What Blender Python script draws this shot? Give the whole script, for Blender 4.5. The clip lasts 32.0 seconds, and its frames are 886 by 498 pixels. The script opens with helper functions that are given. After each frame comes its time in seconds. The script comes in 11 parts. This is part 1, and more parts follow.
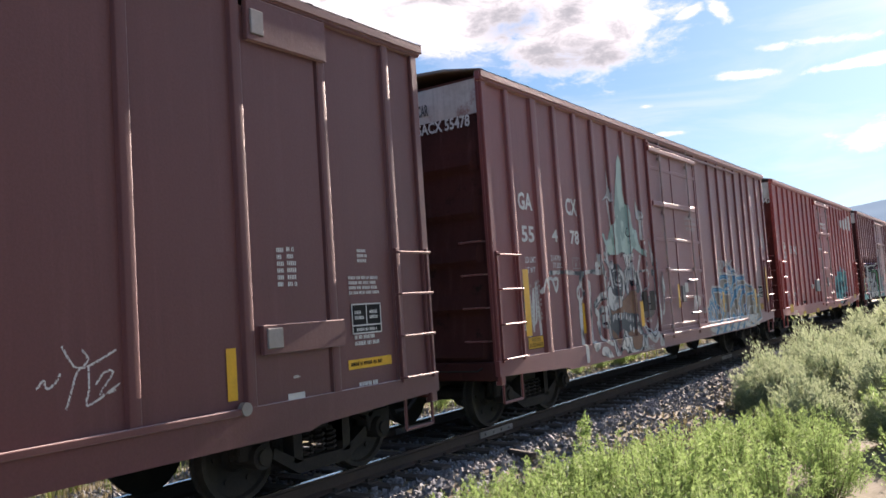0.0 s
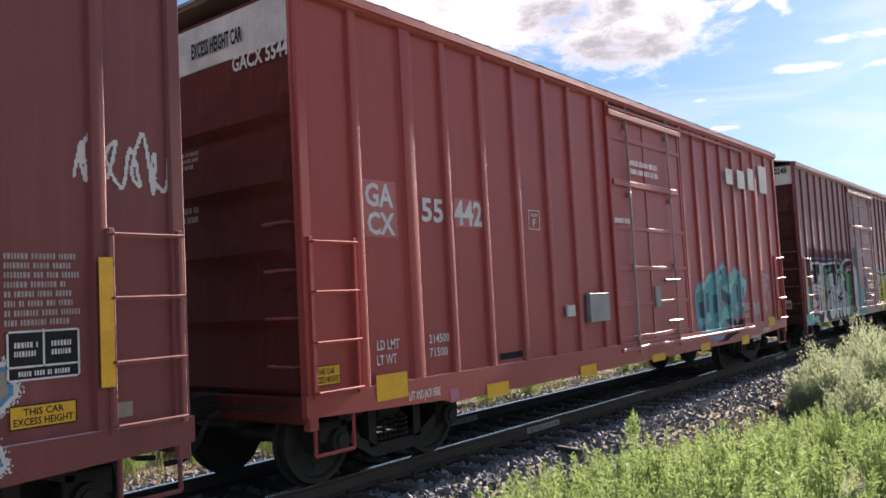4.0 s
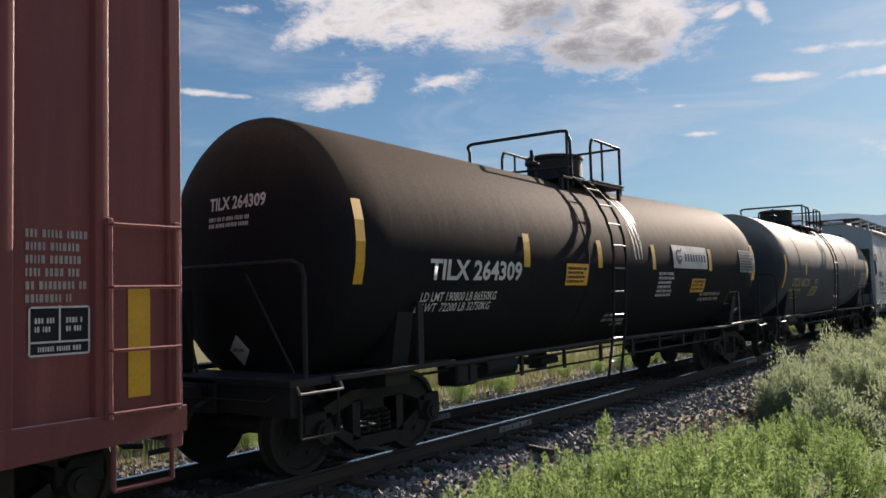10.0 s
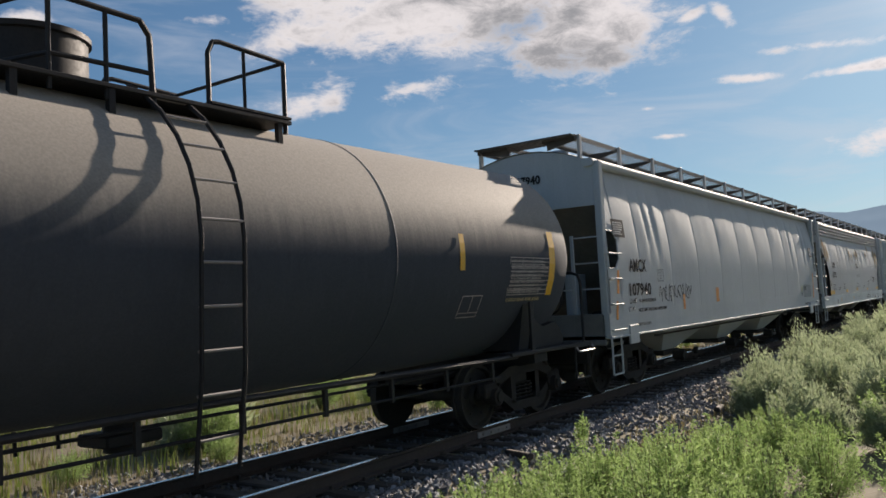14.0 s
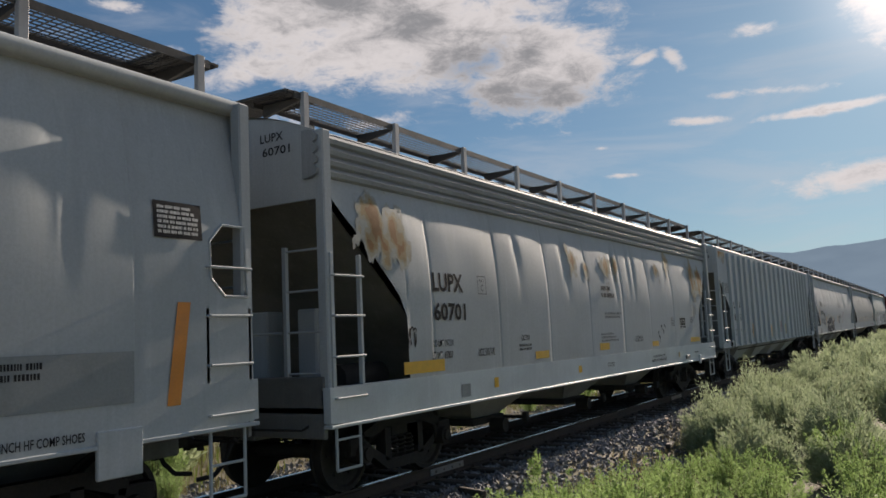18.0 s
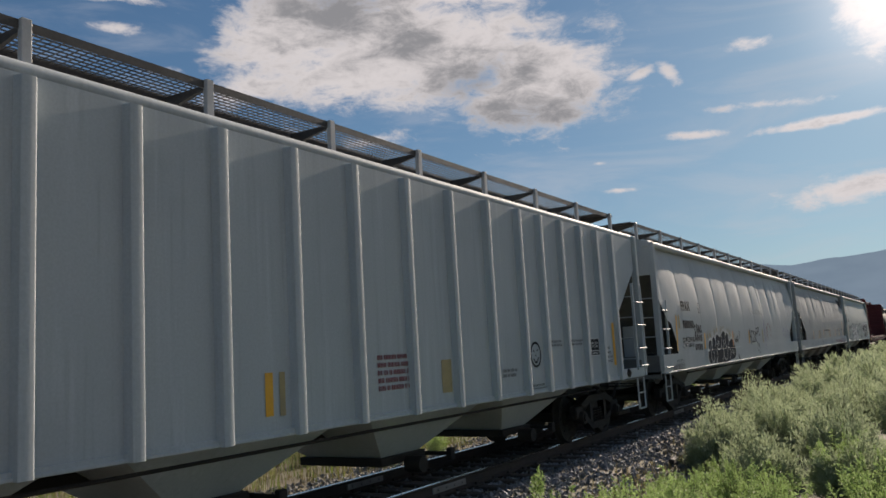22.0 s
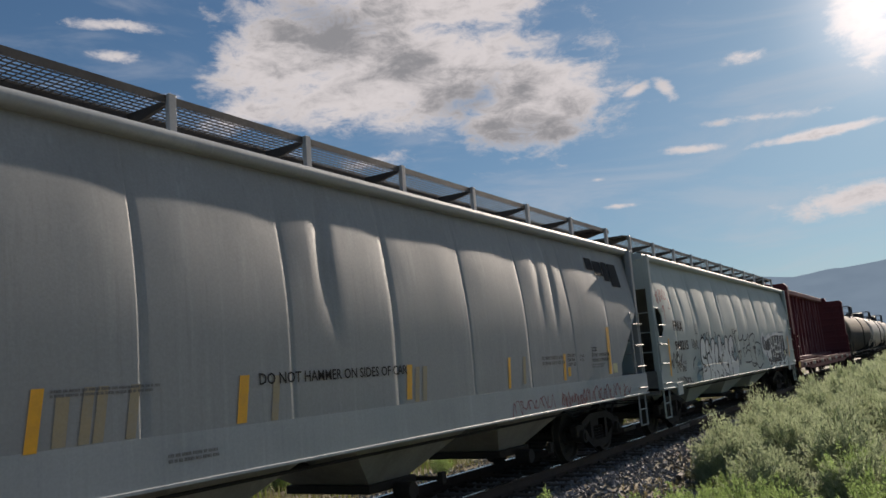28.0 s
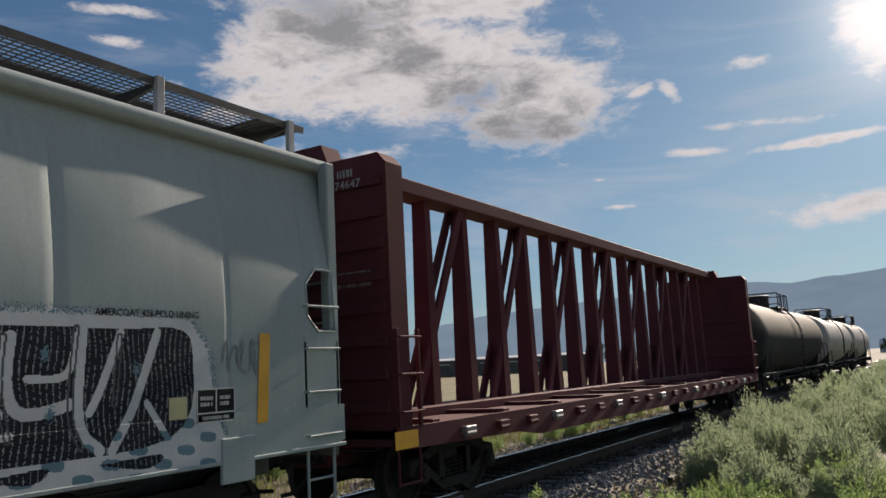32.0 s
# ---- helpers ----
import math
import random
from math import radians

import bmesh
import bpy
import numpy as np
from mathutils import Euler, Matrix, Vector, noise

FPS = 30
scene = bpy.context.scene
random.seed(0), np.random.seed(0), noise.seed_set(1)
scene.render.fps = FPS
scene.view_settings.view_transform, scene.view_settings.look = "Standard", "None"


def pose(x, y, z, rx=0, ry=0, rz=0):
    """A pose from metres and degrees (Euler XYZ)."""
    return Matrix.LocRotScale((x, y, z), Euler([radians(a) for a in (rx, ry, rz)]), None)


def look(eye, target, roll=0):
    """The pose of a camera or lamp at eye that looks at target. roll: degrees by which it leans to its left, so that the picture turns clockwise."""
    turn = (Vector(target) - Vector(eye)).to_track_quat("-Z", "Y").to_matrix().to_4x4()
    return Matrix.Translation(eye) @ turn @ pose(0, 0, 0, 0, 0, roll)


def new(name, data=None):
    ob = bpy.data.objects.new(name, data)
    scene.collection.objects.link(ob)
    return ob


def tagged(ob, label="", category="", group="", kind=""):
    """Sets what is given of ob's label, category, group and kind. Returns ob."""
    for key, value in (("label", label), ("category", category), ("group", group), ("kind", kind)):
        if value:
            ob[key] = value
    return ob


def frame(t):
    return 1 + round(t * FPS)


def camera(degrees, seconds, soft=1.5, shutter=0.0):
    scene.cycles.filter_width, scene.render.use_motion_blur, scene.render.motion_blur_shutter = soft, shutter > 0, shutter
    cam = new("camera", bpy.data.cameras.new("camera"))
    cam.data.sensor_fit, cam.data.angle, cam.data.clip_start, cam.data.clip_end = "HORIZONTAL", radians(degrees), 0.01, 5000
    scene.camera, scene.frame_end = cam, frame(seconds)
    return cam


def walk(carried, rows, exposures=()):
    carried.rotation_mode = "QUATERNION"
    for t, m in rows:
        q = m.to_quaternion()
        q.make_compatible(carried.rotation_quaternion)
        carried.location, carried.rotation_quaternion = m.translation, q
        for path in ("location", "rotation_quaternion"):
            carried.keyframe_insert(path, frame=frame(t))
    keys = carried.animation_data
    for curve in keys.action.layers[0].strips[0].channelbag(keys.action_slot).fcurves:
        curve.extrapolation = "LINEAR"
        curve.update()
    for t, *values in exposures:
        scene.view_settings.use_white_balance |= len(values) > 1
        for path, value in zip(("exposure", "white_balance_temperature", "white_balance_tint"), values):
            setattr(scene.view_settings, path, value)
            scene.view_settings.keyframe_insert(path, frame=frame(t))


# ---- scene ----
EYE = (0.0, 0.0, 1.78)          # metres over the rail heads
TRACK = 7.05                    # centre line of the track, along x
HALF = 1.45                     # half width of the cars
LOOKS = [
    (0, 34.74, 3.94, -3.8), (0.5, 37.07, 4.21, -4.89), (1, 38.31, 4.35, -5.82), (1.5, 38.54, 4.4, -5.09),
    (2, 38.6, 4.33, -4.32), (2.5, 38.59, 4.4, -3.48), (3, 38.53, 4.14, -3.29), (3.5, 38.2, 4.06, -3.04),
    (4, 38.19, 3.73, -2.97), (4.5, 38.18, 3.29, -2.65), (6.5, 38.23, 3.38, -2.04), (7, 38.22, 3.42, -2.56),
    (7.5, 38.28, 3.44, -3.34), (8, 37.92, 3.54, -3.68), (8.5, 37.34, 3.46, -2.65), (9, 37.03, 3.46, -1.61),
    (9.5, 36.65, 3.5, -1.17), (10, 36.58, 3.5, -1.58), (10.5, 36.51, 3.46, -1.39), (11, 36.45, 3.46, -1.26),
    (11.5, 36.46, 3.55, -1.83), (12, 36.47, 3.64, -2.07), (12.5, 36.44, 3.61, -3.55), (13, 36.45, 3.63, -3.52),
    (13.5, 36.18, 3.85, -3.36), (14, 34.74, 3.91, -3.07), (14.5, 33.68, 3.83, -2.9), (15, 33.03, 3.77, -2.45),
    (15.5, 32.85, 4.9, -1.18), (17.5, 31.52, 6.23, -2.54), (18, 31.45, 6.23, -2.59), (18.5, 31.46, 6.48, -2.74),
    (19, 31.46, 6.88, -2.72), (19.5, 31.41, 6.85, -2.65), (20, 31.41, 6.99, -2.78), (20.5, 31.41, 7.33, -2.94),
    (21, 31.39, 7.39, -3.07), (21.5, 31.37, 7.46, -3.34), (22, 31.35, 7.43, -3.33), (22.5, 31.35, 7.48, -3.21),
    (23, 31.6, 7.54, -3.32), (23.5, 31.93, 7.61, -3.2), (24, 31.97, 8.19, -3.39), (24.5, 31.94, 8.73, -3.26),
    (25, 31.96, 8.79, -3.22), (25.5, 31.94, 8.81, -3.11), (27.5, 31.65, 8.69, -3.66), (28, 31.3, 8.82, -4.63),
    (28.5, 31.1, 8.87, -3.54), (29, 31.07, 8.97, -3.07), (29.5, 31.09, 8.88, -2.97), (30, 31.13, 8.59, -2.94),
    (30.5, 31.13, 8.34, -3.11), (31, 31.17, 8.38, -3.16), (31.5, 31.24, 8.46, -3.09), (32, 31.24, 8.49, -2.9),
]
TRAVEL = [
    (0, -0.00), (0.5, 2.48), (1, 4.98), (1.5, 7.53), (2, 10.13), (2.5, 12.79), (3, 15.52), (3.5, 18.16),
    (4, 20.76), (4.5, 23.40), (6.5, 34.20), (7, 36.96), (7.5, 39.75), (8, 42.57), (8.5, 45.43), (9, 48.29),
    (9.5, 51.15), (10, 54.04), (10.5, 56.93), (11, 59.85), (11.5, 62.84), (12, 65.90), (12.5, 69.02), (13, 72.14),
    (13.5, 75.29), (14, 78.45), (14.5, 81.60), (15, 84.75), (15.5, 87.91), (17.5, 100.94), (18, 104.32), (18.5, 107.70),
    (19, 111.06), (19.5, 114.41), (20, 117.81), (20.5, 121.25), (21, 124.67), (21.5, 128.11), (22, 131.61), (22.5, 135.04),
    (23, 138.47), (23.5, 141.94), (24, 145.42), (24.5, 148.99), (25, 152.59), (25.5, 156.17), (27.5, 170.64), (28, 174.30),
    (28.5, 177.98), (29, 181.69), (29.5, 185.43), (30, 189.20), (30.5, 192.95), (31, 196.65), (31.5, 200.32), (32, 204.00),
]


def aim(yaw, pitch, roll):
    a, b = radians(yaw), radians(pitch)
    way = Vector((math.cos(a) * math.cos(b), math.sin(a) * math.cos(b), math.sin(b)))
    return look(EYE, Vector(EYE) + way, roll)


cam = camera(57.56, 32.0, soft=1.6)
walk(cam, [(t, aim(y, p, r)) for t, y, p, r in LOOKS],
     exposures=[(0.0, 1.80, 7100, 25), (4.5, 1.77, 7100, 25), (8.8, 1.57, 7150, 25), (10.2, 1.03, 7100, 18), (13.0, 1.03, 7100, 17), (17.5, 0.76, 7150, 17), (32.0, 0.71, 7150, 18)])

# ---------------------------------------------------------------- light
SUN_AZ, SUN_EL = -0.7, 21.0
world = bpy.data.worlds.new("sky")
scene.world = world
world.use_nodes = True


class Net:
    """Short hand for building node trees."""

    def __init__(self, tree):
        self.t = tree
        self.t.nodes.clear()

    def n(self, kind, **sets):
        nd = self.t.nodes.new(kind)
        for k, v in sets.items():
            if k == "op":
                nd.operation = v
            elif k == "blend":
                nd.blend_type = v
            elif k == "dtype":
                nd.data_type = v
        return nd

    def link(self, a, b):
        self.t.links.new(a, b)

    def put(self, sock, v):
        if hasattr(v, "links") or hasattr(v, "is_linked"):
            self.link(v, sock)
        else:
            sock.default_value = v

    def math(self, op, a, b=0.0, c=0.0, clamp=False):
        nd = self.n("ShaderNodeMath", op=op)
        nd.use_clamp = clamp
        for i, v in enumerate((a, b, c)):
            self.put(nd.inputs[i], v)
        return nd.outputs[0]

    def mix(self, f, a, b, blend="MIX"):
        nd = self.n("ShaderNodeMix", dtype="RGBA", blend=blend)
        self.put(nd.inputs[0], f)
        self.put(nd.inputs[6], a if hasattr(a, "links") else (*a[:3], 1))
        self.put(nd.inputs[7], b if hasattr(b, "links") else (*b[:3], 1))
        return nd.outputs[2]

    def noise(self, vec, scale, detail=4.0, rough=0.55, distort=0.0):
        nd = self.n("ShaderNodeTexNoise")
        if vec is not None:
            self.link(vec, nd.inputs["Vector"])
        nd.inputs["Scale"].default_value = scale
        nd.inputs["Detail"].default_value = detail
        nd.inputs["Roughness"].default_value = rough
        nd.inputs["Distortion"].default_value = distort
        return nd.outputs[0]

    def step(self, v, lo, hi, a=0.0, b=1.0):
        nd = self.n("ShaderNodeMapRange")
        nd.interpolation_type = "SMOOTHSTEP"
        for i, x in enumerate((v, lo, hi, a, b)):
            self.put(nd.inputs[i], x)
        return nd.outputs[0]

    def scaled(self, vec, sx, sy, sz):
        nd = self.n("ShaderNodeMapping")
        self.link(vec, nd.inputs[0])
        nd.inputs["Scale"].default_value = (sx, sy, sz)
        return nd.outputs[0]


# clouds: azimuth, elevation, half widths in degrees, weight, rise per degree of azimuth
CLOUDS = [
    (33, 21.5, 13, 5.5, 1.0, 0.0), (24, 18.6, 6.5, 4.2, 1.0, 0.0), (30, 27, 11, 6.0, 1.0, 0.0), (41, 22.5, 7, 3.6, 0.9, 0.0),
    (44.5, 19.0, 4.5, 1.5, 0.7, -0.25), (43.5, 14.6, 4.5, 1.7, 0.62, -0.3), (36, 15.2, 4.5, 1.6, 0.62, -0.1), (53, 14.3, 6.5, 0.40, 0.72, 0.05), (64, 9.5, 6, 3.6, 0.85, 0.0),
]
SMALL_CLOUDS = [
    (60, 14.1, 2.2, 0.35, 0.66, 0.0), (9.0, 19.1, 1.9, 0.75, 0.72, 0.0), (13.0, 13.75, 2.8, 0.42, 0.74, 0.08), (5.2, 13.4, 5.0, 0.36, 0.80, -0.03), (9.5, 15.1, 6.5, 0.42, 0.46, 0.06),
    (4.0, 8.9, 5.0, 0.95, 0.86, -0.08), (19.9, 12.6, 0.8, 0.25, 0.70, 0.0), (18.6, 10.6, 2.0, 0.28, 0.70, 0.02), (53.8, 22.3, 2.6, 0.55, 0.66, 0.0), (53.7, 24.3, 4.0, 0.55, 0.66, 0.0),
    (51.2, 19.8, 3.0, 0.55, 0.55, 0.0), (1.6, 19.6, 3.0, 3.6, 0.84, 0.0), (61.7, 19.2, 2.4, 0.6, 0.66, 0.0), (14.5, 18.1, 1.0, 1.0, 0.60, 0.9), (16.6, 18.2, 1.3, 0.5, 0.66, -0.3),
    # the wide one at -75 is out of view, added to light the sides
    (-14, 14, 12, 4, 0.8, 0.0), (90, 20, 14, 4, 0.7, 0.0), (-75, 26, 42, 12, 1.0, 0.0),
]
DARK = [(28.3, 19.3, 4.2, 1.7), (24.6, 16.7, 4.6, 1.5), (38, 24.0, 5.0, 2.0), (33, 22.0, 3.0, 1.2), (66, 9, 9, 3.0), (-75, 24, 30, 6)]
w = Net(world.node_tree)
gen = w.n("ShaderNodeTexCoord").outputs["Generated"]
sep = w.n("ShaderNodeSeparateXYZ")
w.link(gen, sep.inputs[0])
deg = 180 / math.pi
az = w.math("MULTIPLY", w.math("ARCTAN2", sep.outputs[1], sep.outputs[0]), deg)
el = w.math("MULTIPLY", w.math("ARCSINE", sep.outputs[2]), deg)
field = None
for a0, e0, ra, re_, wt, rise in CLOUDS + SMALL_CLOUDS:
    off = w.math("SUBTRACT", az, a0)
    da = w.math("DIVIDE", off, ra)
    de = w.math("DIVIDE", w.math("SUBTRACT", w.math("SUBTRACT", el, e0), w.math("MULTIPLY", off, rise)), re_)
    d2 = w.math("ADD", w.math("MULTIPLY", da, da), w.math("MULTIPLY", de, de))
    blob = w.math("MULTIPLY", w.math("EXPONENT", w.math("MULTIPLY", d2, -0.9)), wt)
    field = blob if field is None else w.math("MAXIMUM", field, blob)
flat = w.scaled(gen, 1.0, 1.0, 2.2)
big = w.noise(flat, 7.0, 9.0, 0.62, 0.25)
fine = w.noise(flat, 22.0, 8.0, 0.66, 0.35)
dens = w.math("ADD", w.math("MULTIPLY", field, 1.0), w.math("MULTIPLY", w.math("SUBTRACT", big, 0.5), 1.25))
dens = w.math("ADD", dens, w.math("MULTIPLY", w.math("SUBTRACT", fine, 0.5), 1.1))
cover = w.step(dens, 0.34, 0.78)
dark = None
for a0, e0, ra, re_ in DARK:
    da = w.math("DIVIDE", w.math("SUBTRACT", az, a0), ra)
    de = w.math("DIVIDE", w.math("SUBTRACT", el, e0), re_)
    blob = w.math("EXPONENT", w.math("MULTIPLY", w.math("ADD", w.math("MULTIPLY", da, da), w.math("MULTIPLY", de, de)), -0.9))
    dark = blob if dark is None else w.math("MAXIMUM", dark, blob)
core = w.math("ADD", w.math("MULTIPLY", field, 0.42), w.math("MULTIPLY", dark, 0.55))
core = w.math("ADD", core, w.math("MULTIPLY", w.math("SUBTRACT", big, 0.5), 1.2))
core = w.step(w.math("ADD", core, w.math("MULTIPLY", w.math("SUBTRACT", fine, 0.5), 1.5)), 0.28, 1.02)
sky = w.n("ShaderNodeTexSky")
sky.sky_type, sky.sun_disc = "NISHITA", False
sky.sun_elevation, sky.sun_rotation = radians(SUN_EL), radians(90 - SUN_AZ)
sky.air_density, sky.dust_density, sky.ozone_density = 1.0, 0.3, 1.5
near_sun = w.step(w.math("POWER", w.math("ADD", w.math("POWER", w.math("SUBTRACT", az, SUN_AZ), 2.0),
                                         w.math("POWER", w.math("SUBTRACT", el, SUN_EL), 2.0)), 0.5), 26.0, 1.0)
glare = w.math("POWER", near_sun, 3.0)
lit = w.mix(glare, (3.75, 3.85, 4.05), (4.7, 4.85, 5.1))
shade = w.mix(glare, (1.5, 1.64, 1.82), (2.3, 2.42, 2.6))
cloud = w.mix(core, lit, shade)
wisp = w.math("MULTIPLY", w.step(w.noise(w.scaled(gen, 1, 1, 5.0), 4.0, 6.0, 0.6, 0.6), 0.45, 0.75), 0.35)
damp = w.n("ShaderNodeVectorMath", op="MULTIPLY_ADD")
w.link(sky.outputs[0], damp.inputs[0])
damp.inputs[1].default_value, damp.inputs[2].default_value = (0.06, 0.06, 0.06), (1.0, 1.0, 1.0)
even = w.n("ShaderNodeVectorMath", op="DIVIDE")
w.link(sky.outputs[0], even.inputs[0])
w.link(damp.outputs[0], even.inputs[1])
tint = w.mix(1.0, even.outputs[0], (0.27, 0.43, 0.57), "MULTIPLY")
veil = w.mix(wisp, tint, (2.9, 3.3, 3.8))
halo = w.math("MULTIPLY", w.math("POWER", near_sun, 14.0), 0.32)
bg = w.n("ShaderNodeBackground")
w.link(w.mix(halo, w.mix(cover, veil, cloud), (10.6, 10.8, 11.0)), bg.inputs[0])
bg.inputs[1].default_value = 0.1
w.link(bg.outputs[0], w.n("ShaderNodeOutputWorld").inputs[0])

sun = new("sun", bpy.data.lights.new("sun", "SUN"))
sun.data.energy, sun.data.angle, sun.data.color = 4.2, radians(0.6), (1.0, 0.93, 0.82)
sun_way = Vector((math.cos(radians(SUN_AZ)) * math.cos(radians(SUN_EL)), math.sin(radians(SUN_AZ)) * math.cos(radians(SUN_EL)), math.sin(radians(SUN_EL))))
sun.matrix_world = look(sun_way * 60, (0, 0, 0))


# ---------------------------------------------------------------- materials
def material(name, base, alt=None, rough=0.6, metal=0.0, streak=0.0, spots=None, grain=40.0, bump=0.15, large=1.2, spread=(0.4, 0.7), vary=0.0, spec=0.5, sunlit_dust=None, chalk=0.0):
    """A surface with colour variation at two scales, fine relief, optional downward streaks and spots of another colour."""
    m = bpy.data.materials.new(name)
    m.use_nodes = True
    k = Net(m.node_tree)
    co = k.n("ShaderNodeTexCoord").outputs["Object"]
    big_n = k.noise(co, large, 5.0, 0.6)
    fine_n = k.noise(co, grain, 4.0, 0.6)
    alt = alt or tuple(c * 0.75 for c in base)
    col = k.mix(k.step(big_n, *spread), base, alt)
    if streak:
        run = k.noise(k.scaled(co, 5.0, 5.0, 0.25), 1.6, 5.0, 0.65)
        col = k.mix(k.math("MULTIPLY", k.step(run, 0.5, 0.8), streak), col, tuple(min(1.0, c * 1.5 + 0.03) for c in base))
        run2 = k.noise(k.scaled(co, 7.0, 7.0, 0.3), 2.3, 4.0, 0.6)
        col = k.mix(k.math("MULTIPLY", k.step(run2, 0.52, 0.82), streak), col, tuple(c * 0.45 for c in base))
    if spots:
        sp = k.noise(co, spots[1], 6.0, 0.7)
        col = k.mix(k.step(sp, spots[2], spots[2] + 0.12), col, spots[0])
    # tan dust on upward faces, which also paints in the sunlit upper half
    if sunlit_dust:
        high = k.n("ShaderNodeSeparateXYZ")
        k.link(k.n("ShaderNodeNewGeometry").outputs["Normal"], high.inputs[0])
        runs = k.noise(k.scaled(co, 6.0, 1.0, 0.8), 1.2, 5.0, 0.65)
        level = k.math("ADD", high.outputs[2], k.math("MULTIPLY", k.math("SUBTRACT", runs, 0.5), sunlit_dust[3]))
        col = k.mix(k.step(level, sunlit_dust[1], sunlit_dust[2]), col, sunlit_dust[0])
    col = k.mix(k.step(fine_n, 0.3, 0.7, 0.0, 0.22), col, tuple(c * 0.6 for c in base))
    if vary:
        info = k.n("ShaderNodeObjectInfo").outputs["Random"]
        col = k.mix(k.math("MULTIPLY", info, vary), col, tuple(c * 0.45 for c in base))
    b = k.n("ShaderNodeBsdfPrincipled")
    k.link(col, b.inputs["Base Color"])
    k.link(k.step(fine_n, 0.2, 0.8, max(0.05, rough - 0.1), min(1.0, rough + 0.1)), b.inputs["Roughness"])
    b.inputs["Metallic"].default_value = metal
    b.inputs["Specular IOR Level"].default_value = spec
    # sheen; high values on the reds also imitate glare haze on far cars
    if chalk:
        b.inputs["Sheen Weight"].default_value = chalk
        b.inputs["Sheen Roughness"].default_value = 0.45
        b.inputs["Sheen Tint"].default_value = (1.0, 0.80, 0.78, 1.0) if base[0] > 2 * base[1] else (1.0, 0.98, 0.95, 1.0)
    if bump:
        bp = k.n("ShaderNodeBump")
        bp.inputs["Strength"].default_value = bump
        bp.inputs["Distance"].default_value = 0.01
        k.link(fine_n, bp.inputs["Height"])
        k.link(bp.outputs[0], b.inputs["Normal"])
    k.link(b.outputs[0], k.n("ShaderNodeOutputMaterial").inputs[0])
    return m


def leaf_material(name, base, alt, rough=0.6, through_light=0.35):
    m = bpy.data.materials.new(name)
    m.use_nodes = True
    k = Net(m.node_tree)
    isl = k.n("ShaderNodeNewGeometry").outputs["Random Per Island"]
    co = k.n("ShaderNodeTexCoord").outputs["Object"]
    col = k.mix(isl, base, alt)
    col = k.mix(k.step(k.noise(co, 2.5, 3.0), 0.4, 0.7, 0.0, 0.5), col, tuple(c * 0.72 for c in base))
    d = k.n("ShaderNodeBsdfPrincipled")
    k.link(col, d.inputs["Base Color"])
    d.inputs["Roughness"].default_value = rough
    d.inputs["Specular IOR Level"].default_value = 0.25
    tr = k.n("ShaderNodeBsdfTranslucent")
    k.link(col, tr.inputs[0])
    mx = k.n("ShaderNodeMixShader")
    mx.inputs[0].default_value = through_light
    k.link(d.outputs[0], mx.inputs[1])
    k.link(tr.outputs[0], mx.inputs[2])
    k.link(mx.outputs[0], k.n("ShaderNodeOutputMaterial").inputs[0])
    return m


M_MAROON = material("maroon paint", (0.128, 0.040, 0.040), (0.11, 0.036, 0.036), 0.5, streak=0.22, large=0.5, spec=0.4, chalk=0.9)
M_BROWNRED = material("faded red brown paint", (0.205, 0.046, 0.044), (0.165, 0.040, 0.039), 0.5, streak=0.35, large=0.5, spots=((0.09, 0.03, 0.02), 3.0, 0.66), spec=0.4, chalk=0.9)
M_RED = material("bright oxide red paint", (0.40, 0.052, 0.04), (0.35, 0.047, 0.037), 0.48, streak=0.25, large=0.4, spec=0.4, chalk=0.55)
M_OLDRED = material("weathered dark red paint", (0.215, 0.046, 0.043), (0.17, 0.04, 0.039), 0.52, streak=0.4, large=0.6, spots=((0.06, 0.025, 0.02), 2.5, 0.64), spec=0.4, chalk=0.9)
M_BLACK = material("sooty black steel", (0.02, 0.02, 0.021), (0.03, 0.027, 0.026), 0.62, large=0.8, spec=0.25)
M_UNDER = material("grimy underframe steel", (0.026, 0.024, 0.023), (0.042, 0.036, 0.031), 0.75, large=2.0, grain=60, spec=0.2)
M_WHEEL = material("dusty wheel steel", (0.03, 0.027, 0.025), (0.048, 0.042, 0.035), 0.7, large=3, spec=0.25)
M_TREAD = material("polished tread steel", (0.6, 0.58, 0.55), (0.5, 0.48, 0.45), 0.25, metal=1.0, bump=0.02)
M_TANKBLACK = material("dusty black tank paint", (0.018, 0.018, 0.021), (0.024, 0.024, 0.027), 0.75, streak=0.1, large=0.5, bump=0.05, spec=0.05, sunlit_dust=((0.085, 0.064, 0.048), 0.03, 0.62, 0.32))
M_TANKGREY = material("faded charcoal tank paint", (0.048, 0.056, 0.070), (0.06, 0.067, 0.08), 0.7, streak=0.2, large=0.4, bump=0.05, spec=0.12, sunlit_dust=((0.31, 0.285, 0.25), 0.0, 0.42, 0.2), chalk=0.1)
M_TANKLIGHT = material("pale grey tank paint", (0.42, 0.40, 0.36), (0.33, 0.31, 0.27), 0.6, spec=0.25, streak=0.3, large=0.5, bump=0.05)
M_TANKTAN = material("dusty tan black tank paint", (0.05, 0.05, 0.05), (0.07, 0.065, 0.06), 0.75, streak=0.2, large=0.5, bump=0.05, spec=0.06, sunlit_dust=((0.28, 0.245, 0.19), -0.02, 0.38, 0.25))
M_GREY = material("light grey hopper paint", (0.43, 0.465, 0.475), (0.375, 0.405, 0.415), 0.66, streak=0.22, large=0.45, bump=0.06, spec=0.3, chalk=0.12)
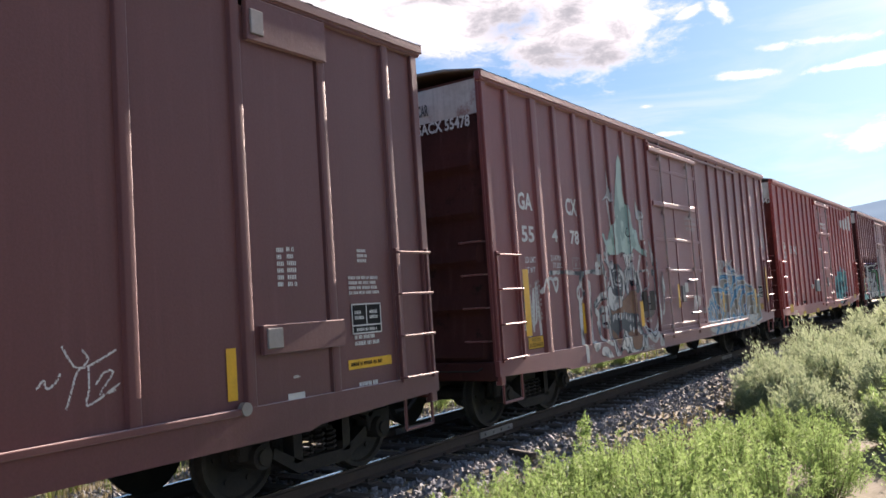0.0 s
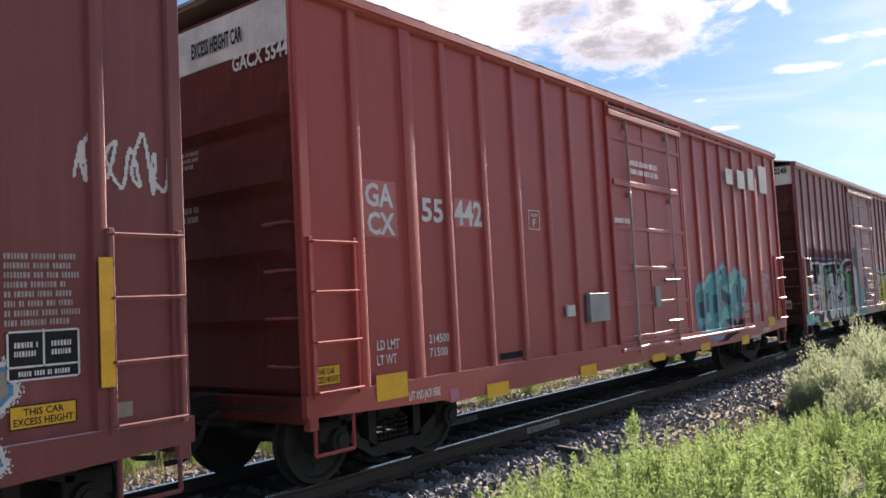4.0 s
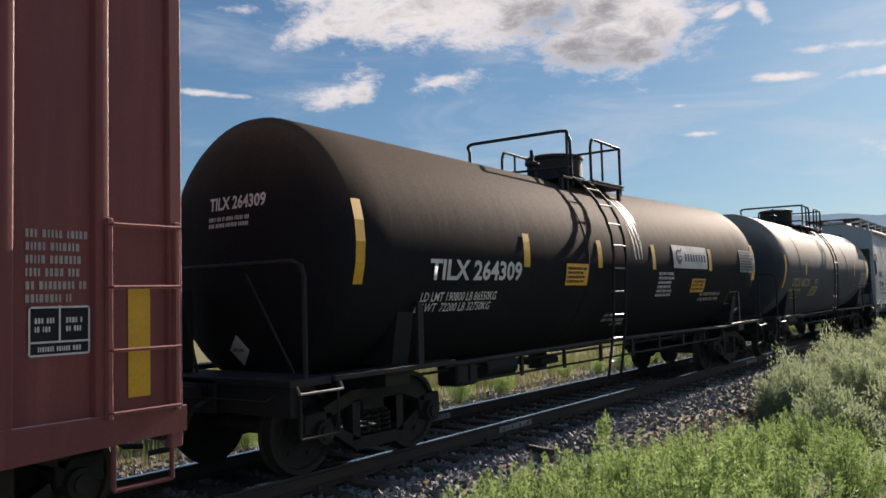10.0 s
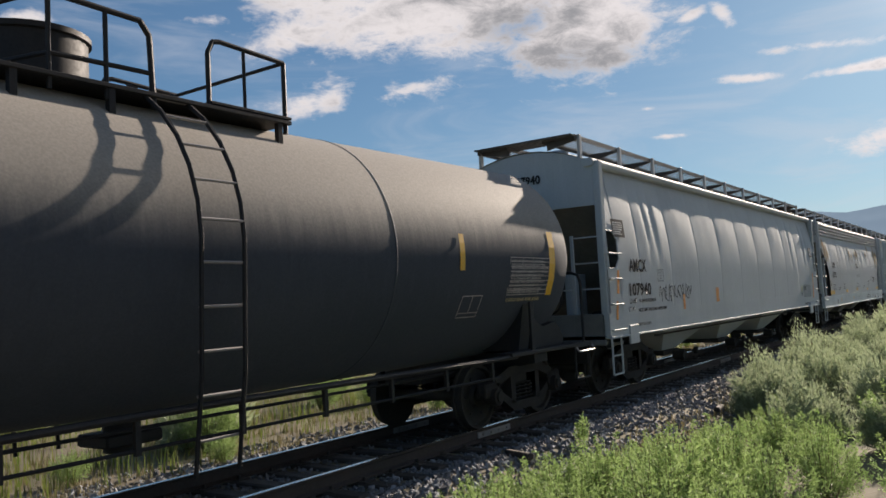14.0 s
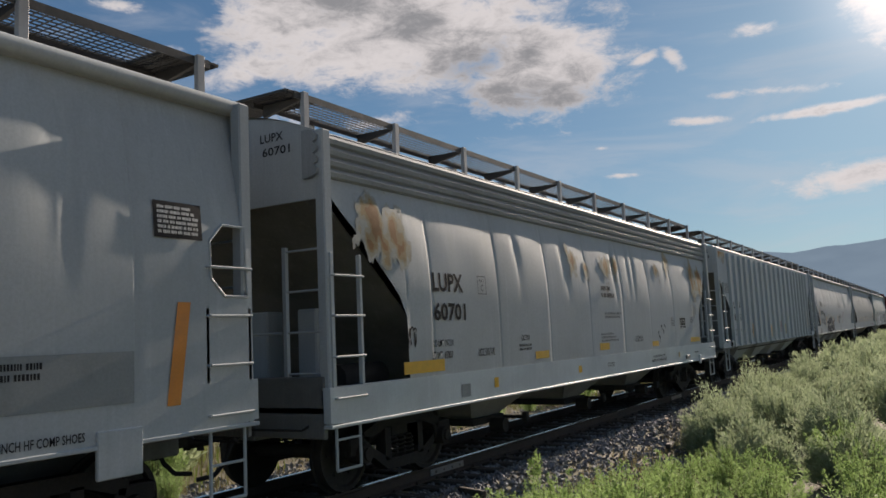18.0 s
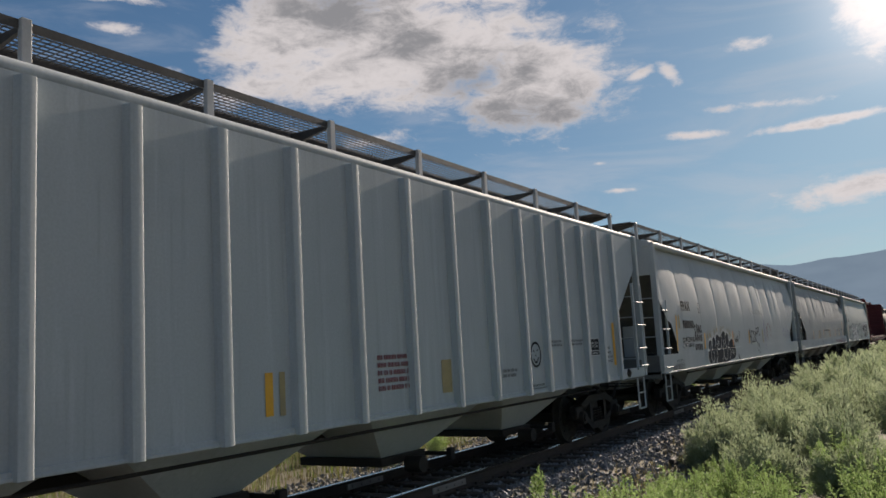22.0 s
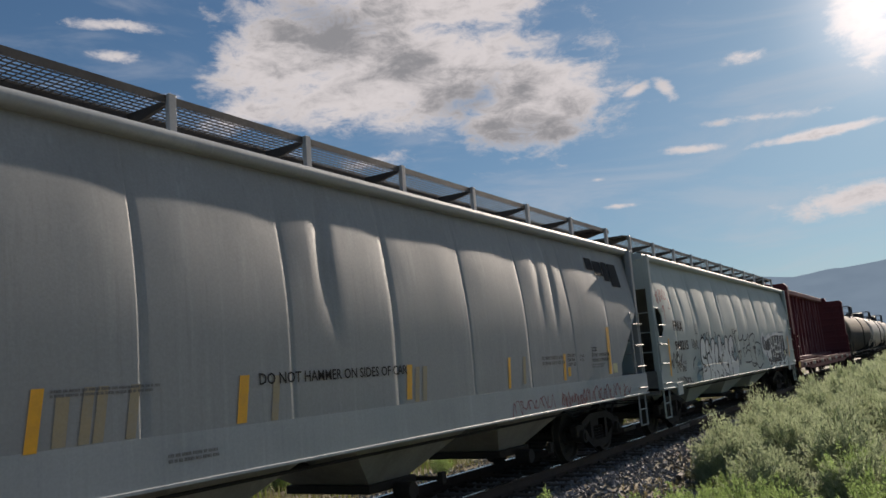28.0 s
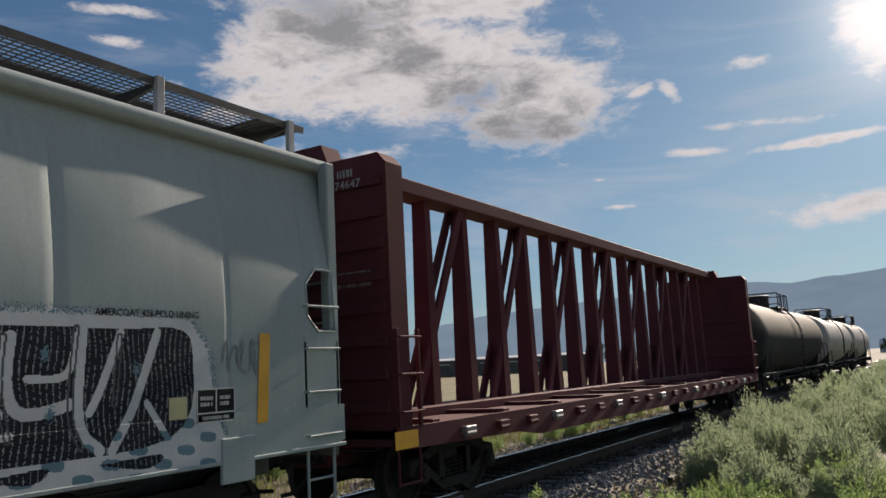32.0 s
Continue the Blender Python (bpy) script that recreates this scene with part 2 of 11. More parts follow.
M_GREYDULL = material("dull grey hopper paint", (0.295, 0.317, 0.322), (0.255, 0.273, 0.278), 0.66, streak=0.3, large=0.5, bump=0.06, spec=0.3, chalk=0.12)
M_GREYRUST = material("grey paint with rust patches", (0.43, 0.46, 0.47), (0.38, 0.40, 0.40), 0.66, streak=0.22, large=0.45, spots=((0.36, 0.19, 0.075), 0.75, 0.645), bump=0.06, spec=0.3, chalk=0.12)
M_RIBGREY = material("blue grey ribbed hopper paint", (0.455, 0.50, 0.515), (0.40, 0.44, 0.455), 0.66, streak=0.28, large=0.5, bump=0.06, spec=0.3, chalk=0.12)
M_GREEN = material("pale green hopper paint", (0.375, 0.44, 0.43), (0.33, 0.385, 0.375), 0.66, streak=0.22, large=0.45, bump=0.06, spec=0.3, chalk=0.12)
# dirt colour that also paints the shade below the end wall plate
M_SLOPE = material("grimy sloping sheet", (0.2, 0.195, 0.18), (0.14, 0.135, 0.12), 0.75, streak=0.4, large=1.0, spec=0.2)
# grime darkened further to paint the shade of the hopper ends
M_GRIMYSHADE = material("grimy hopper end steel", (0.20, 0.20, 0.19), (0.14, 0.138, 0.13), 0.75, streak=0.4, large=1.2, spec=0.2)
M_BAY = material("stained grey hopper bay", (0.32, 0.31, 0.29), (0.22, 0.21, 0.19), 0.65, streak=0.4, large=1.2)
M_GRATE = material("galvanised walkway grating", (0.085, 0.078, 0.070), (0.055, 0.048, 0.042), 0.6, metal=0.3)
M_PLUM = material("dark plum centre beam paint", (0.125, 0.033, 0.037), (0.095, 0.027, 0.031), 0.75, streak=0.2, large=0.8, spec=0.12, chalk=0.1)
M_WHITE = material("white stencil paint", (0.72, 0.72, 0.70), (0.6, 0.6, 0.58), 0.6, bump=0.0, large=4)
M_DIRTYWHITE = material("grubby white panel", (0.62, 0.61, 0.58), (0.45, 0.43, 0.40), 0.55, streak=0.4, large=2)
M_STAINWHITE = material("rust stained white panel", (0.60, 0.57, 0.54), (0.46, 0.40, 0.37), 0.6, streak=0.5, large=2, spots=((0.30, 0.13, 0.11), 1.6, 0.56))
M_INK = material("black stencil paint", (0.02, 0.02, 0.022), (0.03, 0.03, 0.03), 0.75, bump=0.0, spec=0.15)
M_YELLOW = material("yellow reflector tape", (0.78, 0.42, 0.02), (0.66, 0.36, 0.02), 0.4, bump=0.0, large=6)
M_ORANGE = material("orange reflector tape", (0.72, 0.25, 0.03), (0.6, 0.22, 0.04), 0.4, bump=0.0, large=6)
M_FADEWHITE = material("faded stencil paint", (0.42, 0.38, 0.36), (0.32, 0.26, 0.25), 0.6, bump=0.0, large=4)
M_RAIL = material("worn rail head", (0.62, 0.6, 0.58), (0.5, 0.48, 0.46), 0.22, metal=1.0, bump=0.02)
M_RAILSIDE = material("rusty rail side", (0.06, 0.042, 0.034), (0.042, 0.032, 0.027), 0.8)
M_TIE = material("oily timber tie", (0.07, 0.056, 0.045), (0.10, 0.085, 0.07), 0.85, vary=0.5, grain=25, bump=0.5)
M_GROUND = material("dry soil and thatch", (0.20, 0.165, 0.11), (0.15, 0.14, 0.075), 0.95, large=0.35, grain=20, bump=0.6, spots=((0.24, 0.21, 0.12), 1.2, 0.55))
# distance haze as a flat blue glow in place of lit slopes
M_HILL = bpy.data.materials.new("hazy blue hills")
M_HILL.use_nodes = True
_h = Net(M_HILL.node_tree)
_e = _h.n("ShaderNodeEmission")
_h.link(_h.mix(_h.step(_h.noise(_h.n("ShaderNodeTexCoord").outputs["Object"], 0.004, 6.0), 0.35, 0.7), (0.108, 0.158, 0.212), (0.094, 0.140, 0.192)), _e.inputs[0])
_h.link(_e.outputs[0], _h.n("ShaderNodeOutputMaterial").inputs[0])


# ---------------------------------------------------------------- mesh building
class Geo:
    """Collects vertices and faces of one part."""

    def __init__(self):
        self.v, self.f = [], []

    def add(self, vs, fs):
        n = len(self.v)
        self.v += [tuple(p) for p in vs]
        self.f += [tuple(i + n for i in q) for q in fs]
        return self

    def box(self, x0, x1, y0, y1, z0, z1, c=0.0):
        if c <= 0:
            vs = [(x, y, z) for x in (x0, x1) for y in (y0, y1) for z in (z0, z1)]
            return self.add(vs, [(0, 1, 3, 2), (4, 6, 7, 5), (0, 4, 5, 1), (2, 3, 7, 6), (0, 2, 6, 4), (1, 5, 7, 3)])
        lo, hi = (x0, y0, z0), (x1, y1, z1)
        c = min(c, (x1 - x0) * 0.4, (y1 - y0) * 0.4, (z1 - z0) * 0.4)
        vs, index = [], {}
        for sx in (0, 1):
            for sy in (0, 1):
                for sz in (0, 1):
                    s = (sx, sy, sz)
                    for axis in range(3):
                        p = []
                        for a in range(3):
                            e = (lo, hi)[s[a]][a]
                            p.append(e if a == axis else e + (c if s[a] == 0 else -c))
                        index[s, axis] = len(vs)
                        vs.append(p)
        fs = []
        for a in range(3):
            b, d = (a + 1) % 3, (a + 2) % 3
            for e in (0, 1):
                q = []
                for u, v in ((0, 0), (1, 0), (1, 1), (0, 1)):
                    s = [0, 0, 0]
                    s[a], s[b], s[d] = e, u, v
                    q.append(index[tuple(s), a])
                fs.append(tuple(q if e else q[::-1]))
            for u in (0, 1):
                for v in (0, 1):
                    s0, s1 = [0, 0, 0], [0, 0, 0]
                    s0[a], s1[a] = 0, 1
                    s0[b] = s1[b] = u
                    s0[d] = s1[d] = v
                    q = (index[tuple(s0), b], index[tuple(s1), b], index[tuple(s1), d], index[tuple(s0), d])
                    fs.append(q if u == v else q[::-1])
        for s in [(i, j, k) for i in (0, 1) for j in (0, 1) for k in (0, 1)]:
            q = tuple(index[s, a] for a in range(3))
            fs.append(q if sum(s) % 2 == 1 else q[::-1])
        return self.add(vs, fs)

    def prism(self, pts, a, b, axis="x"):
        """A polygon drawn out from a to b along an axis; pts are (y, z), (x, z) or (x, y)."""
        def at(p, t):
            return {"x": (t, p[0], p[1]), "y": (p[0], t, p[1]), "z": (p[0], p[1], t)}[axis]
        n = len(pts)
        vs = [at(p, a) for p in pts] + [at(p, b) for p in pts]
        fs = [tuple(range(n))[::-1], tuple(range(n, 2 * n))] + [(i, (i + 1) % n, n + (i + 1) % n, n + i) for i in range(n)]
        return self.add(vs, fs)

    def cyl(self, p0, p1, r, n=10, r2=None, caps=True):
        p0, p1 = Vector(p0), Vector(p1)
        d = (p1 - p0).normalized()
        u = d.orthogonal().normalized()
        v = d.cross(u)
        r2 = r if r2 is None else r2
        ring = [(math.cos(2 * math.pi * i / n), math.sin(2 * math.pi * i / n)) for i in range(n)]
        vs = [p0 + (u * c + v * s) * r for c, s in ring] + [p1 + (u * c + v * s) * r2 for c, s in ring]
        fs = [(i, (i + 1) % n, n + (i + 1) % n, n + i) for i in range(n)]
        if caps:
            fs += [tuple(range(n))[::-1], tuple(range(n, 2 * n))]
        return self.add(vs, fs)

    def tube(self, pts, r, n=7):
        for a, b in zip(pts, pts[1:]):
            self.cyl(a, b, r, n)
        return self

    def lathe(self, rings, n=40, axis="x", at=(0, 0, 0)):
        """rings: (along, radius) pairs about an axis through at."""
        vs, fs = [], []
        for t, r in rings:
            for i in range(n):
                c, s = math.cos(2 * math.pi * i / n) * r, math.sin(2 * math.pi * i / n) * r
                p = {"x": (t, c, s), "y": (c, t, s), "z": (c, s, t)}[axis]
                vs.append((p[0] + at[0], p[1] + at[1], p[2] + at[2]))
        for k in range(len(rings) - 1):
            for i in range(n):
                j = (i + 1) % n
                fs.append((k * n + i, k * n + j, (k + 1) * n + j, (k + 1) * n + i))
        return self.add(vs, fs)

    def sheet(self, rows):
        """A grid surface from rows of points."""
        n = len(rows[0])
        vs = [p for r in rows for p in r]
        fs = [(k * n + i, k * n + i + 1, (k + 1) * n + i + 1, (k + 1) * n + i) for k in range(len(rows) - 1) for i in range(n - 1)]
        return self.add(vs, fs)

    def mesh(self, name, mat, smooth=False, weld=False):
        me = bpy.data.meshes.new(name)
        me.from_pydata(self.v, [], self.f)
        bm = bmesh.new()
        bm.from_mesh(me)
        if weld:
            bmesh.ops.remove_doubles(bm, verts=bm.verts, dist=0.0005)
        bmesh.ops.recalc_face_normals(bm, faces=bm.faces)
        bm.to_mesh(me)
        bm.free()
        if smooth:
            me.polygons.foreach_set("use_smooth", [True] * len(me.polygons))
            me.set_sharp_from_angle(angle=radians(38))
        me.materials.append(mat)
        return me


def part(name, geo, mat, parent, label="", smooth=False, at=None):
    """Links a Geo, or a mesh that is shared, as one mesh object under a thing."""
    me = geo if isinstance(geo, bpy.types.Mesh) else geo.mesh(name, mat, smooth)
    ob = new(name, me)
    ob.parent = parent
    if at is not None:
        ob.location = at
    if label:
        tagged(ob, label)
    return ob


def thing(name, label, category, group="", kind=""):
    return tagged(new(name), label, category, group, kind)


SHARED = {}


def shared(key, make):
    if key not in SHARED:
        SHARED[key] = make()
    return SHARED[key]


# ---------------------------------------------------------------- train: running gear
WHEEL_R = 0.457
WHEELSETS = []                   # (wheelset, its place on the truck)


def wheelset_mesh():
    g = Geo()
    for s in (-1, 1):
        y = s * 0.75
        g.lathe([(y - s * 0.075, 0.02), (y - s * 0.075, 0.485), (y - s * 0.045, 0.485), (y - s * 0.04, WHEEL_R), (y + s * 0.065, WHEEL_R - 0.006),
                 (y + s * 0.065, 0.40), (y + s * 0.02, 0.385), (y - s * 0.01, 0.16), (y + s * 0.05, 0.13), (y + s * 0.05, 0.085), (y + s * 0.2, 0.08), (y + s * 0.2, 0.01)], 32, "y")
        for i in range(6):
            a = i * math.pi / 3
            g.cyl((math.cos(a) * 0.27, y + s * 0.015, math.sin(a) * 0.27), (math.cos(a) * 0.27, y + s * 0.03, math.sin(a) * 0.27), 0.03, 6)
    g.cyl((0, -0.7, 0), (0, 0.7, 0), 0.085, 12)
    return g.mesh("wheelset", M_WHEEL, True)


def side_frame_mesh():
    g = Geo()
    top = [(-1.12, 0.50), (-1.08, 0.66), (-0.85, 0.70), (-0.45, 0.83), (0.45, 0.83), (0.85, 0.70), (1.08, 0.66), (1.12, 0.50), (0.95, 0.44),
           (0.72, 0.44), (0.70, 0.56), (0.42, 0.70), (0.30, 0.70), (0.30, 0.40), (0.34, 0.32), (0.68, 0.50), (0.70, 0.40), (0.36, 0.19), (-0.36, 0.19), (-0.70, 0.40),
           (-0.68, 0.50), (-0.34, 0.32), (-0.30, 0.40), (-0.30, 0.70), (-0.42, 0.70), (-0.70, 0.56), (-0.72, 0.44), (-0.95, 0.44)]
    vs = [(x, -0.075, z) for x, z in top] + [(x, 0.075, z) for x, z in top]
    n = len(top)
    g.add(vs, [(i, (i + 1) % n, n + (i + 1) % n, n + i) for i in range(n)])
    quads = [(-1.12, -0.72, 0.44, 0.66), (0.72, 1.12, 0.44, 0.66)]
    for y in (-0.075, 0.0):
        for x0, x1, z0, z1 in quads:
            g.box(x0, x1, y, y + 0.075, z0, z1, 0.02)
    for y0, y1 in ((-0.075, 0.075),):
        g.prism([(-0.80, 0.58), (-0.42, 0.70), (0.42, 0.70), (0.80, 0.58), (0.85, 0.70), (0.45, 0.83), (-0.45, 0.83), (-0.85, 0.70)], y0, y1, "y")
        g.prism([(-0.70, 0.40), (-0.36, 0.19), (0.36, 0.19), (0.70, 0.40), (0.68, 0.50), (0.34, 0.32), (-0.34, 0.32), (-0.68, 0.50)], y0, y1, "y")
        g.prism([(-0.42, 0.30), (-0.30, 0.30), (-0.30, 0.72), (-0.42, 0.72)], y0, y1, "y")
        g.prism([(0.30, 0.30), (0.42, 0.30), (0.42, 0.72), (0.30, 0.72)], y0, y1, "y")
    for s in (-1, 1):
        g.cyl((s * 0.89, -0.15, WHEEL_R), (s * 0.89, 0.05, WHEEL_R), 0.12, 14)
        g.cyl((s * 0.89, -0.18, WHEEL_R), (s * 0.89, -0.14, WHEEL_R), 0.075, 10)
    return g.mesh("side_frame", M_UNDER, True)


def spring_mesh():
    g = Geo()
    for x in (-0.17, 0.0, 0.17):
        pts = [(x + 0.065 * math.cos(a * 0.9), 0.065 * math.sin(a * 0.9), 0.32 + 0.0075 * a) for a in range(0, 34)]
        g.tube(pts, 0.016, 5)
    return g.mesh("spring", M_UNDER, True)


def truck(car, x):
    def bolster():
        g = Geo()
        g.box(-0.2, 0.2, -1.0, 1.0, 0.55, 0.72, 0.03)
        g.cyl((0, 0, 0.7), (0, 0, 0.85), 0.2, 16)
        for s in (-1, 1):
            g.box(s * 0.42 - 0.04, s * 0.42 + 0.04, -0.85, 0.85, 0.36, 0.46, 0.01)
            for y in (-0.75, 0.75):
                g.box(s * 0.43 - 0.06, s * 0.43 + 0.06, y - 0.05, y + 0.05, 0.28, 0.55, 0.015)
            g.tube([(s * 0.43, 0, 0.4), (0, 0, 0.5)], 0.02, 6)
        return g.mesh("truck", M_UNDER, False)
    t = part("truck", shared("bolster", bolster), None, car, "grimy cast steel truck bolster", at=(x, 0, 0))
    for s in (-1, 1):
        part("side_frame", shared("side_frame", side_frame_mesh), None, t, at=(0, s * 1.0, 0))
        part("spring", shared("spring", spring_mesh), None, t, at=(0, s * 1.0, 0))
    for s in (-1, 1):
        wset = part("wheelset", shared("wheelset", wheelset_mesh), None, t, "dusty steel wheels with polished treads", at=(s * 0.89, 0, WHEEL_R))
        wset.data.materials[0] = M_WHEEL
        WHEELSETS.append((wset, s * 0.89, car))


def coupler(car, x, way):
    """A draft box, shank and knuckle at an end; way is -1 or 1 along x."""
    def make():
        g = Geo()
        g.box(-0.02, 0.45, -0.11, 0.11, 0.74, 0.96, 0.02)
        g.box(0.40, 0.62, -0.16, 0.14, 0.72, 0.98, 0.05)
        g.box(0.52, 0.74, 0.02, 0.15, 0.72, 0.98, 0.04)
        g.cyl((0.56, 0.09, 0.68), (0.56, 0.09, 1.02), 0.04, 8)
        g.box(-0.12, 0.0, -0.24, 0.24, 0.68, 1.02, 0.02)
        return g.mesh("coupler", M_UNDER, False)
    c = part("coupler", shared("coupler", make), None, car, at=(x, 0, 0))
    c.rotation_euler = (0, 0, 0 if way > 0 else math.pi)

    def hose():
        g = Geo()
        g.tube([(0.15, 0.38, 0.85), (0.35, 0.38, 0.78), (0.45, 0.34, 0.55), (0.55, 0.28, 0.42), (0.72, 0.2, 0.40)], 0.026, 7)
        return g.mesh("brake_hose", M_BLACK, True)
    h = part("brake_hose", shared("hose", hose), None, car, "black rubber air hose", at=(x, 0, 0))
    h.rotation_euler = c.rotation_euler
    lever = Geo().tube([(x, -1.2, 0.92), (x + way * 0.12, -1.15, 0.86), (x + way * 0.15, -0.5, 0.86), (x + way * 0.4, -0.1, 0.9)], 0.013, 5)
    part("uncoupling_lever", lever, M_UNDER, car)


def ladder(car, x0, x1, y, zs, mat, low=None, high=None, label="steel ladder"):
    """Two stiles with a rung at every height of zs, on the side of a car (seen along y)."""
    g = Geo()
    lo, hi = (low if low is not None else zs[0] - 0.05), (high if high is not None else zs[-1] + 0.05)
    g.box(x0 - 0.022, x0 + 0.022, y - 0.015, y + 0.04, lo, hi, 0.006)
    ob = part("ladder", g, mat, car, label)
    part("stile", Geo().box(x1 - 0.022, x1 + 0.022, y - 0.015, y + 0.04, lo, hi, 0.006), mat, ob)
    for z in zs:
        part("rung", Geo().tube([(x0 - 0.02, y + 0.03, z), (x0, y - 0.05, z), (x1, y - 0.05, z), (x1 + 0.02, y + 0.03, z)], 0.014, 6), mat, ob, smooth=True)
    return ob


M_BRIGHT = material("worn bright grab iron", (0.30, 0.28, 0.27), (0.2, 0.18, 0.17), 0.5, metal=0.25, bump=0.05)


SWELLS = {}                      # how far a hopper's side swells out at (x, z), by car


def skin(car, surf):
    """The surface for marks on a car: that given, with the car's own swells on its upper side."""
    if car.name not in SWELLS:
        return surf
    swell = SWELLS[car.name]

    def place(u, v, lift=0.0):
        x, y, z = surf(u, v, lift)
        return (x, y - (max(swell(u, v), swell(u - 0.02, v), swell(u + 0.02, v)) if v > 1.6 and y < -1 else 0.0), z)
    return place


# lettering and marks on a surface: surf(u, v, lift) gives the point of the surface
def word_mesh(text, x0, x1, z0, z1, mat, surf, bold):
    cu = bpy.data.curves.new("word", "FONT")
    cu.body, cu.size, cu.offset, cu.resolution_u = text, 1.0, bold, 2
    tmp = bpy.data.objects.new("word", cu)
    me = bpy.data.meshes.new_from_object(tmp)
    bpy.data.objects.remove(tmp)
    bpy.data.curves.remove(cu)
    us, vs = [v.co.x for v in me.vertices], [v.co.y for v in me.vertices]
    ua, ub, va, vb = min(us), max(us), min(vs), max(vs)
    for v in me.vertices:
        v.co = surf(x0 + (v.co.x - ua) / (ub - ua) * (x1 - x0), z0 + (v.co.y - va) / (vb - va) * (z1 - z0), 0.0095)
    me.materials.clear()
    me.materials.append(mat)
    return me


def flat_place(y):
    return lambda u, v, lift=0.0: (u, y - lift, v)


SHEET = flat_place(-1.402)       # side sheet of a box car, between the posts
SILL = flat_place(-1.468)        # bottom sill
PROUD = flat_place(-1.492)       # face of the door gear


def word(car, text, x0, x1, z0, z1, mat=None, surf=SHEET, bold=0.028, label="stencilled lettering"):
    if z1 - z0 < 0.15:
        bold = 0.012
    ob = new("lettering", word_mesh(text, x0, x1, z0, z1, mat or M_WHITE, skin(car, surf), bold))
    ob.parent = car
    return tagged(ob, label)


def end_word(car, text, y0, y1, z0, z1, mat, x=-0.012):
    """Lettering on the leading end of a car, read from left to right as y falls."""
    return word(car, text, y0, y1, z0, z1, mat, lambda u, v, lift=0.0: (x - lift, -u, v))


def mark(car, x0, x1, z0, z1, mat, surf=SHEET, name="reflector", label="", skew=0.0):
    """A thin tape or plate on the side; skew leans its top along x."""
    g = Geo()
    k = 4
    surf = skin(car, surf)
    for lift in (0.006,):
        g.sheet([[surf(x0 + (x1 - x0) * i / k + skew * j / k, z0 + (z1 - z0) * j / k, lift) for i in range(k + 1)] for j in range(k + 1)])
    return part(name, g, mat, car, label)


def boxed(car, x0, x1, z0, z1, mat, y=-1.40, deep=0.06, name="fixture", label=""):
    return part(name, Geo().box(x0, x1, y - deep, y + 0.01, z0, z1, 0.008), mat, car, label)


def bars(car, x0, x1, z0, z1, rows, mat=None, surf=SHEET, label="rows of small stencilled print"):
    """Unreadable small print as rows of short bars."""
    rnd = random.Random(int(x0 * 37) + int(z1 * 101))
    surf = skin(car, surf)
    g = Geo()
    pitch = (z1 - z0) / rows
    h = pitch * 0.62
    for r in range(rows):
        u, zz = x0, z1 - (r + 1) * pitch + pitch * 0.2
        end = x0 + (x1 - x0) * rnd.uniform(0.72, 1.0)
        while u < end - h * 0.3:
            for k in range(rnd.randint(2, 8)):
                wd = h * rnd.uniform(0.22, 0.5)
                if u + wd < x1:
                    g.add([surf(u, zz, 0.009), surf(u + wd, zz, 0.009), surf(u + wd, zz + h, 0.009), surf(u, zz + h, 0.009)], [(0, 1, 2, 3)])
                u += wd + h * 0.2
            u += h * 0.45
    return tagged(part("small_print", g, mat or M_WHITE, car, label), kind="stuff")


def outline(car, x0, x1, z0, z1, mat, surf=SHEET, t=0.014, inner=(), name="stencil_frame"):
    """A rectangular frame, with inner lines given as rectangles in fractions."""
    g = Geo()
    surf = skin(car, surf)
    wd, hh = x1 - x0, z1 - z0
    for a, b, c, d in [(0, wd, 0, t), (0, wd, hh - t, hh), (0, t, 0, hh), (wd - t, wd, 0, hh)] + [(wd * p, wd * q + t, hh * r, hh * s_ + t) for p, q, r, s_ in inner]:
        g.add([surf(x0 + a, z0 + c, 0.010), surf(x0 + b, z0 + c, 0.010), surf(x0 + b, z0 + d, 0.010), surf(x0 + a, z0 + d, 0.010)], [(0, 1, 2, 3)])
    return part(name, g, mat, car)


def chart(car, x0, x1, z0, z1, surf=SHEET):
    """A consolidated stencil: black panel, white frame, two boxes and print."""
    mark(car, x0, x1, z0, z1, M_INK, surf, "stencil_panel", "black stencil panel with white frame")
    outline(car, x0, x1, z0, z1, M_WHITE, surf, 0.014, ((0.48, 0.48, 0.26, 0.98), (0.0, 0.98, 0.26, 0.26)))
    w4, h4 = (x1 - x0), (z1 - z0)
    bars(car, x0 + w4 * 0.1, x0 + w4 * 0.42, z0 + h4 * 0.45, z0 + h4 * 0.8, 2, M_WHITE, surf)
    bars(car, x0 + w4 * 0.6, x0 + w4 * 0.9, z0 + h4 * 0.45, z0 + h4 * 0.8, 2, M_WHITE, surf)
    bars(car, x0 + w4 * 0.15, x0 + w4 * 0.85, z0 + h4 * 0.06, z0 + h4 * 0.22, 1, M_WHITE, surf)


def plate(car, text, x0, x1, z0, z1, mat, surf=SHEET):
    """A framed clearance plate: small word over a letter."""
    outline(car, x0, x1, z0, z1, mat, surf, 0.012)
    a, b = x0 + (x1 - x0) * 0.2, x1 - (x1 - x0) * 0.2
    word(car, "PLATE", a, b, z0 + (z1 - z0) * 0.66, z0 + (z1 - z0) * 0.82, mat, surf)
    word(car, text, x0 + (x1 - x0) * 0.36, x1 - (x1 - x0) * 0.36, z0 + (z1 - z0) * 0.16, z0 + (z1 - z0) * 0.54, mat, surf)


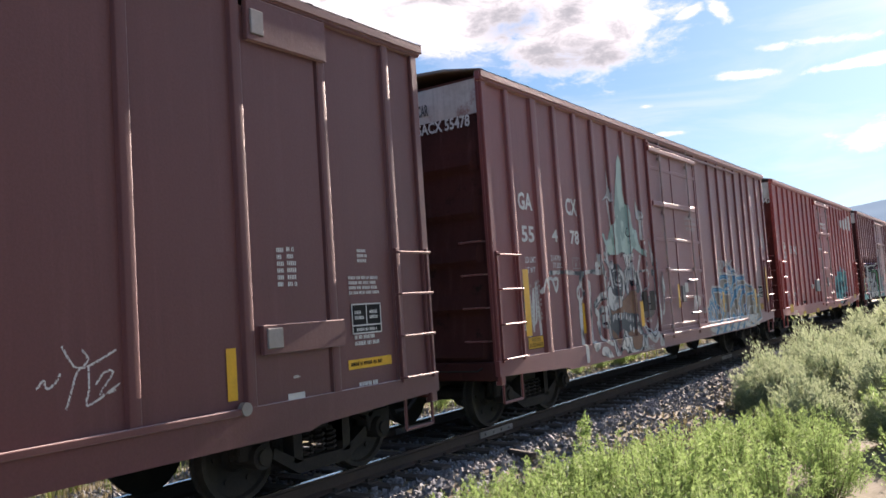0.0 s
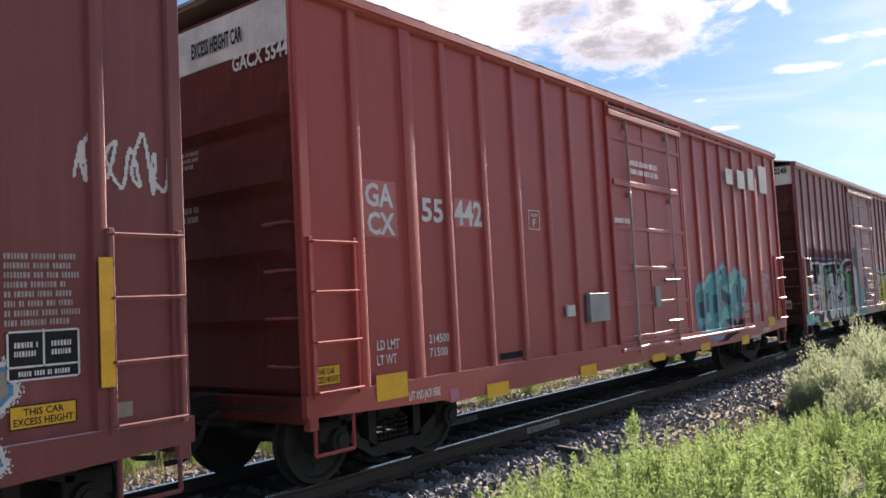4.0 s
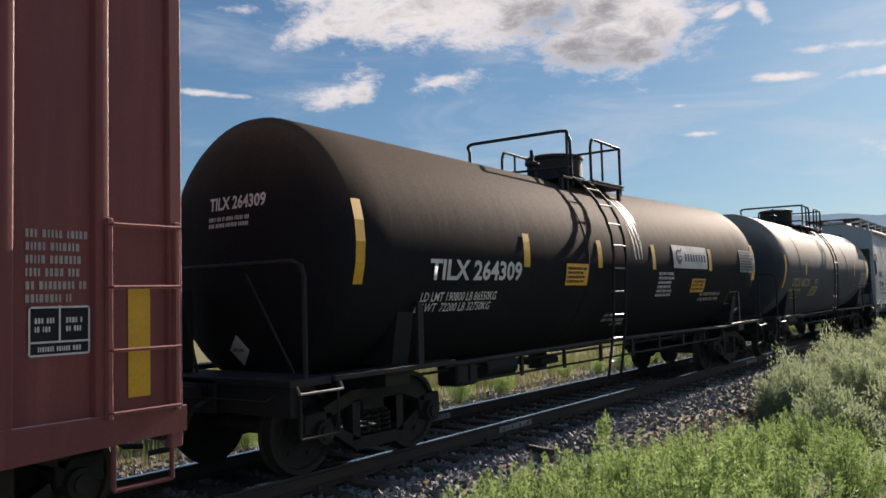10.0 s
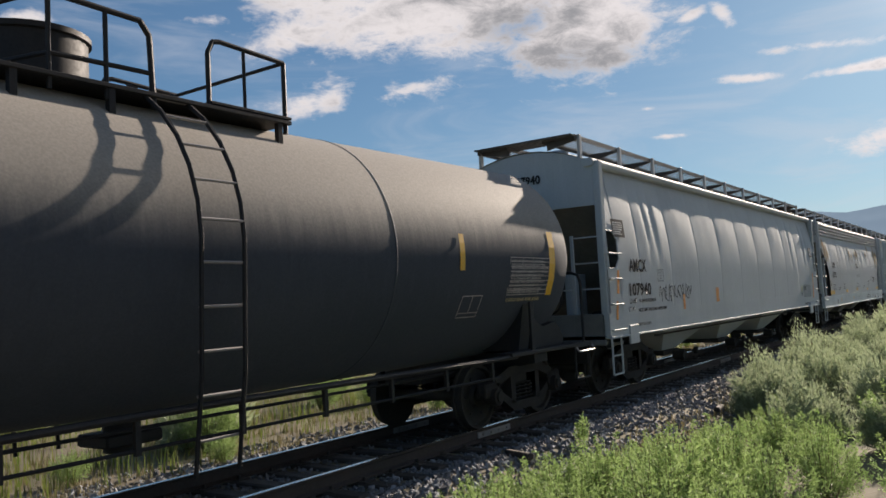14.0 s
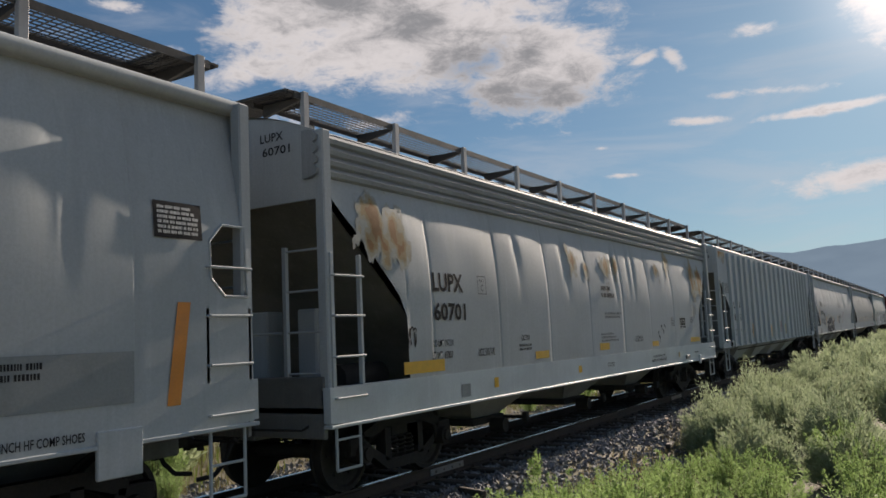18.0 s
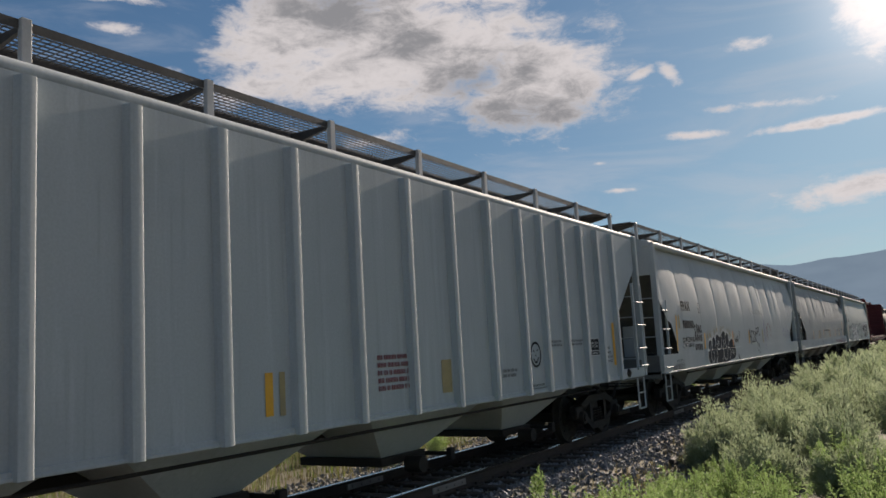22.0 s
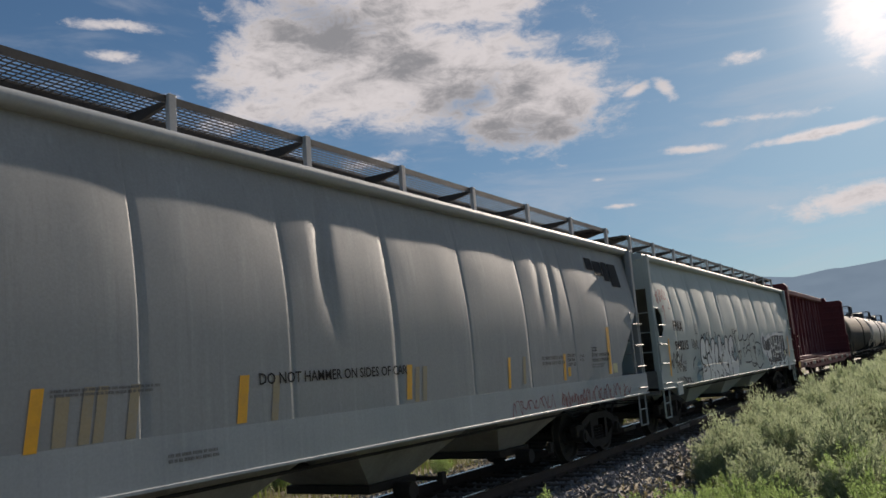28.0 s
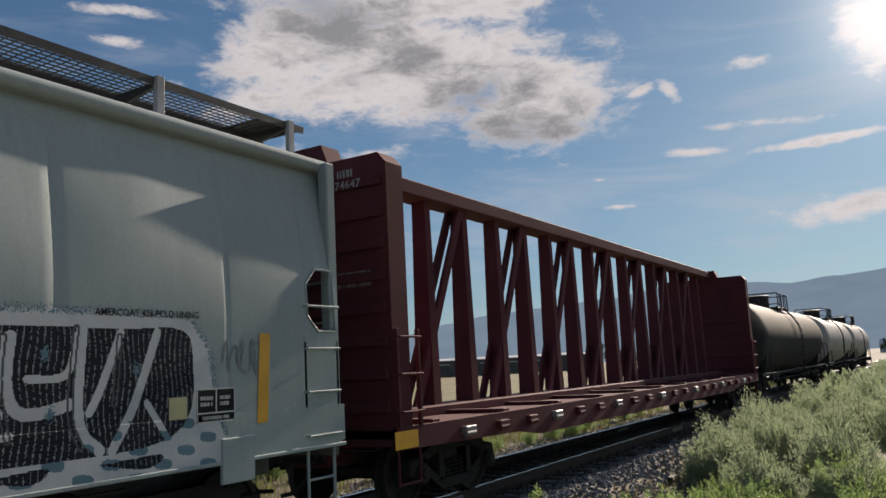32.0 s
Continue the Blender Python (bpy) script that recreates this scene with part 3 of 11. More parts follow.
def height_sign(car, x0, x1, z0, z1, surf=SHEET):
    mark(car, x0, x1, z0, z1, M_YELLOW, surf, "warning_sign", "small yellow warning sign")
    outline(car, x0, x1, z0, z1, M_INK, surf, 0.008)
    wd, hh = x1 - x0, z1 - z0
    word(car, "THIS CAR", x0 + wd * 0.2, x1 - wd * 0.2, z0 + hh * 0.55, z0 + hh * 0.85, M_INK, surf)
    word(car, "EXCESS HEIGHT", x0 + wd * 0.06, x1 - wd * 0.06, z0 + hh * 0.14, z0 + hh * 0.45, M_INK, surf)


def curve(ctrl, n=7):
    """Smooth points through control points (Catmull-Rom)."""
    p = [ctrl[0]] + list(ctrl) + [ctrl[-1]]
    out = []
    for i in range(1, len(p) - 2):
        for k in range(n):
            t = k / n
            out.append(tuple(0.5 * (2 * p[i][j] + (p[i + 1][j] - p[i - 1][j]) * t + (2 * p[i - 1][j] - 5 * p[i][j] + 4 * p[i + 1][j] - p[i + 2][j]) * t * t
                             + (3 * p[i][j] - p[i - 1][j] - 3 * p[i + 1][j] + p[i + 2][j]) * t ** 3) for j in (0, 1)))
    out.append(tuple(ctrl[-1]))
    return out


# control points of painted strokes in a unit cell
STROKES = {
    "u": [(0.1, 1.0), (0.12, 0.3), (0.5, 0.0), (0.88, 0.3), (0.9, 1.0)],
    "m": [(0.05, 0.0), (0.15, 1.0), (0.5, 0.3), (0.85, 1.0), (0.95, 0.0)],
    "d": [(0.15, 0.0), (0.15, 1.0), (0.75, 0.8), (0.85, 0.4), (0.15, 0.0)],
    "s": [(0.9, 0.85), (0.5, 1.0), (0.12, 0.75), (0.5, 0.5), (0.9, 0.25), (0.5, 0.0), (0.1, 0.15)],
    "n": [(0.15, 0.0), (0.15, 0.9), (0.5, 1.0), (0.85, 0.9), (0.85, 0.0)],
    "o": [(0.5, 1.0), (0.1, 0.7), (0.1, 0.3), (0.5, 0.0), (0.9, 0.3), (0.9, 0.7), (0.5, 1.0)],
    "k": [(0.15, 1.0), (0.15, 0.0), (0.15, 0.5), (0.85, 1.0), (0.4, 0.55), (0.9, 0.0)],
    "e": [(0.9, 0.9), (0.2, 0.95), (0.15, 0.5), (0.75, 0.5), (0.15, 0.5), (0.2, 0.05), (0.9, 0.1)],
    "w": [(0.1, 1.0), (0.25, 0.0), (0.5, 0.7), (0.75, 0.0), (0.95, 1.0)],
    "a": [(0.1, 0.0), (0.4, 1.0), (0.6, 1.0), (0.9, 0.0), (0.75, 0.4), (0.25, 0.4)],
    "i": [(0.5, 1.0), (0.45, 0.5), (0.5, 0.0)],
    "t": [(0.0, 0.95), (1.0, 1.0), (0.5, 0.95), (0.5, 0.0)],
    "c": [(0.9, 0.85), (0.5, 1.0), (0.1, 0.6), (0.15, 0.2), (0.5, 0.0), (0.9, 0.15)],
    "2": [(0.1, 0.8), (0.5, 1.0), (0.88, 0.72), (0.5, 0.35), (0.1, 0.0), (0.9, 0.0)],
    "4": [(0.7, 0.0), (0.7, 0.5), (0.7, 1.0), (0.1, 0.35), (0.95, 0.33)],
    "8": [(0.5, 0.52), (0.15, 0.76), (0.5, 1.0), (0.85, 0.76), (0.5, 0.52), (0.1, 0.25), (0.5, 0.0), (0.9, 0.25), (0.5, 0.52)],
    "j": [(0.2, 0.2), (0.45, 0.0), (0.7, 0.2), (0.75, 1.0)],
    "r": [(0.15, 0.0), (0.15, 1.0), (0.7, 0.95), (0.75, 0.6), (0.2, 0.5), (0.9, 0.0)],
}


class Spray:
    """A layer of sprayed paint on a side, worked out cell by cell so that it follows posts and swells of the steel."""

    def __init__(self, x0, x1, z0, z1, cell=0.014):
        nu, nv = max(2, int((x1 - x0) / cell)), max(2, int((z1 - z0) / cell))
        self.us, self.vs = np.linspace(x0, x1, nu + 1), np.linspace(z0, z1, nv + 1)
        self.U, self.V = np.meshgrid((self.us[1:] + self.us[:-1]) / 2, (self.vs[1:] + self.vs[:-1]) / 2, indexing="ij")
        rs = np.random.RandomState(int(abs(x0) * 100) % 1000)
        self.rough = rs.rand(*self.U.shape)
        self.x0, self.x1, self.z0, self.z1 = x0, x1, z0, z1
        self.index = -np.ones(self.U.shape, int)
        self.mats = []

    def paint(self, mask, mat):
        if mat not in self.mats:
            self.mats.append(mat)
        self.index[mask] = self.mats.index(mat)
        return self

    def stroke(self, pts):
        """Distance of every cell from a polyline."""
        d = np.full(self.U.shape, 9.0)
        for (ax, az_), (bx_, bz) in zip(pts, pts[1:]):
            ex, ez = bx_ - ax, bz - az_
            t = np.clip(((self.U - ax) * ex + (self.V - az_) * ez) / (ex * ex + ez * ez + 1e-9), 0, 1)
            d = np.minimum(d, np.hypot(self.U - ax - t * ex, self.V - az_ - t * ez))
        return d

    def inside(self, pts):
        """Cells inside a closed polygon."""
        hit_ = np.zeros(self.U.shape, bool)
        for (ax, az_), (bx_, bz) in zip(pts, pts[1:] + pts[:1]):
            cross = ((az_ > self.V) != (bz > self.V)) & (self.U < (bx_ - ax) * (self.V - az_) / (bz - az_ + 1e-12) + ax)
            hit_ ^= cross
        return hit_

    def soft(self, d, r, fade):
        """A sprayed edge: solid inside r, speckled out to r + fade."""
        return d < r + fade * self.rough ** 2

    def bubble(self, pts, fill, line, edge=0.035, slit=None):
        """A closed rounded form with an outline and perhaps a slit drawn on it."""
        c = curve(pts + pts[:1], 6)
        d = self.stroke(c)
        self.paint(d < edge, line)
        self.paint(self.inside(c[:-1]) & (d > edge * 0.4), fill)
        if slit:
            self.paint(self.stroke(curve(slit)) < 0.016, line)
        return self

    def disc(self, x, z, r):
        return np.hypot(self.U - x, self.V - z) < r

    def letters(self, text, x0, x1, z0, z1, wide, fill, line=None, edge=0.03, halo=None, reach=0.12, tilt=0.06, seed=1, gap=0.12, shine=None):
        rnd = random.Random(seed)
        n = len(text)
        cell = (x1 - x0) / n
        dist = []
        for i, ch in enumerate(text):
            ox = x0 + cell * i + cell * gap * 0.5
            sx = cell * (1 - gap)
            lo, hi = z0 + (z1 - z0) * rnd.uniform(0.0, 0.08), z1 - (z1 - z0) * rnd.uniform(0.0, 0.12)
            lean = rnd.uniform(-tilt, tilt)
            m = wide * 0.5
            pts = [(ox + m + (u + lean * (v - 0.5)) * (sx - 2 * m), lo + m + v * (hi - lo - 2 * m)) for u, v in curve(STROKES.get(ch, STROKES["o"]))]
            dist.append(self.stroke(pts))
        if halo:
            for d in dist:
                self.paint(self.soft(d, wide * 0.5 + edge + reach * 0.5, reach), halo)
        for d in dist:
            if line:
                self.paint(d < wide * 0.5 + edge, line)
            self.paint(d < wide * 0.5, fill)
            if shine:
                self.paint((d > wide * 0.34) & (d < wide * 0.44) & (self.rough > 0.35), shine)
        return self

    def hollow(self, text, x0, x1, z0, z1, wide, line, edge=0.02, seed=1):
        """Letters drawn as outlines only."""
        rnd = random.Random(seed)
        cell = (x1 - x0) / len(text)
        for i, ch in enumerate(text):
            m = wide * 0.5
            lo, hi = z0 + rnd.uniform(0, 0.08), z1 - rnd.uniform(0, 0.08)
            pts = [(x0 + cell * i + m + u * (cell - 2 * m), lo + m + v * (hi - lo - 2 * m)) for u, v in curve(STROKES.get(ch, STROKES["o"]))]
            self.paint(np.abs(self.stroke(pts) - wide * 0.5) < edge * 0.5 + 0.006 * self.rough, line)
        return self

    def cloudy(self, seed, cell):
        """Smooth value noise over the cells, two octaves."""
        rs = np.random.RandomState(seed)
        total = np.zeros(self.U.shape)
        for size, amp in ((cell, 0.65), (cell * 0.35, 0.35)):
            gu, gv = (self.U - self.x0) / size, (self.V - self.z0) / (size * 1.6)
            grid = rs.rand(int(gu.max()) + 3, int(gv.max()) + 3)
            i, j = gu.astype(int), gv.astype(int)
            fu, fv = gu - i, gv - j
            fu, fv = fu * fu * (3 - 2 * fu), fv * fv * (3 - 2 * fv)
            total += amp * ((grid[i, j] * (1 - fu) + grid[i + 1, j] * fu) * (1 - fv) + (grid[i, j + 1] * (1 - fu) + grid[i + 1, j + 1] * fu) * fv)
        return total

    def build(self, car, surf, label, name="spray_paint"):
        keep = np.argwhere(self.index >= 0)
        surf = skin(car, surf)
        if not len(keep):
            return None
        nv = len(self.vs)
        corners = np.stack([keep[:, 0] * nv + keep[:, 1], (keep[:, 0] + 1) * nv + keep[:, 1], (keep[:, 0] + 1) * nv + keep[:, 1] + 1, keep[:, 0] * nv + keep[:, 1] + 1], 1)
        used, faces = np.unique(corners, return_inverse=True)
        faces = faces.reshape(-1, 4)
        verts = [surf(float(self.us[k // nv]), float(self.vs[k % nv]), 0.005) for k in used.tolist()]
        me = bpy.data.meshes.new(name)
        me.from_pydata(verts, [], faces.tolist())
        for m in self.mats:
            me.materials.append(m)
        me.polygons.foreach_set("material_index", self.index[keep[:, 0], keep[:, 1]].astype(np.int32))
        ob = new(name, me)
        ob.parent = car
        return tagged(ob, label)


def post_surf(posts, wide=(), base=1.402, doors=()):
    """The side of a box car with its posts: out to the post's face where a post stands."""
    spans = [(x, 0.16 if i in wide else 0.085) for i, x in enumerate(posts)]

    def place(u, v, lift=0.0):
        y = base
        for x, wd in spans:
            d = abs(u - x)
            if d < wd * 0.5 + 0.012:
                y = 1.453
            elif d < wd * 0.8 + 0.012:
                y = max(y, 1.453 - (d - wd * 0.5) / (wd * 0.3) * 0.05)
        for a, b in doors:
            if a <= u <= b:
                y = 1.452
        if v < 0.985:
            y = 1.458
        return (u, -y - lift, v)
    return place


def tag(car, text, x0, x1, z0, z1, mat, wide=0.03, surf=SHEET, seed=2, label="thin sprayed tag", cell=0.012):
    sp = Spray(x0 - 0.05, x1 + 0.05, z0 - 0.05, z1 + 0.05, cell)
    n = len(text)
    rnd = random.Random(seed)
    cw = (x1 - x0) / n
    pts = []
    for i in range(n):
        for q in range(3):
            pts.append((x0 + cw * (i + 0.1 + 0.4 * q * rnd.uniform(0.6, 1.1)), z0 + (z1 - z0) * (rnd.uniform(0.62, 1.0) if (q + i) % 2 else rnd.uniform(0.0, 0.4))))
        pts.append((x0 + cw * (i + rnd.uniform(0.2, 0.6)), z0 + (z1 - z0) * rnd.uniform(0.3, 0.7)))
    sp.paint(sp.soft(sp.stroke(curve(pts)), wide * 0.42, wide * 0.25), mat)
    return sp.build(car, surf, label, "tag")


# ---------------------------------------------------------------- train: box cars
CARS = []                        # (car, place along the train)


def car_thing(name, label, x0, group="train"):
    c = tagged(new(name), label, "freight car", group)
    CARS.append((c, x0))
    return c


def post_profile(x, wd, s, out=HALF, base=1.398):
    """A pressed hat section with rounded corners."""
    r = 0.014
    pts = [(x - wd * 0.8, s * base), (x - wd * 0.58, s * (out - r * 1.2))]
    pts += [(x - wd * 0.5 - r * 0.3 + r * math.sin(a), s * (out - r + r * math.cos(a))) for a in (-1.0, -0.5, 0.0)]
    pts += [(x + wd * 0.5 + r * 0.3 + r * math.sin(a) - r * 0.6, s * (out - r + r * math.cos(a))) for a in (0.0, 0.35, 0.7, 1.05)]
    pts += [(x + wd * 0.58, s * (out - r * 1.2)), (x + wd * 0.8, s * base)]
    return pts


def posts_at(L, door):
    d0, d1 = door
    left = [0.5 + (d0 - 0.9) * i / 6.0 for i in range(7)]
    right = [d1 + 0.4 + (L - 0.5 - d1 - 0.4) * i / 6.0 for i in range(7)]
    return left + right


def box_car(x0, L, paint, label, door=(6.25, 9.2), posts=None, plug=False, end_top=None, ladders=True, wide_posts=(1, -2)):
    car = car_thing("box_car", label, x0)
    top = 4.80
    # floor and frame
    g = Geo().box(0.15, L - 0.15, -1.38, 1.38, 0.98, 1.08, 0.01)
    part("floor", g, M_UNDER, car)
    g = Geo().box(0.05, L - 0.05, -0.33, 0.33, 0.62, 0.98, 0.02)
    for k in range(7):
        x = 2.6 + (L - 5.2) * k / 6
        g.box(x - 0.06, x + 0.06, -1.36, 1.36, 0.82, 0.98, 0.01)
    part("centre_sill", g, M_UNDER, car)
    g = Geo().cyl((L * 0.5 - 0.8, -0.75, 0.72), (L * 0.5 + 0.1, -0.75, 0.72), 0.2, 14)
    g.box(L * 0.5 + 0.4, L * 0.5 + 0.7, -0.9, -0.6, 0.55, 0.9, 0.03)
    g.tube([(2.4, -0.5, 0.62), (L - 2.4, -0.5, 0.6)], 0.022, 6)
    g.tube([(L * 0.5 - 0.8, -0.75, 0.75), (2.6, -0.3, 0.5)], 0.016, 6)
    part("brake_rigging", g, M_UNDER, car, smooth=True)
    # sides
    for s in (-1, 1):
        y0, y1 = sorted((s * 1.36, s * 1.40))
        for xa_, xb_ in ((0.02, door[0]), (door[1], L - 0.02)):
            part("side_sheet", Geo().box(xa_, xb_, y0, y1, 0.80, top, 0.0), paint, car)
        y0, y1 = sorted((s * 1.385, s * 1.455))
        g = Geo().prism([(0.0, 0.78), (2.0, 0.70), (2.15, 0.66), (L - 2.15, 0.66), (L - 2.0, 0.70), (L, 0.78), (L, 0.98), (0.0, 0.98)], y0, y1, "y")
        part("side_sill", g, paint, car)
        g = Geo().box(-0.02, L + 0.02, min(s * 1.37, s * 1.475), max(s * 1.37, s * 1.475), top - 0.02, top + 0.13, 0.02)
        part("top_chord", g, paint, car)
        for x in (0.03, L - 0.15):
            g = Geo().box(x, x + 0.12, min(s * 1.36, s * 1.45), max(s * 1.36, s * 1.45), 0.66, top, 0.012)
            part("corner_post", g, paint, car)
    xs = posts or posts_at(L, door)
    for i, x in enumerate(xs):
        wd = 0.16 if i in [q % len(xs) for q in wide_posts] else 0.085
        for s in (-1, 1):
            part("side_post", Geo().prism(post_profile(x, wd, s), 0.97, top - 0.015, "z"), paint, car, smooth=True)
    # roof
    rows = []
    for k in range(int(L / 0.62) + 1):
        x = L * k / int(L / 0.62)
        for dx, dz in ((-0.05, 0.0), (-0.03, 0.035), (0.03, 0.035), (0.05, 0.0)):
            xx = min(L + 0.03, max(-0.03, x + dx))
            rows.append([(xx, y, top + 0.12 + dz * (1.0 if abs(y) < 1.2 else 0.25) + 0.14 * (1 - (y / 1.5) ** 2)) for y in (-1.5, -1.49, -0.9, -0.3, 0.3, 0.9, 1.49, 1.5)])
    part("roof", Geo().sheet(rows), M_ROOF, car, "galvanised ribbed roof")
    for y0, y1 in ((-1.5, -1.462), (1.462, 1.5)):
        part("eave_strip", Geo().box(-0.03, L + 0.03, y0, y1, top + 0.02, top + 0.115, 0.008), paint, car)
    # ends with horizontal corrugations
    for x, s in ((0.0, -1), (L, 1)):
        rows = []
        nz = 90
        for k in range(nz + 1):
            z = 0.95 + (top + 0.1 - 0.95) * k / nz
            f = ((z - 0.95) / 0.655) % 1.0
            dz = 0.10 * (f / 0.13 if f < 0.13 else (1 - (f - 0.13) / 0.87) ** 1.25) if z < 4.22 else 0.0
            rows.append([(x - s * (0.13 - dz * (1 if abs(y) < 1.2 else 0.0)), y, z) for y in (-1.38, -1.25, -1.18, 0, 1.18, 1.25, 1.38)])
        part("end_panel", Geo().sheet(rows), M_ENDRED if paint is M_RED else M_ENDBROWN, car, "grimy corrugated end wall, shade painted in", smooth=True)
        part("end_sill", Geo().box(min(x, x - s * 0.2), max(x, x - s * 0.2), -1.4, 1.4, 0.72, 0.97, 0.015), M_ENDRED if paint is M_RED else M_ENDBROWN, car)
        if end_top:
            part("end_band", Geo().box(min(x - s * 0.135, x - s * 0.115), max(x - s * 0.135, x - s * 0.115), -1.36, 1.36, 4.38, 4.86), end_top, car, "painted white clearance band")
        for z in (1.25, 1.7, 2.15, 2.6):
            for q in (-1, 1):
                g = Geo().tube([(x - s * 0.1, q * 0.95, z), (x + s * 0.02, q * 0.95, z), (x + s * 0.02, q * 1.3, z), (x - s * 0.1, q * 1.3, z)], 0.012, 5)
                part("end_rung", g, paint, car)
        if s > 0:
            g = Geo().lathe([(L + 0.08, 0.24), (L + 0.1, 0.26), (L + 0.12, 0.24)], 20, "x", (0, -0.6, 2.3))
            g.cyl((L - 0.1, -0.6, 2.3), (L + 0.12, -0.6, 2.3), 0.03, 8)
            part("hand_brake_wheel", g, M_UNDER, car)
    # plug door
    d0, d1 = door
    for s in (-1, 1):
        ya, yb = (-1.425, -1.355) if s < 0 else (1.355, 1.425)
        g = Geo().box(d0 + 0.02, d1 - 0.02, ya, yb, 0.93, top - 0.1, 0.012)
        dr = part("door", g, paint, car, "closed plug door")
        if s > 0:
            continue
        if plug:
            part("door_track", Geo().box(d0 - 3.2, d0 - 0.05, -1.49, -1.45, 0.93, 0.99, 0.008), paint, car)
            part("roller", Geo().cyl((d0 - 0.12, -1.50, 0.98), (d0 - 0.12, -1.44, 0.98), 0.06, 12), M_BRIGHT, car, smooth=True)
            continue
        for z in (1.02, 1.55, 2.12, 2.76, 4.2):
            part("door_rib", Geo().box(d0 + 0.05, d1 - 0.05, -1.445, -1.422, z, z + 0.07, 0.008), paint, dr)
        part("door_bar", Geo().box(d0 + 0.05, d1 - 0.35, -1.485, -1.43, 3.46, 3.56, 0.01), paint, dr, "heavy horizontal door bar")
        part("door_hood", Geo().box(d0 - 0.02, d1 - 0.1, -1.50, -1.43, top - 0.25, top - 0.15, 0.015), paint, dr)
        mid = (d0 + d1) / 2
        for x in (d0 + 0.05, mid - 0.18, d1 - 0.15):
            part("door_rib", Geo().box(x, x + 0.10, -1.442, -1.422, 1.0, top - 0.15, 0.008), paint, dr)
        for x in () if plug else (d0 + 0.62, d1 - 0.7):
            rod = Geo().cyl((x, -1.475, 0.8), (x, -1.475, top + 0.08), 0.02, 8)
            for z in (1.0, 2.15, 3.3, 4.4):
                rod.box(x - 0.04, x + 0.04, -1.49, -1.43, z, z + 0.08, 0.008)
            part("lock_rod", rod, M_BRIGHTRED if paint in (M_RED, M_BROWNRED, M_OLDRED) else M_BRIGHT, dr, "worn bright lock rod", smooth=True)
        for q, z in ((0.35, 1.25), (0.3, 1.95)):
            part("door_handle", Geo().tube([(mid + q, -1.48, z), (mid + q + 0.55, -1.49, z)], 0.022, 6), M_BRIGHT, dr, smooth=True)
        part("lock_box", Geo().box(mid - 0.12, mid + 0.1, -1.48, -1.44, 1.5, 1.85, 0.01), M_BRIGHT, dr)
        part("door_track", Geo().box(d0, d1 + 3.4, -1.49, -1.45, 0.86, 0.92, 0.008), paint, car)
        part("door_track", Geo().box(d0, d1 + 3.4, -1.485, -1.45, top - 0.13, top - 0.08, 0.008), paint, car)
        for x in (d0 - 0.02, d1 - 0.08):
            part("door_post", Geo().box(x, x + 0.12, -1.455, -1.37, 0.95, top, 0.012), paint, car)
    # ladders, steps
    if ladders:
        for a, b in ((0.10, 0.68), (L - 0.68, L - 0.10)):
            ladder(car, a, b, -1.47, (1.0, 1.46, 1.93, 2.4), paint, low=0.95, high=2.45, label="painted steel side ladder")
    for a, b in ((0.12, 0.62), (L - 0.62, L - 0.12)):
        part("sill_step", Geo().tube([(a, -1.42, 0.8), (a, -1.42, 0.42), (b, -1.42, 0.42), (b, -1.42, 0.8)], 0.02, 6), paint, car)
    truck(car, 1.6)
    truck(car, L - 1.6)
    coupler(car, 0.05, -1)
    coupler(car, L - 0.05, 1)
    return car


# darker copies of the side paints: grime plus the shade on the ends
M_ENDRED = material("grimy red end sheet", (0.16, 0.034, 0.028), (0.11, 0.026, 0.022), 0.75, streak=0.45, large=0.8, spots=((0.04, 0.018, 0.015), 2.2, 0.6), spec=0.15)
M_ENDBROWN = material("sooty brown end sheet", (0.085, 0.028, 0.025), (0.055, 0.021, 0.019), 0.8, streak=0.45, large=0.8, spots=((0.025, 0.015, 0.013), 2.2, 0.58), spec=0.12)
M_ROOF = material("dull galvanised roof", (0.24, 0.20, 0.18), (0.17, 0.12, 0.10), 0.5, metal=0.3, large=1.0)
M_BRIGHTRED = material("worn red rod", (0.42, 0.30, 0.28), (0.30, 0.14, 0.12), 0.4, metal=0.3, bump=0.05)


# ---------------------------------------------------------------- train: tank cars
def tank_surf(R, zc, L=15.65, base=2.39, sag=0.11):
    """The camera's side of a tank of radius R: x along, z as height measured on the shell from the mid line zc; the shell slopes to its middle."""
    def place(u, v, lift=0.0):
        mid = base - sag * (1 - min(1.0, abs(u - L / 2) / (L / 2)))
        a = math.asin(max(-1.0, min(1.0, (zc + R * math.sin((v - zc) / R) - mid) / R)))
        return (u, -(R + 0.004 + lift) * math.cos(a), mid + (R + 0.004 + lift) * math.sin(a))
    return place


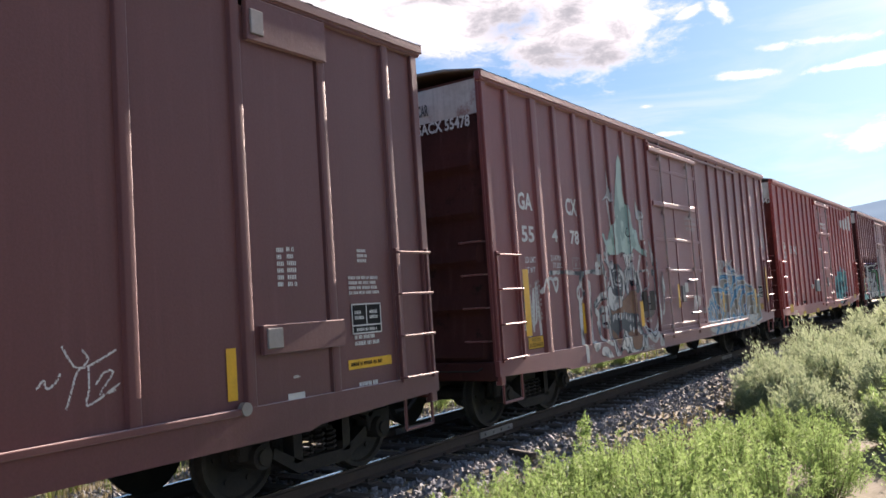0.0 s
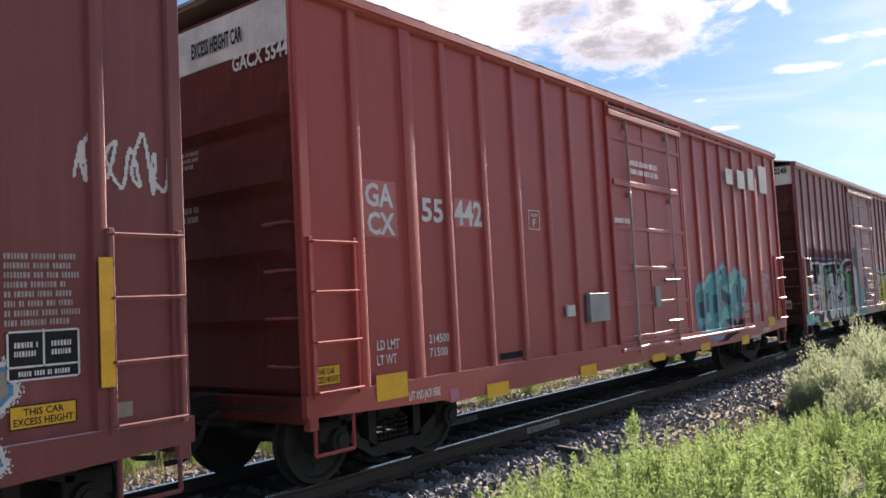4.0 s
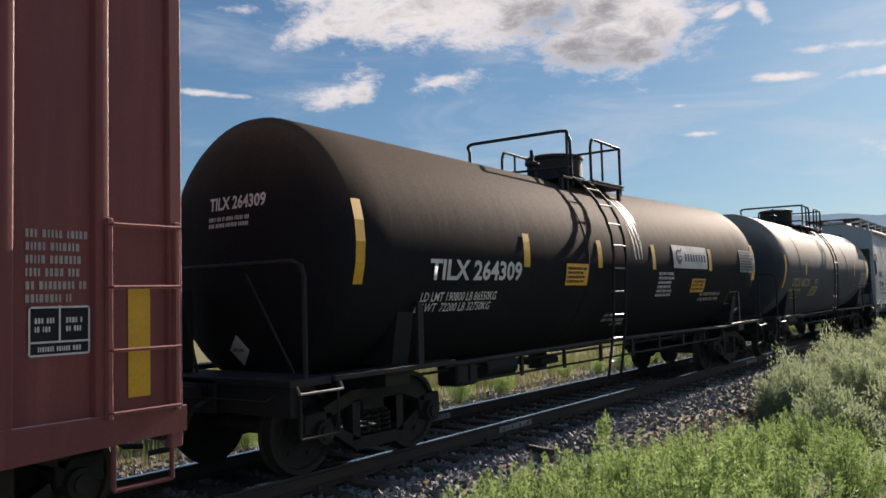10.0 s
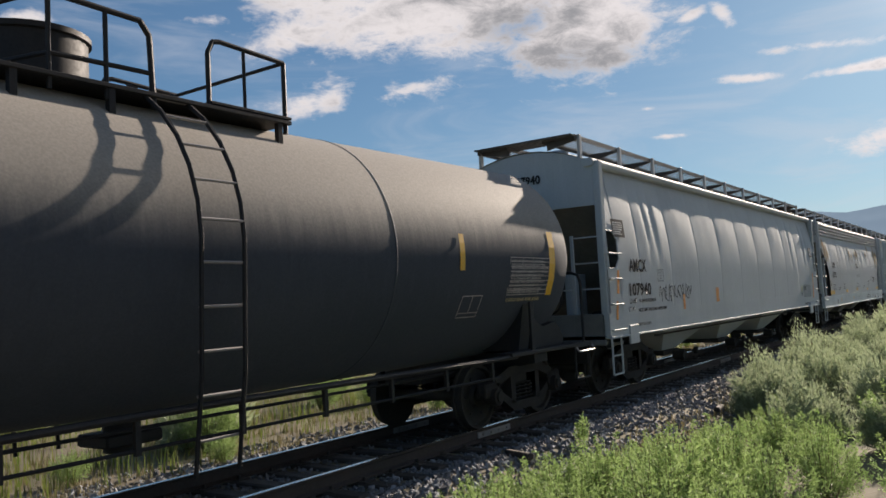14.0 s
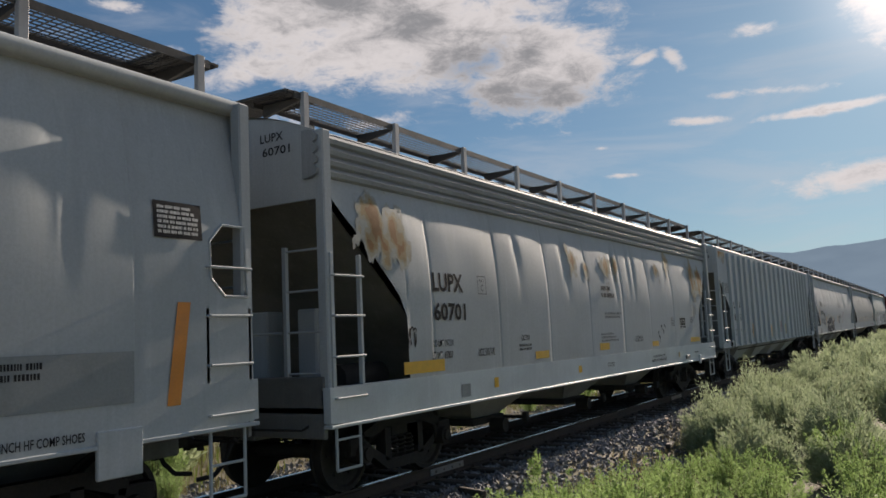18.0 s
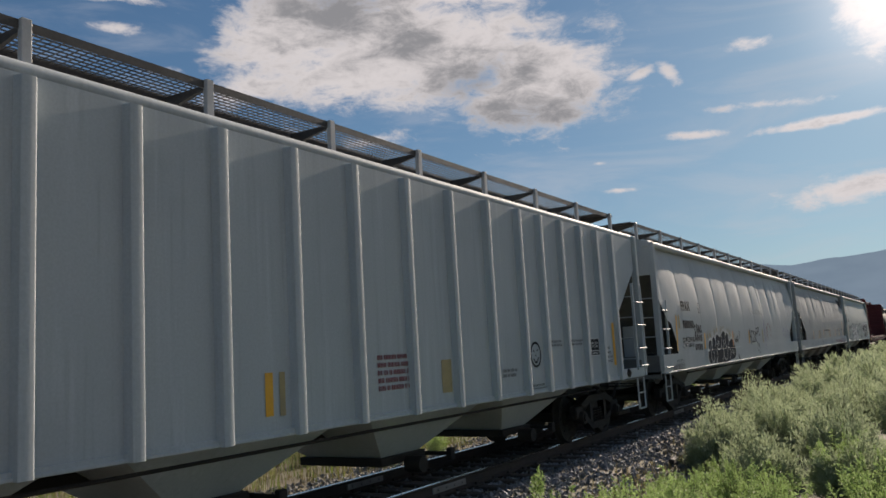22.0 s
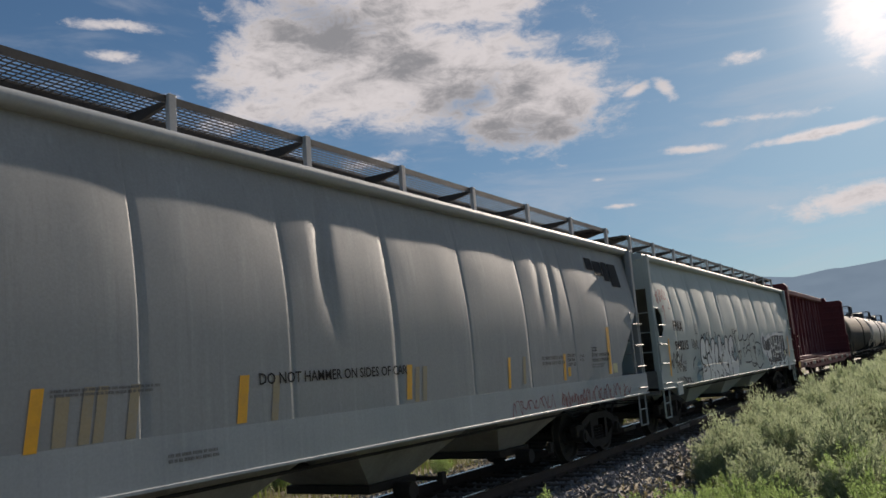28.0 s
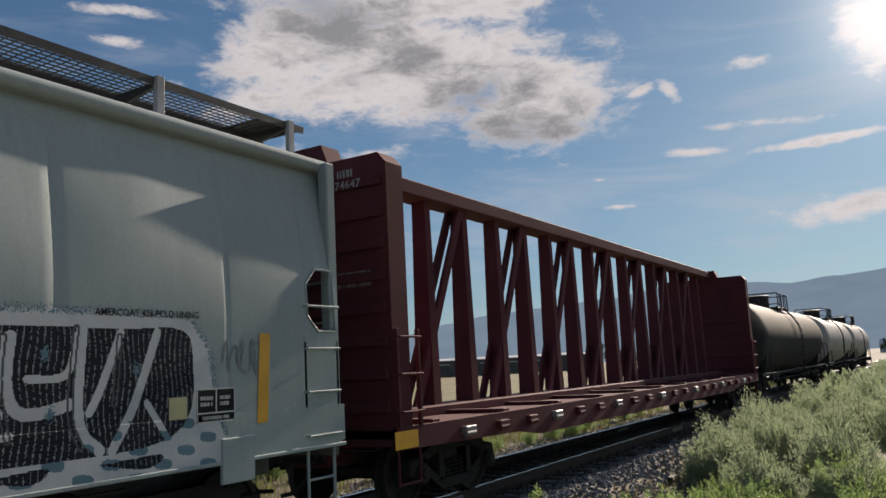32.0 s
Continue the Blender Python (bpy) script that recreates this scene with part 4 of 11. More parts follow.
def tank_car(x0, L, paint, label, R=1.49, zc=2.44, head=0.42, first=0.43, dome=None, bands=(), sag=0.06, valve=-1.0, rails=(-1.64, -1.2, -0.17, 0.45, 1.45), gear=False):
    car = car_thing("tank_car", label, x0)

    def sagged(g):
        g.v = [(x, y, z - sag * (1 - min(1.0, abs(x - L / 2) / (L / 2)))) for x, y, z in g.v]
        return g
    a, b = first + head, L - first - head
    rings = [(a - head * math.cos(t), R * math.sin(t)) for t in [math.pi / 2 * k / 9 for k in range(10)]]
    rings = [(x, max(r, 0.01)) for x, r in rings]
    n_mid = 24
    rings += [(a + (b - a) * k / n_mid, R) for k in range(1, n_mid)]
    rings += [(L - x, r) for x, r in reversed(rings[:10])]
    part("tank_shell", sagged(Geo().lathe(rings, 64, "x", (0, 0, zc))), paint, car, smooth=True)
    for x in bands:
        part("weld_band", sagged(Geo().lathe([(x - 0.02, R + 0.001), (x - 0.012, R + 0.007), (x + 0.012, R + 0.007), (x + 0.02, R + 0.001)], 64, "x", (0, 0, zc))), paint, car, smooth=True)
    mid = L / 2 if dome is None else dome
    # stub sills, saddles and platforms at the ends
    for s, xe in ((-1, 0.0), (1, L)):
        g = Geo().box(min(xe, xe - s * 3.2), max(xe, xe - s * 3.2), -0.32, 0.32, 0.68, 1.05, 0.02)
        part("stub_sill", g, M_BLACK, car)
        g = Geo()
        xs = xe - s * 1.85
        g.prism([(-1.2, 1.05), (1.2, 1.05), (1.32, 1.75)] + [(R * math.sin(t), zc - R * math.cos(t)) for t in [0.95 - 0.19 * k for k in range(11)]] + [(-1.32, 1.75)], xs - 0.14, xs + 0.14, "x")
        part("saddle", g, M_BLACK, car)
        g = Geo().box(min(xe, xe - s * 0.55), max(xe, xe - s * 0.55), -1.42, 1.42, 0.98, 1.06, 0.01)
        part("end_platform", g, M_BLACK, car)
        # board and crossbeam added to block bright ground, for the deep shade below
        a_, b_ = sorted((xe - s * 0.03, xe - s * 0.12))
        part("end_apron", Geo().box(a_, b_, -1.40, 1.40, 0.70, 0.99, 0.01), M_BLACK, car)
        part("body_bolster", Geo().prism([(-1.36, 1.0), (-1.36, 0.86), (-0.5, 0.72), (0.5, 0.72), (1.36, 0.86), (1.36, 1.0)], xe - s * 1.62 - 0.2, xe - s * 1.62 + 0.2, "x"), M_BLACK, car)
        for q in (-1.325, 1.325):
            part("side_walk", Geo().box(min(xe - s * 0.56, xe - s * 2.6), max(xe - s * 0.56, xe - s * 2.6), q - 0.125, q + 0.125, 1.0, 1.06, 0.01), M_BLACK, car)
        # hand rails across the end and at the corners
        xr = xe - s * 0.22
        r = 0.16
        arch = [(xr, -1.4, 1.05), (xr, -1.4, 2.18 - r), (xr, -1.36, 2.18 - r * 0.3), (xr, -1.4 + r, 2.18), (xr, 1.4 - r, 2.18), (xr, 1.36, 2.18 - r * 0.3), (xr, 1.4, 2.18 - r), (xr, 1.4, 1.05)]
        part("hand_rail", Geo().tube(arch, 0.024, 8), M_BLACK, car, "bent pipe end hand rail", smooth=True)
        for sy in (-1, 1):
            part("rail_brace", Geo().tube([(xr, sy * 0.55, 2.08), (xe - s * 0.45, sy * 1.0, 1.06)], 0.018, 6), M_BLACK, car)
            part("saddle_post", Geo().box(xe - s * 1.95 - 0.05, xe - s * 1.95 + 0.05, sy * 1.42 - 0.02, sy * 1.42 + 0.02, 1.06, 1.75, 0.005), M_BLACK, car)
        for sy in (-1, 1):
            g = Geo().tube([(xe - s * 0.12, sy * 1.43, 1.0), (xe - s * 0.12, sy * 1.43, 0.5), (xe - s * 0.62, sy * 1.43, 0.5), (xe - s * 0.62, sy * 1.43, 1.0)], 0.018, 6)
            part("sill_step", g, M_BLACK, car)
            g = Geo().tube([(xe - s * 0.05, sy * 1.46, 1.0), (xe - s * 0.05, sy * 1.5, 0.93), (xe - s * 0.62, sy * 1.5, 0.93), (xe - s * 0.62, sy * 1.46, 1.0)], 0.014, 6)
            part("grab_iron", g, M_BRIGHT, car, smooth=True)
        coupler(car, xe - s * 0.05, s)
        truck(car, xe - s * 1.62)
    # side rails between the platforms
    for sy in (-1, 1):
        g = Geo().tube([(2.4, sy * 1.4, 1.0), (mid - 1.0, sy * 1.4, 1.03), (mid + 1.0, sy * 1.4, 1.03), (L - 2.4, sy * 1.4, 1.0)], 0.034, 8)
        part("side_rail", g, M_BLACK, car, "long pipe side rail", smooth=True)
        for k in range(9):
            x = 3.0 + (L - 6.0) * k / 8
            part("rail_bracket", Geo().box(x - 0.025, x + 0.025, sy * 1.36 - 0.02, sy * 1.36 + 0.02, 0.72, 1.0), M_BLACK, car)
        part("brake_pipe", Geo().tube([(2.8, sy * 1.36, 0.76), (L - 2.8, sy * 1.36, 0.76)], 0.018, 6), M_BLACK, car)
    # bottom outlet and brake gear
    g = Geo().cyl((mid, 0, 0.55), (mid, 0, zc - R + 0.05), 0.16, 14)
    g.box(mid - 0.3, mid + 0.3, -0.25, 0.25, 0.62, 0.74, 0.02)
    part("bottom_outlet", g, M_BLACK, car, smooth=True)
    part("brake_cylinder", Geo().cyl((mid - 2.6, -0.55, 0.78), (mid - 1.8, -0.55, 0.78), 0.17, 12), M_BLACK, car, smooth=True)
    part("control_valve", Geo().box(mid - 3.4, mid - 2.9, -0.75, -0.4, 0.6, 0.9, 0.03), M_BLACK, car)
    part("train_line_pipe", Geo().tube([(2.6, -0.6, 0.82), (L - 2.6, -0.6, 0.82)], 0.02, 6), M_BLACK, car, smooth=True)
    # ladders and top platform
    for sy in (-1, 1):
        stiles = []
        for x in (mid - 0.26, mid + 0.2):
            pts = [(x, sy * 1.44, 0.45), (x, sy * 1.56, 1.3), (x, sy * (R + 0.12), zc)]
            pts += [(x, sy * (R + 0.12) * math.cos(t), zc + (R + 0.12) * math.sin(t)) for t in (0.2, 0.4, 0.6, 0.8, 1.0, 1.15)]
            stiles.append(Geo().tube(pts, 0.022, 6))
        lad = part("ladder", stiles[0], M_BLACK, car, "black steel ladder over the tank side", smooth=True)
        part("stile", stiles[1], M_BLACK, lad, smooth=True)
        for t in (-1.0, -0.78, -0.56, -0.34, -0.12, 0.1, 0.32, 0.54, 0.76, 0.98):
            rr = R + 0.12
            y, z = (sy * rr * math.cos(t), zc + rr * math.sin(t)) if t > 0 else (sy * (1.46 + 0.15 * (1 + t)), zc + rr * t * 1.05)
            part("rung", Geo().cyl((mid - 0.26, y, z), (mid + 0.2, y, z), 0.014, 6), M_BRIGHT, lad, smooth=True)
    ztop = zc + R - sag
    ra, rb, rn, rc, rd = (mid + q for q in rails)
    for sy in (-1, 1):
        g = Geo().box(ra, rd + 0.05, min(sy * 0.5, sy * 0.95), max(sy * 0.5, sy * 0.95), ztop - 0.10, ztop - 0.06, 0.005)
        part("top_platform", g, M_BLACK, car, "black steel loading platform")
        for x in (ra + 0.2, mid - 0.6, rd - 0.1):
            part("platform_foot", Geo().box(x - 0.03, x + 0.03, sy * 0.9 - 0.03, sy * 0.9 + 0.03, zc + 1.0, ztop - 0.09), M_BLACK, car)
    part("top_platform", Geo().box(rc, rd + 0.05, -0.95, 0.95, ztop - 0.05, ztop - 0.02, 0.005), M_BLACK, car)
    zt = 4.47
    r = 0.14
    # guard rail round the leading end: across the platform and along the near side
    rail = [(ra + 0.06, 0.9, ztop - 0.12), (ra + 0.06, 0.9, zt - 0.16), (ra, 0.9, zt - 0.06), (ra + 0.02, 0.82, zt - 0.02), (rb, -0.82, zt), (rb + 0.08, -0.9, zt), (rn - 0.12, -0.9, zt - 0.02), (rn - 0.03, -0.9, zt - r), (rn, -0.9, ztop - 0.2)]
    part("platform_rail", Geo().tube(rail, 0.028, 8), M_BLACK, car, "bent pipe guard rail", smooth=True)
    part("platform_rail", Geo().tube([(rn - 0.02, -0.9, ztop + 0.12), (rb + 0.06, -0.9, ztop + 0.1), (ra + 0.06, 0.9, ztop + 0.12)], 0.022, 7), M_BLACK, car, smooth=True)
    for x in (rb + 0.06,) if rn - rb < 0.5 else (rb + 0.06, rb * 0.45 + rn * 0.55):
        part("rail_post", Geo().tube([(x, -0.9, ztop - 0.2), (x, -0.9, zt)], 0.022, 6), M_BLACK, car, smooth=True)
    for sy in (-1, 1):
        y = sy * 0.9
        rail = [(rc, y, ztop - 0.08), (rc, y, zt - r), (rc + 0.06, y, zt - 0.02), (rc + 0.15, y, zt), (rd, y, zt - 0.03), (rd, y, ztop - 0.2)]
        part("platform_rail", Geo().tube(rail, 0.026, 8), M_BLACK, car, smooth=True)
        part("rail_post", Geo().tube([(rc + 0.45, y, ztop - 0.08), (rc + 0.45, y, zt)], 0.02, 6), M_BLACK, car, smooth=True)
    part("platform_rail", Geo().tube([(rd, -0.9, zt - 0.03), (rd, 0.9, zt - 0.03)], 0.022, 8), M_BLACK, car, smooth=True)
    g = Geo().lathe([(ztop - 0.15, 0.50), (ztop + 0.44, 0.50), (ztop + 0.45, 0.53), (ztop + 0.5, 0.53), (ztop + 0.53, 0.44), (ztop + 0.55, 0.01)], 28, "z", (mid + valve, 0, 0))
    part("dome_housing", g, M_BLACK, car, "cylindrical valve housing with lid", smooth=True)
    g = Geo().lathe([(ztop - 0.1, 0.07), (ztop + 0.18, 0.07), (ztop + 0.22, 0.12), (ztop + 0.26, 0.12), (ztop + 0.3, 0.04), (ztop + 0.48, 0.03)], 12, "z", (mid + valve - 1.15, -0.2, 0))
    part("vent_valve", g, M_BLACK, car, smooth=True)
    g = Geo().lathe([(ztop - 0.12, 0.28), (ztop + 0.06, 0.28), (ztop + 0.09, 0.32), (ztop + 0.12, 0.31), (ztop + 0.14, 0.02)], 20, "z", (mid + valve + 1.1, 0, 0))
    part("manway_lid", g, M_BLACK, car, smooth=True)
    if paint is M_TANKBLACK:
        g = Geo().lathe([(0.06, 0.225), (0.08, 0.25), (0.11, 0.25), (0.13, 0.225), (0.06, 0.225)], 24, "x", (0, 0.58, 1.81))
        for k in range(5):
            t = k * 1.2566 + 0.3
            g.cyl((0.095, 0.58, 1.81), (0.095, 0.58 + 0.23 * math.cos(t), 1.81 + 0.23 * math.sin(t)), 0.014, 6)
        g.cyl((0.05, 0.58, 1.81), (0.30, 0.58, 1.81), 0.03, 8)
        wheel_ = part("hand_brake_wheel", g, M_BLACK, car, "spoked hand brake wheel on the end platform", smooth=True)
        part("brake_stand", Geo().box(0.16, 0.34, 0.46, 0.70, 1.06, 1.95, 0.02), M_BLACK, wheel_)
        part("brake_chain", Geo().tube([(0.2, 0.42, 1.7), (0.2, 0.30, 1.3), (0.22, 0.25, 1.06)], 0.018, 6), M_UNDER, wheel_)
    # brake gear on the far end platform
    if not gear:
        return car
    g = Geo().prism([(0.0, 1.06), (0.95, 1.06), (0.95, 1.2), (0.7, 1.42), (0.3, 1.36), (0.0, 1.5)], -1.2, -0.95, "y")
    g.v = [(x + L - 1.5, y, z) for x, y, z in g.v]
    part("brake_gear_bracket", g, M_BLACK, car)
    g = Geo().lathe([(L - 0.3, 0.22), (L - 0.28, 0.25), (L - 0.25, 0.22)], 20, "x", (0, -0.85, 1.75))
    g.cyl((L - 0.45, -0.85, 1.75), (L - 0.24, -0.85, 1.75), 0.03, 8)
    part("hand_brake_wheel", g, M_BLACK, car, smooth=True)
    return car


# ---------------------------------------------------------------- train: covered hoppers
def hopper_profile(z, lo=1.2, hi=4.05):
    """Half width of a rounded hopper side at height z."""
    f = (z - lo) / (hi - lo)
    if f < 0.38:
        return 1.49
    g = (f - 0.38) / 0.62
    return 1.49 - 0.25 * g ** 1.9


def side_surf(u, v, lift=0.0):
    """The plain side of a rounded hopper; the skin of a car adds its swells."""
    return (u, -hopper_profile(v) - 0.006 - lift, v)


def grating_mesh(L, wide=0.62):
    g = Geo()
    n = int(L / 0.085)
    for k in range(n):
        x = L * (k + 0.5) / n
        g.add([(x - 0.009, 0, 0.0), (x + 0.009, 0, 0.0), (x + 0.009, wide, 0.0), (x - 0.009, wide, 0.0),
               (x - 0.006, 0, 0.022), (x + 0.006, 0, 0.022), (x + 0.006, wide, 0.022), (x - 0.006, wide, 0.022)], [(0, 1, 2, 3), (0, 1, 5, 4), (3, 2, 6, 7)])
    m = int(wide / 0.075)
    for k in range(m + 1):
        y = wide * k / m
        g.box(0, L, y - 0.006, y + 0.006, 0.002, 0.014)
    g.box(0, L, -0.015, 0.0, -0.05, 0.03)
    g.box(0, L, wide, wide + 0.015, -0.05, 0.03)
    return g.mesh("walkway", M_GRATE, False)


def hopper_car(x0, L, paint, label, ends=("cut", "cut"), ribs=(), bays=3, seams=None, seed=1, creases=None, sill=None, corrugated=False, sill_z=(1.05, 1.47)):
    """A covered hopper. ends: cut = triangular opening, eye = small octagonal opening."""
    rnd = random.Random(seed)
    car = car_thing("covered_hopper", label, x0)
    zlo, zhi = sill_z[1] - 0.06, 4.05
    if corrugated:
        zhi = 3.62
    flat = bool(ribs)
    cuts = {"cut": [(0, 3.42), (1.40, 2.29), (1.44, 1.0)], "steep": [(0, 3.60), (1.36, 2.30), (1.50, 2.05), (1.50, 1.6), (1.42, 1.0)],
            "short": [(0, 2.87), (0.55, 2.28), (0.85, 2.20), (1.22, 1.72), (1.27, 1.0)], "wedge": [(0, 3.0), (1.80, 1.85), (1.86, 1.0)],
            "long": [(0, 2.95), (1.46, 1.70), (1.52, 1.0)], "eye": [(0, 1.0), (1, 1.0)]}

    def low_edge(d, kind):
        """Lower edge of the side sheet at d metres from the end."""
        pts = cuts[kind]
        for (a, za), (b, zb) in zip(pts, pts[1:]):
            if a <= d <= b and b > a:
                return max(zlo, za + (zb - za) * (d - a) / (b - a))
        return zlo

    seams = seams if seams is not None else [1.55 + (L - 3.1) * k / 11 for k in range(12)]
    creases = creases if creases is not None else sorted(rnd.uniform(1.2, L - 1.2) for _ in range(5))
    walls = sorted(list(seams) + creases)

    def swell(x, z):
        """Pillow shapes between the seams, strongest on the upper half."""
        if flat:
            return 0.0
        f = max(0.0, min(1.0, (z - 2.2) / 0.9)) ** 1.5
        e = max(0.0, min(1.0, (zhi - z) / 0.5))
        f *= e * e * (3 - 2 * e)
        left = max([q for q in seams if q <= x], default=0.4)
        right = min([q for q in seams if q > x], default=L - 0.4)
        wd = max(0.05, right - left)
        pil = math.sin(math.pi * min(1.0, max(0.0, (x - left) / wd)))
        out = f * (0.020 * min(1.0, wd / 1.6) * (pil ** 0.6 - 0.6) + 0.014 * noise.noise((x * 0.6, z * 0.7, seed * 3.1)) + 0.005 * noise.noise((x * 2.1, z * 1.2, seed * 1.7)))
        for n, c in enumerate(creases):
            out -= f * (0.016 + 0.012 * (n % 3)) * math.exp(-((x - c - 0.05 * math.sin(z * 3 + n)) / (0.07 + 0.03 * (n % 2))) ** 2)
        if min(abs(x - q) for q in seams) < 0.012:
            out -= 0.006
        return out

    if not flat:
        SWELLS[car.name] = swell
    xs = set()
    for k in range(int(L / 0.11) + 1):
        xs.add(round(0.06 + (L - 0.12) * k / int(L / 0.11), 3))
    for q in walls:
        xs.update((round(q - 0.03, 3), round(q, 3), round(q + 0.03, 3)))
    for d in (1.36, 1.40, 1.42, 1.44, 1.46, 1.50, 1.52, 0.55, 0.85, 1.22, 1.27, 1.80, 1.86, 0.12, 0.28, 0.40, 0.56):
        xs.update((d, round(L - d, 3)))
    xs = sorted(xs)
    for s in (-1, 1):
        rows = []
        for x in xs:
            lo = max(low_edge(x, ends[0]), low_edge(L - x, ends[1]))
            col = []
            for k in range(23):
                z = lo + (zhi - lo) * k / 22
                yy = 1.40 if flat else hopper_profile(z) + swell(x, z)
                col.append((x, s * yy, z))
            rows.append(col)
        g = Geo()
        for a, (r0, r1) in enumerate(zip(rows, rows[1:])):
            mid_d = (xs[a] + xs[a + 1]) / 2
            hole = (ends[0] == "eye" and 0.12 < mid_d < 0.56) or (ends[1] == "eye" and 0.12 < L - mid_d < 0.56)
            n = len(r0)
            if not hole:
                g.add(r0 + r1, [(i, i + 1, n + i + 1, n + i) for i in range(n - 1)])
            else:
                ch0, ch1 = (max(0.0, 0.16 - (0.56 - min(q[0][0], L - q[0][0]))) for q in (r0, r1))
                for lo_, hi_, up in ((zlo, 2.24, 1), (2.90, zhi, -1)):
                    m = 8
                    cols = []
                    for q, ch in ((r0, ch0), (r1, ch1)):
                        a_, b_ = (lo_, hi_ + ch) if up > 0 else (lo_ - ch, hi_)
                        cols += [(q[0][0], s * hopper_profile(a_ + (b_ - a_) * i / m), a_ + (b_ - a_) * i / m) for i in range(m + 1)]
                    g.add(cols, [(i, i + 1, m + 2 + i, m + 1 + i) for i in range(m)])
        part("side_sheet", g.mesh("side_sheet", paint, True, True), None, car, "dented steel side sheet" if not flat else "flat steel side sheet")
        for k, xe in enumerate((0.0, L)):
            if ends[k] == "eye":
                q = [(0.12, 2.24), (0.40, 2.24), (0.56, 2.40), (0.56, 2.74), (0.40, 2.90), (0.12, 2.90), (0.12, 2.24)]
                part("eye_rim", Geo().tube([(abs(xe - d), s * (hopper_profile(z) + 0.004), z) for d, z in q], 0.014, 6), paint, car, "rounded rim of the end opening", smooth=True)
        # bottom side sill and top chord
        y0, y1 = sorted((s * 1.38, s * (1.43 if flat else 1.494)))
        g = Geo().prism([(0.0, sill_z[0] + 0.05), (0.5, sill_z[0]), (L - 0.5, sill_z[0]), (L, sill_z[0] + 0.05), (L, sill_z[1]), (0.0, sill_z[1])], y0, y1, "y")
        g.box(0, L, min(s * 1.38, s * (1.44 if flat else 1.512)), max(s * 1.38, s * (1.44 if flat else 1.512)), sill_z[0] - 0.01, sill_z[0] + 0.025, 0.006)
        part("side_sill", g, sill or paint, car)
        g = Geo()
        if corrugated:
            prof = [(s * 1.2, 3.58), (s * 1.30, 3.58)]
            for k in range(4):
                z = 3.62 + k * 0.125
                prof += [(s * 1.40, z), (s * 1.415, z + 0.05), (s * 1.37, z + 0.085), (s * 1.36, z + 0.105)]
            g.prism(prof + [(s * 1.30, 4.12), (s * 1.2, 4.12)], -0.02, L + 0.02, "x")
        else:
            rr = 0.055
            prof = [(s * 1.2, 4.03), (s * 1.33, 4.03)] + [(s * (1.335 + rr * math.cos(a)), 4.10 + rr * math.sin(a) * 1.25) for a in [-1.3 + 0.37 * k for k in range(8)]] + [(s * 1.2, 4.17)]
            g.prism(prof, -0.03, L + 0.03, "x")
        part("top_chord", g, M_GREYDULL if corrugated else sill or paint, car, smooth=True)
        for x, wide in ((-0.10, 0.11), (L - 0.01, 0.11)) if flat else ((0.02, 0.14), (L - 0.16, 0.14)):
            part("corner_post", Geo().box(x, x + wide, min(s * 1.34, s * 1.47), max(s * 1.34, s * 1.47), sill_z[0], 4.12, 0.015), paint, car)
    for x in ribs:
        for s in (-1, 1):
            part("side_rib", Geo().prism(post_profile(x, 0.10, s, 1.49), sill_z[0] - 0.01, 4.02, "z"), paint, car, smooth=True)
    # roof, hatches and running boards
    rows = [[(x, y, 4.12 + 0.33 * (1 - (y / 1.34) ** 2)) for y in [-1.33 + 2.66 * k / 14 for k in range(15)]] for x in (0.0, L * 0.5, L)]
    part("roof", Geo().sheet(rows), paint, car, smooth=True)
    g = Geo().box(1.0, L - 1.0, -0.28, 0.28, 4.38, 4.58, 0.03)
    for k in range(9):
        x = 1.2 + (L - 2.4) * k / 8
        g.box(x - 0.05, x + 0.05, -0.34, 0.34, 4.36, 4.63, 0.02)
    part("trough_hatch", g, paint, car)
    for s in (-1, 1):
        me = shared(("grate", round(L, 1)), lambda: grating_mesh(L - 0.2))
        wk = part("walkway", me, None, car, "expanded steel running board", at=(0.1, -1.0 if s < 0 else 0.38, 4.62))
        n = int(L / 1.85)
        for k in range(n + 1):
            x = 0.25 + (L - 0.5) * k / n
            g = Geo().box(x - 0.045, x + 0.045, min(s * 1.0, s * 1.06), max(s * 1.0, s * 1.06), 4.20, 4.66, 0.006)
            post_ = part("walkway_post", g, M_POST, car)
            part("walkway_bracket", Geo().prism([(s * 0.4, 4.46), (s * 1.02, 4.58), (s * 1.02, 4.612), (s * 0.4, 4.612)], x - 0.02, x + 0.02, "x"), M_GRATE, post_)
    for xe, s in ((0.0, -1), (L, 1)):
        g = Geo()
        for k in range(13):
            x = xe + s * (0.02 - k * 0.05)
            g.box(x - 0.008, x + 0.008, -1.0, 1.0, 4.62, 4.65)
        for y in [-1.0 + 0.1 * k for k in range(21)]:
            g.box(min(xe, xe - s * 0.6), max(xe, xe - s * 0.6), y - 0.006, y + 0.006, 4.625, 4.645)
        part("end_walkway", g, M_GRATE, car)
    # ends: wall plate, slope sheets, platform
    for xe, s in ((0.0, -1), (L, 1)):
        def X(d, xe=xe, s=s):
            return xe - s * d
        top = [(y, 4.10 + 0.33 * (1 - (y / 1.4) ** 2)) for y in [-1.36 + 2.72 * k / 12 for k in range(13)]]
        part("end_wall", Geo().prism([(-1.36, 3.35), (1.36, 3.35)] + top[::-1], X(0.03), X(0.06), "x"), paint, car, "upper end wall plate")
        boxed = ends[0 if s < 0 else 1] == "cut"
        dl, zl = (1.52, 2.22) if boxed else (2.75, 1.15)
